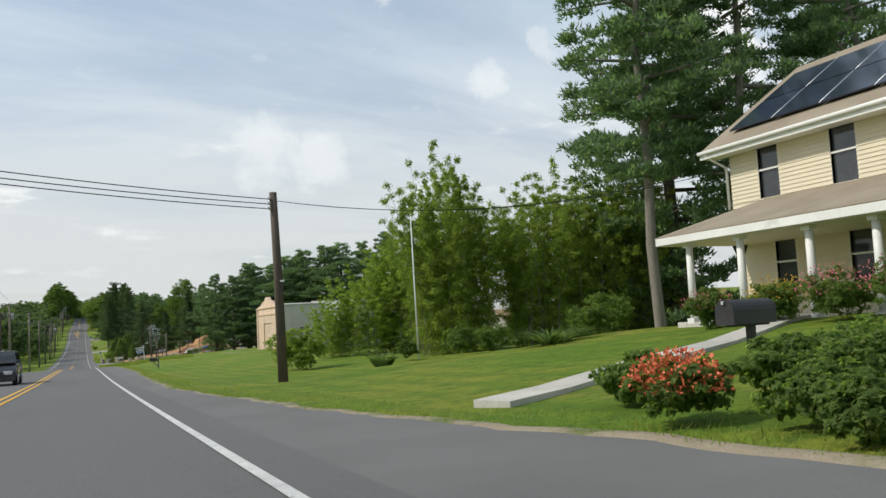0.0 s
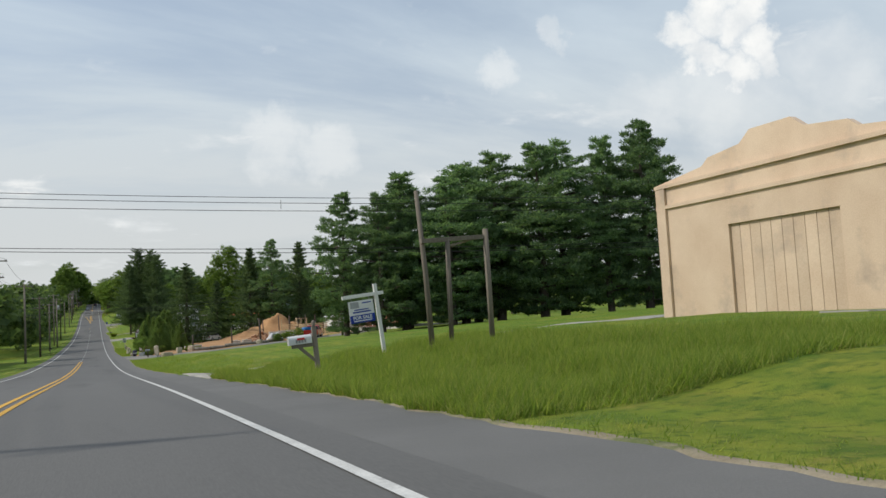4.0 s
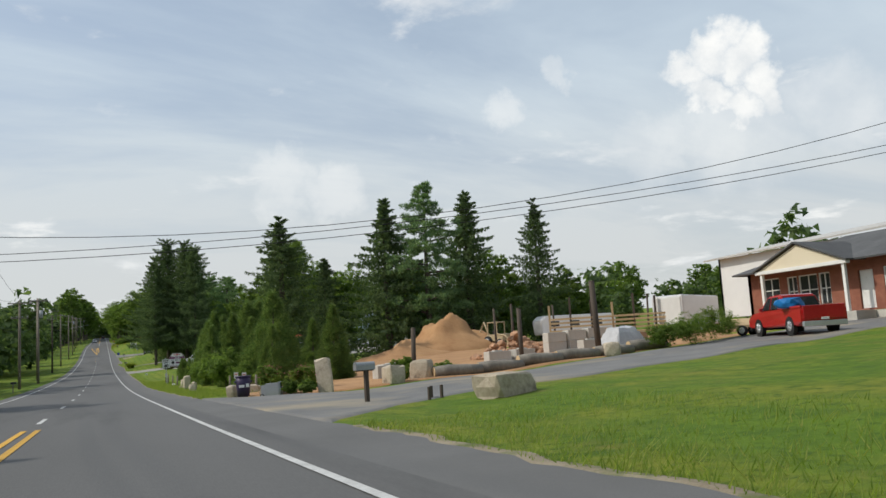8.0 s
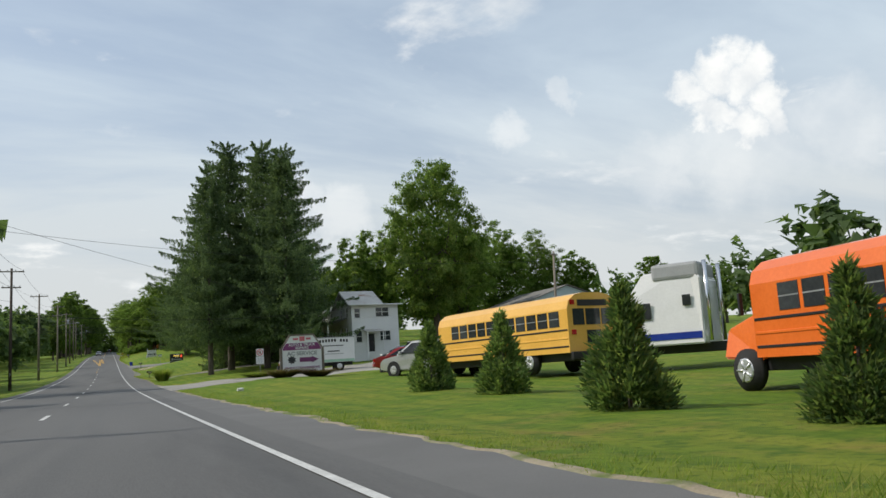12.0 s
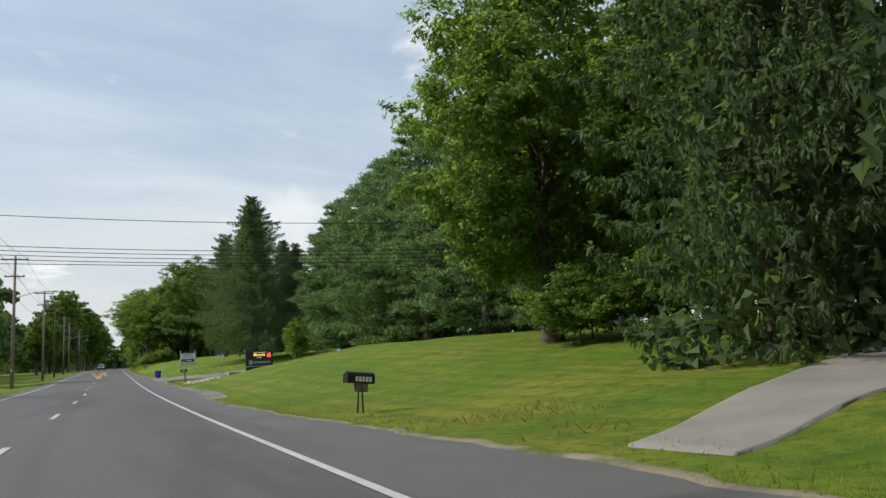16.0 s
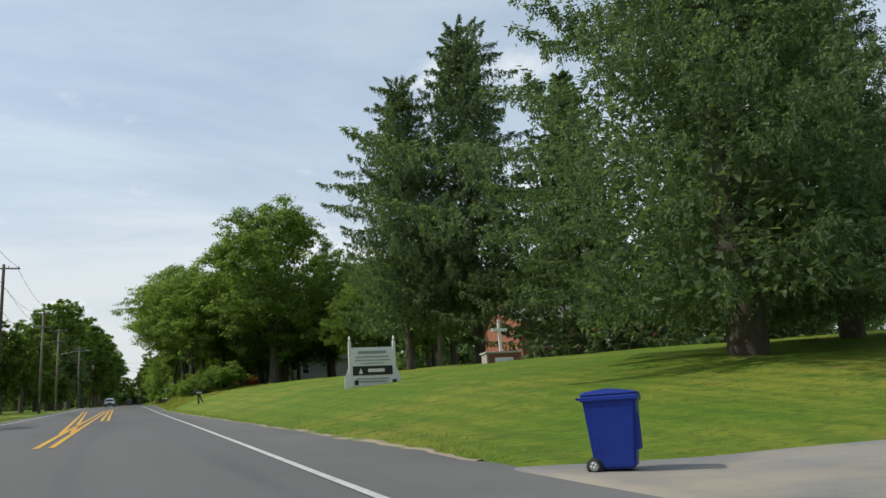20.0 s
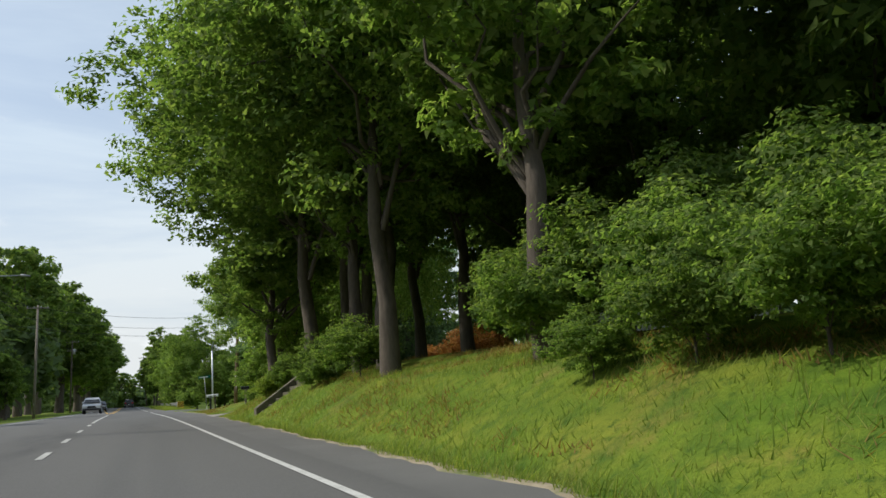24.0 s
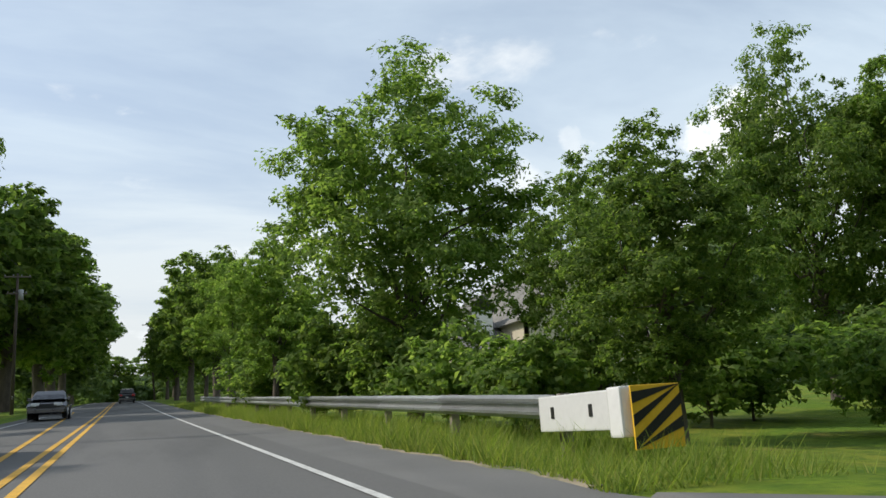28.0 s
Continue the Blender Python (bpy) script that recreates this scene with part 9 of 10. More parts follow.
# ---- guard rail ----
def guard_rail():
    p = thing("guard_rail", "galvanised steel guard rail with striped end marker", "guard rail", 4.8, 601.3, None)
    def zz(y):
        return float(road_z(y)) - float(road_z(601.3))
    base = p.location.z - float(road_z(601.3))
    w = [(0.0, 0.0), (-0.05, 0.05), (-0.05, 0.09), (0.02, 0.13), (0.02, 0.18), (-0.05, 0.22), (-0.05, 0.26), (0.0, 0.31)]
    ys = np.r_[np.arange(603.0, 660, 3.8)]
    xr = lambda y: 4.8 - 4.8 + 0.004 * (y - 601)
    for y0, y1 in zip(ys, ys[1:]):
        bm = B()
        A = [bm.verts.new((xr(y0) + u, y0 - 601.3, zz(y0) + 0.42 + v - base)) for u, v in w]
        C = [bm.verts.new((xr(y1) + u, y1 + 0.25 - 601.3, zz(y1 + 0.25) + 0.425 + v - base)) for u, v in w]
        for k in range(len(w) - 1):
            bm.faces.new((A[k], A[k + 1], C[k + 1], C[k]))
        r = bmesh.ops.solidify(bm, geom=list(bm.faces), thickness=0.008)
        part("rail", bm, M_STEEL, p)
    for y in ys:
        part("post", box(xr(y) + 0.06, y - 601.3 - 0.06, zz(y) - 0.4 - base, xr(y) + 0.2, y - 601.3 + 0.06, zz(y) + 0.74 - base, 0.01), M_WOOD, p)
    t = part("terminal", box(-0.12, 0.15, 0.36 - base, -0.04, 1.9, 0.80 - base, 0.02), M_CARWHITE, p)
    part("terminal_head", box(-0.2, -0.1, 0.28 - base, 0.12, 0.16, 0.82 - base, 0.03), M_CARWHITE, p)
    for y in (0.6, 1.5):
        part("slot", box(-0.13, y, 0.52 - base, -0.119, y + 0.07, 0.66 - base, 0), M_SIGNBLACK, t)
    mk = part("marker", box(-0.12, -0.2, 0.15 - base, 0.5, -0.17, 0.82 - base, 0.01), M_YELLOW, p)
    for k in range(-1, 4):
        zlo = 0.15 + k * 0.24
        pts = [(-0.12, zlo), (0.5, zlo + 0.45), (0.5, zlo + 0.57), (-0.12, zlo + 0.12)]
        cl = [(u, min(max(v, 0.155), 0.815) - base) for u, v in pts]
        if cl[1][1] - cl[0][1] > 0.02 or cl[2][1] - cl[3][1] > 0.02:
            part("stripe", prism(cl, (-0.208, -0.2)), M_SIGNBLACK, mk)


guard_rail()


# ---- stone yard ----
def stone(x, y, sx, sy, sz, seed, material=M_STONE, label="rough standing sandstone block", rz=None, group="standing stones along the verge", lean=0.0, name="stone_block", z=None, square=0.42):
    ob = thing(name, label, "stone", x, y, (GZ(x, y) if z is None else z) - 0.06, seed * 37 % 360 if rz is None else rz, group, 0, lean)
    part("block", rock(seed, sx, sy, sz, 0.2, square), material, ob)


for k, (x, y, sx, sy, sz) in enumerate(((5.5, 238.2, 0.3, 0.25, 0.6), (5.05, 232.4, 0.5, 0.4, 0.25), (4.95, 228.4, 0.45, 0.38, 0.95), (5.05, 225.2, 0.28, 0.24, 0.55), (4.65, 221.8, 0.65, 0.4, 0.48), (6.5, 214.8, 0.5, 0.4, 0.4), (6.4, 211.6, 0.55, 0.4, 0.4), (5.9, 209.3, 0.5, 0.4, 0.45), (4.7, 206.5, 0.45, 0.4, 0.55))):
    stone(x, y, sx, sy, sz, k + 3, lean=(k * 13 % 17) - 8)
stone(7.65, 203.2, 0.58, 0.26, 1.35, 21, label="tall slanting sandstone monolith by the entrance", lean=-7, rz=-35, square=0.22)
stone(10.5, 203.9, 0.98, 0.7, 0.78, 22, label="broad square sandstone block", square=0.3)
stone(12.2, 205.2, 1.0, 0.6, 0.85, 23, label="broad square sandstone block")
stone(6.0, 205.0, 1.1, 0.55, 0.36, 24, label="long flat pale boulder by the entrance", rz=-30)
stone(7.8, 188.8, 1.25, 0.8, 0.55, 25, label="pale boulder lying by the drive", rz=20, square=0.3)
stone(21.5, 200.5 + 4.5, 1.1, 0.8, 0.7, 26, label="pale boulder below the shrubs")
for k, (x, y) in enumerate(((26.0, 217.8), (27.4, 217.7), (28.8, 217.6), (19.4, 212.6), (12.5, 210.5), (14.0, 214.5), (25.5, 213), (27, 212.6), (21.0, 212.8))):
    b = thing("cast_block", "pale cast concrete retaining block", "block", x, y, None, 5 * (k % 3), "stacked retaining blocks")
    part("block", box(-0.65, -0.35, 0, 0.65, 0.35, 0.62, 0.03), M_BLOCK, b)
    part("lug", box(-0.25, -0.15, 0.62, 0.25, 0.15, 0.68, 0.02), M_BLOCK, b)
for k, (x, y) in enumerate(((26.0, 217.8), (27.4, 217.7), (28.8, 217.6))):
    b = thing("cast_block", "pale cast concrete retaining block", "block", x, y, GZ(x, y) + 0.62, 0, "stacked retaining blocks")
    part("block", box(-0.65, -0.35, 0.01, 0.65, 0.35, 0.62, 0.03), M_BLOCK, b)


def rubble(name, label, x, y, rx, ry, h, n, size, material, seed, category="stone pile"):
    rnd = random.Random(seed)
    p = thing(name, label, category, x, y, None)
    mesh = []
    for k in range(5):
        bm = rock(seed * 10 + k, size * rnd.uniform(0.7, 1.3), size * rnd.uniform(0.6, 1.1), size * rnd.uniform(0.5, 0.8), 0.35)
        me = bpy.data.meshes.new("stone"); bm.to_mesh(me); bm.free(); me.materials.append(material)
        mesh.append(me)
    for k in range(n):
        q, f = rnd.uniform(0, 6.28), math.sqrt(rnd.random())
        px, py = rx * f * math.cos(q), ry * f * math.sin(q)
        pz = h * (1 - f) * rnd.uniform(0.5, 1.0) + GZ(x + px, y + py) - GZ(x, y) - size * 0.12
        ob = part("stone", mesh[k % 5], None, p)
        ob.matrix_basis = pose(px, py, pz, rnd.uniform(-40, 40), rnd.uniform(-40, 40), rnd.uniform(0, 360))


rubble("stone_heap", "heap of broken orange fieldstone", 24.4, 220.6, 2.6, 1.8, 1.5, 120, 0.5, M_REDSTONE, 4)
rubble("culvert_rocks", "spill of pale rounded rocks below a culvert", 6.3, 408.4, 1.5, 0.8, 0.12, 80, 0.26, M_STONE, 6, "rocks")


def mound(name, label, x, y, rx, ry, h, material, seed, category):
    rnd = random.Random(seed)
    n, m = 20, 28
    V, F = [], []
    base = GZ(x, y)
    for i in range(n):
        f = i / (n - 1)
        for j in range(m):
            q = 2 * math.pi * j / m
            px, py = rx * f * math.cos(q), ry * f * math.sin(q)
            bump = noise.noise(Vector((px * 0.5 + seed, py * 0.5, 0))) * 0.6 + noise.noise(Vector((px * 1.6, py * 1.6, seed))) * 0.25
            V.append((px, py, h * max(0, (1 - f ** 1.3)) * (1 + bump * 0.8) + 0.05 * bump + GZ(x + px, y + py) - base - (0.12 if f > 0.95 else 0)))
    for i in range(n - 1):
        for j in range(m):
            F.append((i * m + j, (i + 1) * m + j, (i + 1) * m + (j + 1) % m, i * m + (j + 1) % m))
    ob = thing(name, label, category, x, y, base)
    part("mound", np_mesh("mound", V, F, material, True), None, ob)


mound("dirt_mound", "big mound of orange excavated dirt", 33.5, 253.5, 7.5, 4.5, 3.3, M_DIRT, 3, "dirt mound")
mound("dirt_mound", "low spread of orange excavated dirt", 27.5, 250.5, 6.0, 4.5, 1.0, M_DIRT, 9, "dirt mound")
mound("mulch_heap", "orange-brown heap of wood mulch behind the trees", 17.2, 553, 2.6, 1.8, 1.5, M_DIRT, 5, "mulch heap")


def digger():
    p = thing("backhoe", "small weathered yellow backhoe loader", "digger", 38.2, 250.4, None, 200)
    part("body", box(-0.6, -1.1, 0.55, 0.6, 1.3, 1.25, 0.05), M_MACHINE, p)
    part("cab_roof", box(-0.65, -0.9, 2.45, 0.65, 0.6, 2.55, 0.03), M_MACHINE, p)
    for x in (-0.58, 0.58):
        for y in (-0.8, 0.5):
            part("cab_post", box(x - 0.04, y - 0.04, 1.2, x + 0.04, y + 0.04, 2.47, 0.01), M_MACHINE, p)
    part("seat", box(-0.25, -0.5, 1.2, 0.25, 0.0, 1.6, 0.05), M_BLACK, p)
    for x in (-0.75, 0.75):
        wheel(p, x, -0.75, 0.55, 0.55, 0.3, 1 if x > 0 else -1)
        wheel(p, x, 1.0, 0.38, 0.38, 0.25, 1 if x > 0 else -1)
        part("loader_arm", tube([(x * 0.8, 0.3, 1.3), (x * 0.8, 1.6, 1.1), (x * 0.8, 2.2, 0.5)], 0.08, 6), M_MACHINE, p)
    part("bucket", prism([(2.1, 0.1), (2.7, 0.05), (2.75, 0.15), (2.35, 0.75), (2.1, 0.7)], (-0.9, 0.9), "x"), M_MACHINE, p)
    part("boom", tube([(0, -1.2, 1.0), (0, -1.9, 2.6), (0, -2.6, 1.5), (0, -2.4, 0.6)], 0.1, 6), M_MACHINE, p)


digger()


def slat_fence():
    p = thing("slat_fence", "unfinished fence of raw boards between tall dark posts", "fence", 28.3, 222.2, None, -31)
    for k in range(7):
        x = k * 1.42
        part("post", box(x - 0.07, -0.07, -0.3, x + 0.07, 0.07, 3.0 + 0.25 * ((k * 5) % 3), 0.01), M_POLE if k % 3 else M_RAWWOOD, p)
    for k in range(6):
        for r in range(7):
            z = 0.35 + r * 0.27
            part("slat", box(k * 1.42 + 0.02, -0.12, z, k * 1.42 + 1.40, -0.08, z + 0.13, 0.006), M_RAWWOOD, p)


slat_fence()
for k, (x, y, h, r) in enumerate(((22.0, 206.8, 3.6, 0.14), (18.0, 207.2, 2.6, 0.10), (12.6, 207.2, 2.2, 0.10), (29.5, 230, 3.6, 0.09), (32.5, 236, 3.4, 0.08), (35, 233, 3.3, 0.08), (38.5, 232, 3.2, 0.08), (41.5, 229, 3.4, 0.08), (26.0, 226, 3.3, 0.08))):
    ps = thing("timber_post", "tall dark round timber post in the yard", "post", x, y, None, 0, "timber posts in the yard", 0, (k * 7 % 5) - 2)
    part("shaft", tube([(0, 0, -0.3), (0, 0, h)], [r * 1.1, r], 10), M_POLE, ps)
    part("cap", tube([(0, 0, h), (0, 0, h + 0.04)], [r, r * 0.8], 10), M_POLE, ps)
tp = thing("tarp_stack", "brick pallet covered by a silver tarp", "tarp", 24.6, 208.3, None, 10)
part("pallet", box(-1.2, -0.6, 0, 1.2, 0.6, 0.14, 0.01), M_WOOD, tp)
part("brick_stack", box(0.3, -0.5, 0.14, 1.15, 0.5, 0.85, 0.03), M_REDSTONE, tp)
bm = B()
bmesh.ops.create_grid(bm, x_segments=16, y_segments=12, size=1)
for v in bm.verts:
    px, py = v.co.x * 1.15 - 0.25, v.co.y * 0.85
    e = max(abs(v.co.x), abs(v.co.y))
    v.co = Vector((px, py, 1.15 - max(0, e - 0.45) ** 1.2 * 2.0 + 0.12 * noise.noise(Vector((px * 2.2, py * 2.2, 3)))))
part("tarp", bm, M_TARP, tp)
for k in range(6):
    lg = thing("log", "rough split log lying along the drive", "log", 13.6 + k * 2.05, 204.6 + 0.18 * k, None, -6 + (k * 5 % 7), "row of logs edging the drive")
    part("trunk", tube([(-1.05, 0, 0.22), (-0.4, 0.03, 0.25), (0.4, -0.03, 0.24), (1.05, 0, 0.22)], [0.24, 0.27, 0.25, 0.22], 10), M_BARK_PALE, lg)
    part("cut_end", tube([(-1.06, 0, 0.22), (-1.07, 0, 0.22)], [0.235, 0.22], 10), M_RAWWOOD, lg)


def wheelie_bin(x, y, rz, material, label, lying=False, size=1.0, marks=None, z=None):
    p = thing("wheeled_bin", label, "bin", x, y, (GZ(x, y) if z is None else z) + (0.30 * size if lying else 0), rz, "rubbish bins by the road", -88 if lying else 0)
    s = size
    bm = B()
    lo = [bm.verts.new((u * 0.24 * s, v * 0.27 * s, 0.06 * s)) for u, v in ((-1, -1), (1, -1), (1, 1), (-1, 1))]
    hi = [bm.verts.new((u * 0.31 * s, v * 0.36 * s, 1.0 * s)) for u, v in ((-1, -1), (1, -1), (1, 1), (-1, 1))]
    for k in range(4):
        bm.faces.new((lo[k], lo[(k + 1) % 4], hi[(k + 1) % 4], hi[k]))
    bm.faces.new(lo[::-1]); bm.faces.new(hi)
    bmesh.ops.bevel(bm, geom=list(bm.edges), offset=0.035 * s, segments=2, affect="EDGES")
    part("body", bm, material, p)
    part("rim", box(-0.335 * s, -0.385 * s, 0.95 * s, 0.335 * s, 0.385 * s, 1.02 * s, 0.012), material, p)
    lid = part("lid", loft([(-0.40 * s, 1.02 * s), (-0.38 * s, 1.06 * s), (0.0, 1.12 * s), (0.36 * s, 1.08 * s), (0.40 * s, 1.02 * s)], [0.33 * s, 0.32 * s, 0.30 * s, 0.31 * s, 0.33 * s], 0.02), material, p)
    part("handle", tube([(-0.22 * s, 0.44 * s, 1.0 * s), (0.22 * s, 0.44 * s, 1.0 * s)], 0.016 * s, 6), material, p)
    for u in (-1, 1):
        wheel(p, u * 0.25 * s, 0.27 * s, 0.11 * s, 0.11 * s, 0.06 * s, u)
    for k in range(3):
        part("rib", box(-0.2 * s + k * 0.2 * s - 0.012, -0.345 * s, 0.3 * s, -0.2 * s + k * 0.2 * s + 0.012, -0.30 * s, 0.85 * s, 0.004), material, p)
    if marks:
        part("mark", box(-0.17 * s, -0.345 * s, 0.42 * s, 0.17 * s, -0.32 * s, 0.52 * s, 0), marks, p)
    return p


wheelie_bin(4.27, 435.85, 52, M_BINBLUE, "bright blue wheeled recycling bin at the drive edge", size=0.72)
bt = thing("round_bin", "dark purple round tub bin with white mark", "bin", 4.95, 205.5, None, 0, "rubbish bins by the road")
part("tub", tube([(0, 0, 0.0), (0, 0, 0.5), (0, 0, 0.78)], [0.22, 0.27, 0.28], 20), M_BINPURPLE, bt)
part("rim", tube([(0, 0, 0.76), (0, 0, 0.82)], [0.30, 0.30], 20), M_BINPURPLE, bt)
for s in (-1, 1):
    part("handle", box(s * 0.30 - 0.03, -0.08, 0.56, s * 0.30 + 0.03, 0.08, 0.63, 0.01), M_BINPURPLE, bt)
part("white_mark", box(-0.2, -0.275, 0.38, 0.0, -0.255, 0.48, 0.0), M_SIGNWHITE, bt)
part("white_mark", box(0.06, -0.272, 0.38, 0.18, -0.245, 0.52, 0.0), M_SIGNWHITE, bt)
wheelie_bin(5.45, 204.6, -112, M_BINGREY, "pale grey wheeled bin tipped on its side", True, 0.72)


def donation_box():
    p = thing("donation_bin", "blue steel clothes donation bin with white roundel", "donation bin", 25.4, 437.8, None, 14)
    part("body", loft([(-0.75, 0.05), (-0.75, 1.55), (-0.2, 2.0), (0.75, 2.0), (0.75, 0.05)], [1.0, 1.0, 1.0, 1.0, 1.0], 0.03), M_BOXBLUE, p)
    part("chute", box(-0.45, -0.8, 1.3, 0.45, -0.6, 1.75, 0.03), M_DARK, p)
    for x, y, rzz in ((0, -0.765, 0), (-1.015, 0.05, -90)):
        bm = B()
        bmesh.ops.create_cone(bm, cap_ends=True, segments=24, radius1=0.34, radius2=0.34, depth=0.012, matrix=pose(x, y, 0.85, 90, 0, rzz))
        part("roundel", bm, M_SIGNWHITE, p)
    for x in (-0.8, 0.8):
        part("foot", box(x - 0.1, -0.7, -0.1, x + 0.1, 0.7, 0.06, 0.01), M_STEELDULL, p)


donation_box()


# ---- kerb, steps, paths ----
def kerb():
    p = thing("kerb", "pale concrete kerb curving round the lawn corner", "kerb", 0, 0, 0)
    tagged(p, kind="structure")
    pts = [(16.0, 423.9), (13.4, 423.2), (11, 422.5), (9, 421.8), (7.6, 421.0), (6.4, 419.9), (5.5, 418.8), (4.9, 417.8), (4.45, 416.8), (4.15, 415.7), (4.0, 414.6)]
    dense = []
    for a, b in zip(pts, pts[1:]):
        n = max(1, int(math.hypot(b[0] - a[0], b[1] - a[1]) / 0.9))
        dense += [(a[0] + (b[0] - a[0]) * k / n, a[1] + (b[1] - a[1]) * k / n) for k in range(n)]
    dense.append(pts[-1])
    for (xa, ya), (xb, yb) in zip(dense, dense[1:]):
        d = Vector((xb - xa, yb - ya, 0)).normalized()
        nrm = Vector((d.y, -d.x, 0))
        bm = B()
        for (u, v) in ((0, 0),):
            sec = [(-0.16, 0.02), (-0.05, 0.03), (-0.02, 0.12), (0.12, 0.13), (0.13, -0.15), (-0.16, -0.15)]
            za, zb = float(road_z(ya)), float(road_z(yb))
            A = [bm.verts.new(Vector((xa, ya, za + h)) - nrm * q + d * 0.006) for q, h in sec]
            C = [bm.verts.new(Vector((xb, yb, zb + h)) - nrm * q - d * 0.006) for q, h in sec]
            for k in range(6):
                bm.faces.new((A[k], A[(k + 1) % 6], C[(k + 1) % 6], C[k]))
            bm.faces.new(A[::-1]); bm.faces.new(C)
        bmesh.ops.recalc_face_normals(bm, faces=bm.faces)
        part("kerb_stone", bm, M_CONC, p)


kerb()


def bank_steps():
    p = thing("bank_steps", "dark blotched old concrete steps with low side walls up the bank", "steps", 4.3, 540.45, float(road_z(540.45)) + 0.15, -70)
    tagged(p, kind="structure")
    for k in range(7):
        part("step", box(-0.5, k * 0.28, -0.4, 0.5, k * 0.28 + 0.31, 0.195 * (k + 1), 0.02), M_OLDSTEP, p)
    for s in (-1, 1):
        part("cheek_wall", prism([(-0.15, -0.4), (2.3, -0.4), (2.3, 1.52 - 0.12 * s), (1.95, 1.52 - 0.12 * s), (-0.15, 0.18 - 0.10 * s)], (s * 0.6 - 0.08, s * 0.6 + 0.08), "x"), M_OLDSTEP, p)


bank_steps()
ww = thing("garden_walk", "raised pale concrete front walk across the lawn", "path", 0, 0, 0)
tagged(ww, kind="structure")
for k in range(8):
    t0, t1 = k / 8, (k + 1) / 8
    a, b = Vector((5.3, 9.3, 0)).lerp(Vector((15.3, 13.6, 0)), t0), Vector((5.3, 9.3, 0)).lerp(Vector((15.3, 13.6, 0)), t1)
    d = (b - a).normalized(); nn = Vector((-d.y, d.x, 0)) * 0.3
    za, zb = GZ(a.x, a.y) + 0.09, GZ(b.x, b.y) + 0.09
    a, b = a + d * 0.01, b - d * 0.01
    bm = B()
    hi = [bm.verts.new((q.x, q.y, zq)) for q, zq in ((a - nn, za), (b - nn, zb), (b + nn, zb), (a + nn, za))]
    lo = [bm.verts.new((v.co.x, v.co.y, v.co.z - 0.35)) for v in hi]
    bm.faces.new(hi); bm.faces.new(lo[::-1])
    for i in range(4):
        bm.faces.new((lo[i], lo[(i + 1) % 4], hi[(i + 1) % 4], hi[i]))
    bmesh.ops.recalc_face_normals(bm, faces=bm.faces)
    part("paving_slab", bm, M_CONC, ww)
cv = thing("culvert_pipe", "dark concrete culvert pipe in the ditch, its hollow painted black", "culvert", 5.6, 412.2, GZ(5.6, 412.2) - 0.28, 12)
part("pipe", tube([(0, 0.6, 0.12), (0.05, -0.6, 0.1)], 0.3, 14), M_STONE, cv)
# black disc on the closed pipe end paints the shade of its hollow
part("mouth", tube([(0.05, -0.605, 0.1), (0.05, -0.61, 0.1)], 0.23, 14), M_SIGNBLACK, cv)
bw = thing("bank_wall", "low grey retaining kerb at the drive edge", "retaining wall", 10.6, 417.6, GZ(10.6, 417.6) - 0.1, 20)
part("wall_block", box(-1.6, -0.15, -0.1, 1.6, 0.15, 0.28, 0.02), M_STONE, bw)
fp = thing("flagpole", "thin white flagpole without a flag", "flagpole", 14.45, 34.4, None)
part("pole", tube([(0, 0, -0.2), (-0.06, 0, 6.5)], [0.045, 0.025], 8), M_WHITE, fp)
part("ball", tube([(-0.06, 0, 6.5), (-0.06, 0, 6.54), (-0.06, 0, 6.6)], [0.02, 0.045, 0.01], 8), M_STEEL, fp)
tr = thing("travel_trailer", "white camper trailer parked beyond the dirt yard", "trailer", 50.5, 255, None, 88)
part("body", loft([(-4.8, 0.6), (-4.9, 2.3), (-4.4, 2.75), (4.3, 2.75), (4.9, 2.2), (4.7, 0.6)], [1.15] * 6, 0.1), M_CARWHITE, tr)
for s in (-1, 1):
    for yy in (-3, 0, 2.6):
        part("side_window", box(s * 1.16 - 0.02, yy, 1.5, s * 1.16 + 0.02, yy + 1.1, 2.1, 0.02), M_GLASS, tr)
    for yy in (-0.6, 0.4):
        wheel(tr, s * 1.0, yy, 0.33, 0.33, 0.2, s)
wt = thing("cargo_trailer", "white enclosed cargo trailer beside the ranch house", "trailer", 37.8, 219.5, None, -62)
part("body", box(-1.1, -3.2, 0.55, 1.1, 3.2, 2.6, 0.12), M_CARWHITE, wt)
part("door", box(-0.95, -3.24, 0.6, 0.95, -3.19, 2.45, 0.02), M_WHITE, wt)
for s in (-1, 1):
    wheel(wt, s * 1.0, -0.4, 0.33, 0.33, 0.2, s)
    wheel(wt, s * 1.0, 0.5, 0.33, 0.33, 0.2, s)
bl = thing("trailer_load", "tan panel load on a small flat trailer", "trailer", 29.4, 204.8, None, 30)
part("deck", box(-0.8, -1.2, 0.4, 0.8, 1.2, 0.5, 0.02), M_WOOD, bl)
part("panel", box(-0.7, -1.1, 0.5, 0.7, 1.1, 0.62, 0.01, pose(0, 0, 0.1, 0, -14)), M_RAWWOOD, bl)
for s in (-1, 1):
    wheel(bl, s * 0.85, 0, 0.26, 0.26, 0.16, s)
bb = thing("blue_tarp_bundle", "crumpled blue tarp bundle in the truck bed", "tarp", 27.0, 199.6, GZ(28.2, 200.6) + 1.12)
part("tarp", rock(77, 1.2, 0.9, 0.45, 0.3), M_BOXBLUE, bb)
wf = thing("fence_posts", "row of old weathered timber fence posts", "fence", 5.25, 249.0, None)
fz = GZ(5.25, 249.0)
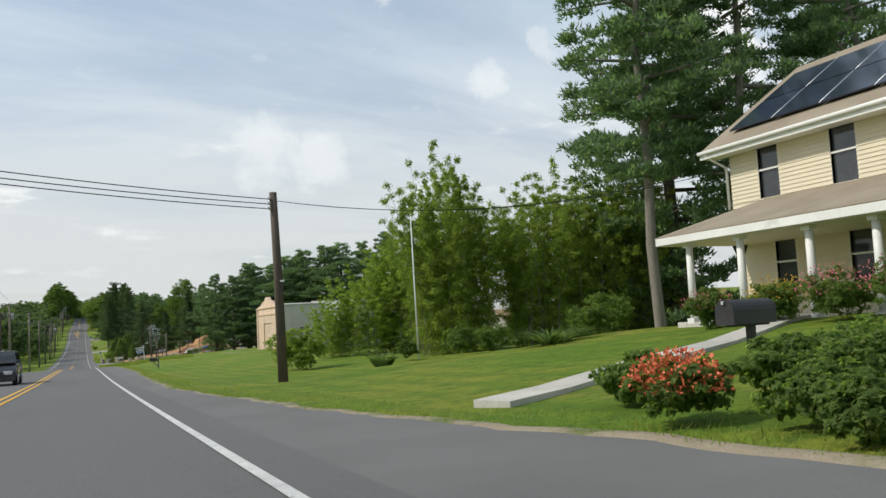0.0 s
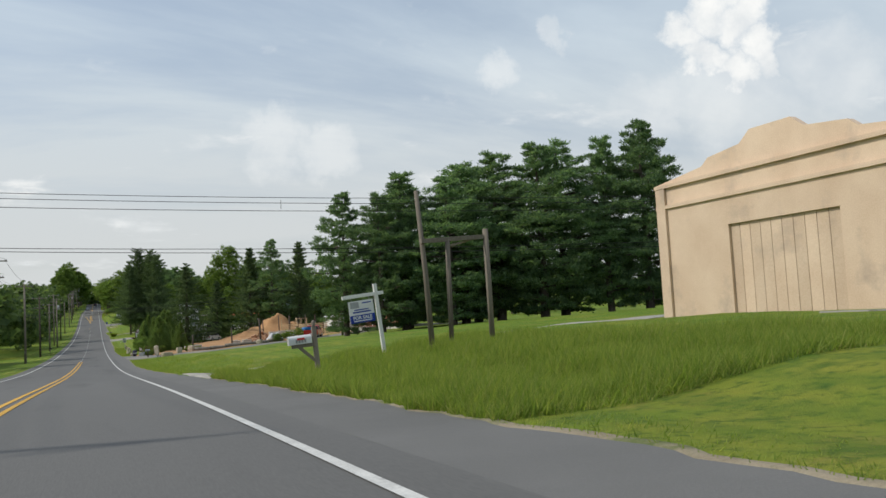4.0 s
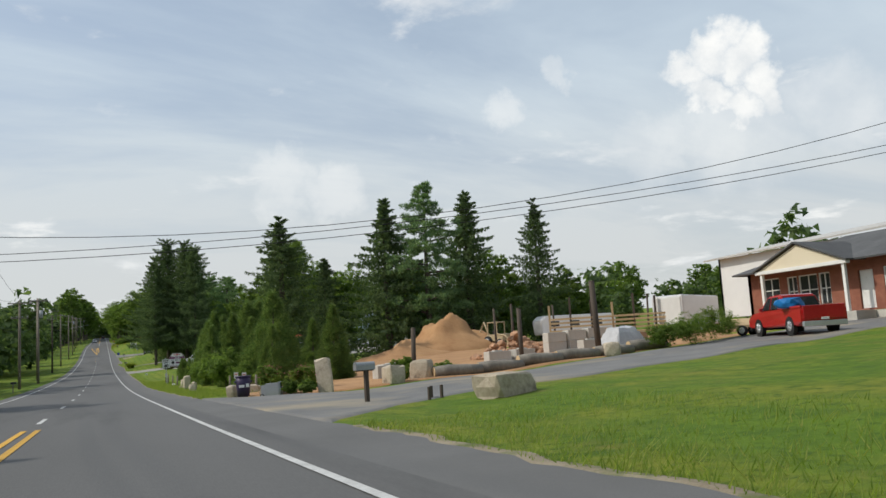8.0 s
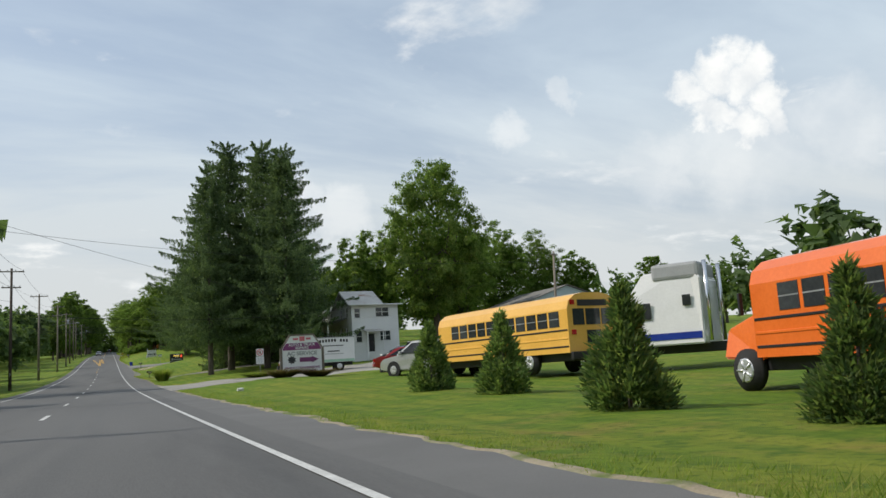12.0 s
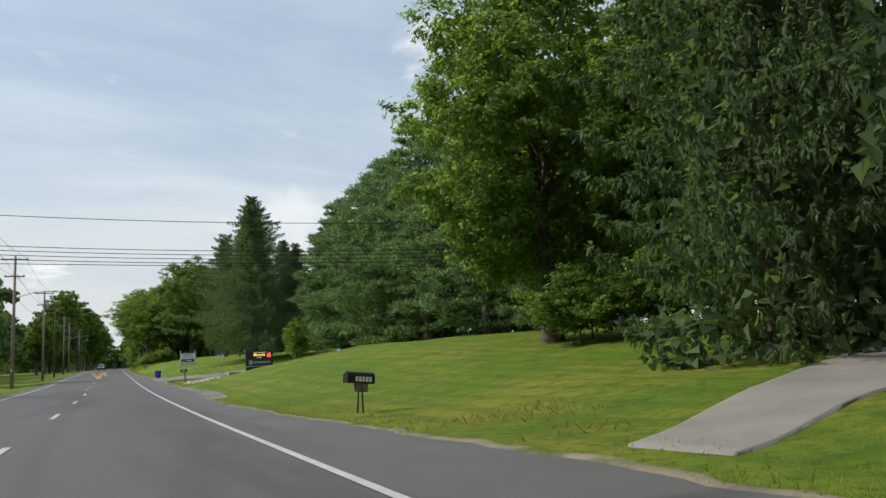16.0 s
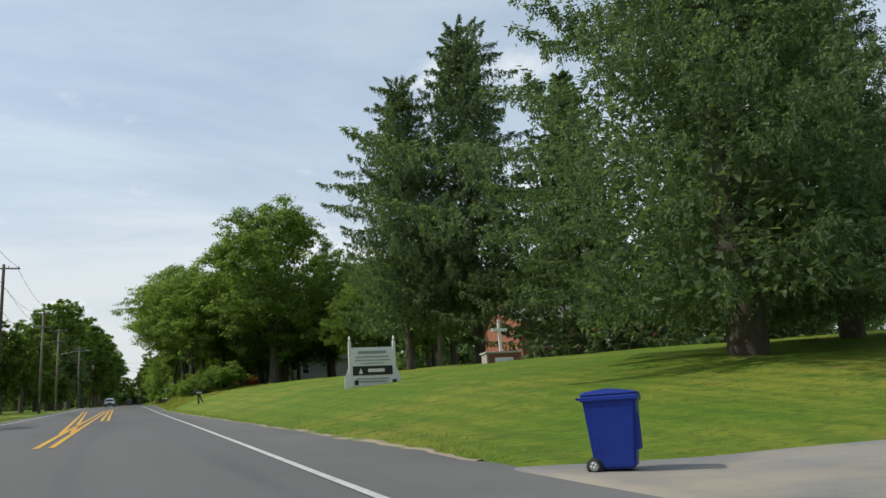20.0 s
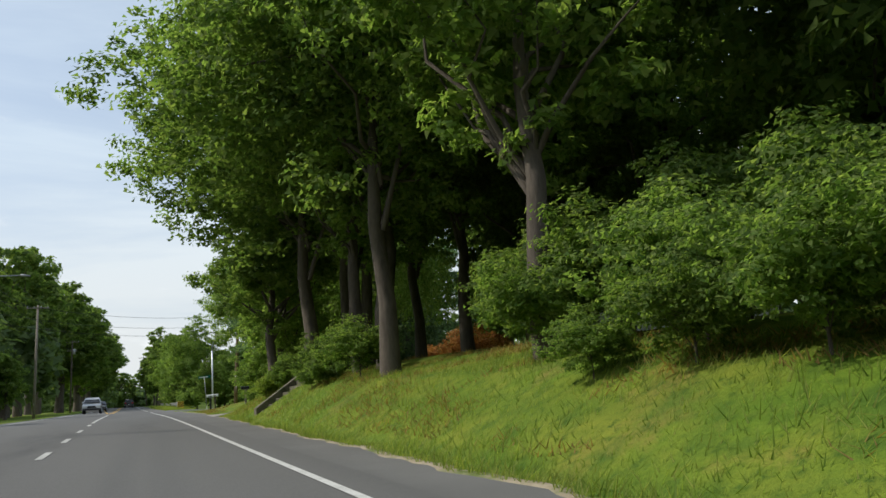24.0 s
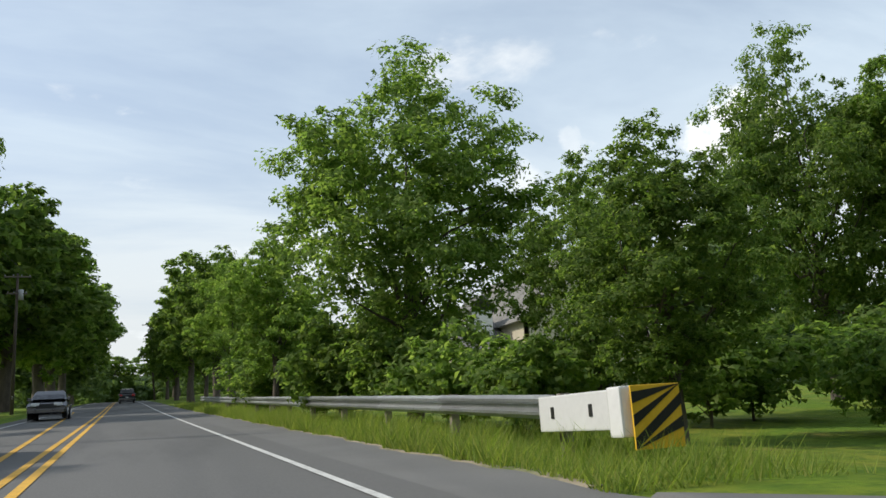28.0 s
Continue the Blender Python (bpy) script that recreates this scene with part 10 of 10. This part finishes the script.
PY = [209.5, 213.5, 217.5, 240.0, 244.5, 249.6, 252.3]
for k, y in enumerate(PY):
    x = 6.1 if y < 230 else 5.25
    zb = GZ(x, y) - fz
    part("post", tube([(x - 5.25, y - 249, zb - 0.2), (x - 5.25 + 0.03, y - 249, zb + 0.8)], [0.06, 0.05], 8), M_WOOD, wf)
for x, y, z in ((5.2, 250.9, 0.75), (6.05, 212.3, 0.8), (6.05, 214.8, 0.8)):
    nt_ = thing("notice_plate", "small white notice plate on the fence wire", "notice", x, y, GZ(x, y) + z)
    part("plate", box(-0.1, -0.01, -0.15, 0.1, 0.0, 0.15, 0.004), M_SIGNWHITE, nt_)
    part("text_bar", box(-0.07, -0.014, 0.03, 0.07, -0.01, 0.07, 0), M_SIGNRED, nt_)
lit = thing("litter", "crumpled white litter on the verge", "litter", 5.6, 296.2, None)
part("paper", rock(91, 0.3, 0.22, 0.14, 0.4), M_SIGNWHITE, lit)
lit = thing("litter", "crumpled white litter on the verge", "litter", 5.3, 244.0, None)
part("paper", rock(92, 0.25, 0.2, 0.16, 0.4), M_SIGNWHITE, lit)

# ---- flower beds, tall plants, grass ----
def tuft(name, label, x, y, h, r, n, material, seed, spread=0.5, category="plant", width=0.03, group=""):
    """A clump of arching blades."""
    rng = np.random.default_rng(seed)
    az, f = rng.uniform(0, 2 * math.pi, n), np.sqrt(rng.random(n))
    base = np.stack([r * 0.35 * f * np.cos(az), r * 0.35 * f * np.sin(az), 0 * f], 1)
    out = np.stack([np.cos(az), np.sin(az), 0 * az], 1)
    hh = h * rng.uniform(0.6, 1.05, n)
    lean = spread * r * (0.3 + f)[:, None]
    mid = base + out * lean * 0.45 + np.stack([0 * hh, 0 * hh, hh * 0.62], 1)
    tip = base + out * lean * 1.25 + np.stack([0 * hh, 0 * hh, hh * rng.uniform(0.75, 1.0, n)], 1)
    side = np.stack([-np.sin(az), np.cos(az), 0 * az], 1) * width
    V = np.stack([base - side, base + side, mid + side * 0.8, mid - side * 0.8, mid - side * 0.8, mid + side * 0.8, tip + side * 0.1, tip - side * 0.1], 1).reshape(-1, 3)
    ob = thing(name, label, category, x, y, None, 0, group)
    tagged(part("foliage", np_mesh("foliage", V, np.arange(len(V)).reshape(-1, 4), material), None, ob), kind="stuff")
    return ob


tuft("lily_clump", "tall spiky clump of daylily leaves by the road", 4.95, 343.4, 1.35, 1.4, 420, L_GRASS, 1)
tuft("grass_clump", "dry tall grass clump at the foot of the sign", 9.2, 304.6, 0.55, 1.3, 500, L_DRY, 2, 0.8)
tuft("grass_clump", "dry tall grass clump at the foot of the sign", 11.2, 304.7, 0.5, 1.2, 400, L_DRY, 3, 0.9)
tuft("grass_clump", "tall weeds round the notice post", 11.4, 326.9, 0.6, 1.6, 500, L_GRASS, 4, 0.9)
tuft("yucca", "dark spiky yucca plant on the lawn", 13.3, 21.0, 0.55, 0.9, 160, L_CEDAR, 5, 1.2, width=0.035)
tuft("iris_clump", "low clump of iris leaves in bare soil", 10.4, 27.8, 0.55, 0.9, 180, L_CEDAR, 6, 0.4)


def flower_bush(name, label, x, y, h, wide, petals, seed, n=240, leaf_kind="shrub"):
    rng = np.random.default_rng(seed)
    V, P = crown_broad(rng, h, h * wide, 0.02, n_blob=34, n_leaf=9000, size=0.055, hollow=0.35, blob=(0.22, 0.38))
    ob = thing(name, label, "flowering bush", x, y, None)
    tagged(part("foliage", np_mesh("foliage", V, tris(len(V)), L_DECID), None, ob), kind="stuff")
    if petals:
        n *= 3
        u = unit(rng.normal(size=(n, 3))); u[:, 2] = np.abs(u[:, 2])
        c = u * np.array([h * wide, h * wide, h * 0.55]) * rng.uniform(0.6, 1.04, n)[:, None] + np.array([0, 0, h * 0.5])
        F = leaves(rng, c, u + rng.normal(size=(n, 3)) * 0.5, 0.034, 0.03)
        tagged(part("blossom", np_mesh("blossom", F, tris(len(F)), petals), None, ob), kind="stuff")


flower_bush("flower_bush", "bush of orange-red blossoms at the garden edge", 5.3, 5.7, 0.62, 0.75, M_FLOWER_R, 11, 300)
for k, (x, y, h) in enumerate(((5.9, 7.2, 0.5), (6.5, 7.6, 0.55), (5.6, 4.5, 0.5), (6.2, 4.8, 0.55), (6.8, 5.0, 0.6), (6.5, 5.7, 0.6), (5.2, 3.8, 0.42), (7.4, 5.6, 0.68), (7.2, 4.4, 0.62), (8.2, 5.2, 0.72))):
    flower_bush("garden_bush", "leafy green garden bush in the flower bed", x, y, h, 0.85, None, 20 + k)
for k, (x, y, h) in enumerate(((14.2, 11.6, 1.1), (14.3, 13.2, 1.0), (14.1, 9.9, 1.2), (14.0, 15.0, 0.9))):
    flower_bush("flower_bush", "pink flowering bush in front of the porch", x, y, h, 0.75, M_FLOWER_P if k != 1 else M_YELLOW, 40 + k, 160)
flower_bush("garden_bush", "light green bush by the flagpole", 13.6, 33.6, 1.0, 0.6, None, 50)
for k, (x, y, h, w) in enumerate(((16.5, 31, 1.2, 0.8), (20, 29, 1.4, 0.8), (13.6, 28.0, 1.1, 0.7))):
    flower_bush("garden_bush", "leafy green bush on the lawn", x, y, h, w, None, 60 + k)
for k, (x, y, h, w, petal) in enumerate(((6.5, 204.1, 0.5, 0.95, None), (6.95, 203.3, 0.5, 0.95, None), (7.9, 208.2, 1.1, 0.6, M_FLOWER_P), (11.6, 205.9, 0.6, 0.9, M_YELLOW), (13.2, 205.2, 0.72, 0.9, None), (12.3, 207.6, 1.1, 0.6, None), (6.9, 210.5, 1.2, 0.6, M_FLOWER_P), (8.6, 209.6, 1.3, 0.6, None), (6.2, 212.6, 0.5, 0.9, M_FLOWER_P), (25.5, 204.6, 1.5, 0.9, None), (27.2, 204.9, 1.6, 0.9, None), (23.9, 204.4, 1.1, 0.9, None))):
    flower_bush("border_bush", "clipped green and yellow border bush at the yard entrance", x, y, h, w, petal, 80 + k, 45)
for k in range(9):
    flower_bush("vine_bank", "sprawling green vine bank beyond the lawn", 37.2 + 1.0 * k, 79.5 - 0.6 * k, 1.5, 0.8, None, 100 + k)
for k, (x, y, h) in enumerate(((5.4, 536.5, 0.8), (5.9, 538.6, 1.0), (5.5, 543.9, 0.8), (6.2, 545.5, 1.0), (5.2, 546.4, 0.7))):
    flower_bush("bank_shrub", "dark overgrown shrub on the steep bank", x, y, h, 0.9, None, 120 + k)
tree("brush", 4.95, 545.0, 1.0, 0, wide=1.3, label="brown tangled brush pile on the bank")
tree("brush", 6.9, 553.2, 1.4, 0, wide=1.5, label="brown tangled brush pile on the bank")
tree("brush", 7.6, 556.4, 1.6, 0, wide=1.5, label="brown tangled brush pile on the bank")


def grass():
    """Blades along the verge: long where it is not mown."""
    rng = np.random.default_rng(9)
    # stretch, inner edge, outer edge, blades per square metre, height
    runs = ((-6, 60, 3.75, 7.0, 45, 0.07), (60, 95, 3.75, 7.0, 45, 0.07), (95, 115.3, 3.8, 12.0, 700, 0.23), (126.5, 160, 3.8, 9.0, 120, 0.12), (160, 186, 3.8, 8.0, 110, 0.11), (208, 262, 3.7, 6.2, 170, 0.16),
            (262, 309, 3.7, 8.0, 55, 0.08), (326, 351, 3.7, 8.0, 60, 0.09), (354.5, 414, 3.7, 8.0, 60, 0.08), (437.5, 506, 3.7, 8.0, 55, 0.08), (506, 549, 3.7, 7.5, 170, 0.13), (555, 577, 3.7, 7.5, 80, 0.10), (583, 587, 3.9, 9.0, 80, 0.10), (599.5, 660, 3.7, 6.5, 260, 0.32))
    Vs = []
    for y0, y1, x0, x1, dens, h in runs:
        if h <= 0.1:
            x1, dens, h = x0 + 1.2, 150, 0.055
        n = int((y1 - y0) * (x1 - x0) * dens)
        y = rng.uniform(y0, y1, n)
        x = road_edge(y) + (x1 - x0) * rng.random(n) ** 1.5
        clump = 0.6 + 0.8 * np.clip(np.sin(x * 2.1 + y * 0.7) * np.sin(y * 1.3 - x) + 0.5, 0, 1)
        hh = h * rng.uniform(0.4, 1.3, n) * clump
        b = np.stack([x, y, ground_z(x, y) - 0.01], 1)
        az = rng.uniform(0, 2 * math.pi, n)
        w = (0.004 + 0.003 * np.clip(h, 0, 0.4) / 0.4 + 0.005 * rng.random(n))[:, None] * np.stack([np.cos(az), np.sin(az), 0 * az], 1)
        tip = b + np.stack([rng.normal(size=n) * 0.5 * hh + 0.2 * hh, rng.normal(size=n) * 0.5 * hh, hh], 1)
        Vs.append(np.stack([b - w, b + w, tip], 1).reshape(-1, 3))
    dry = []
    for y0, y1, x1, dens in ((508, 539.5, 8.2, 130), (543, 549, 7.5, 130), (556, 570, 8.5, 80), (352, 356, 7.0, 60)):
        n = int((y1 - y0) * (x1 - 3.7) * dens)
        y, x = rng.uniform(y0, y1, n), rng.uniform(3.9, x1, n)
        keep = np.sin(x * 1.3 + y * 0.55) * np.sin(y * 0.9 - x * 0.7) + 0.35 * np.sin(y * 2.7 + x * 3.1) > 0.12
        x, y = x[keep], y[keep]
        n = len(x)
        hh = rng.uniform(0.04, 0.15, n)
        b = np.stack([x, y, ground_z(x, y) - 0.01], 1)
        az = rng.uniform(0, 2 * math.pi, n)
        w = 0.012 * np.stack([np.cos(az), np.sin(az), 0 * az], 1)
        tip = b + np.stack([rng.normal(size=n) * 0.10, rng.normal(size=n) * 0.10, hh], 1)
        dry.append(np.stack([b - w, b + w, tip], 1).reshape(-1, 3))
    V = np.concatenate(dry)
    tagged(new("dry_grass", np_mesh("dry_grass", V, np.arange(len(V)).reshape(-1, 3), L_HAY)), "tufts of dry orange-brown grass on the bank", "grass", kind="stuff")
    V = np.concatenate(Vs)
    tagged(new("verge_grass", np_mesh("verge_grass", V, np.arange(len(V)).reshape(-1, 3), L_GRASS)), "green verge grass, long and ragged in places", "grass", kind="stuff")


grass()
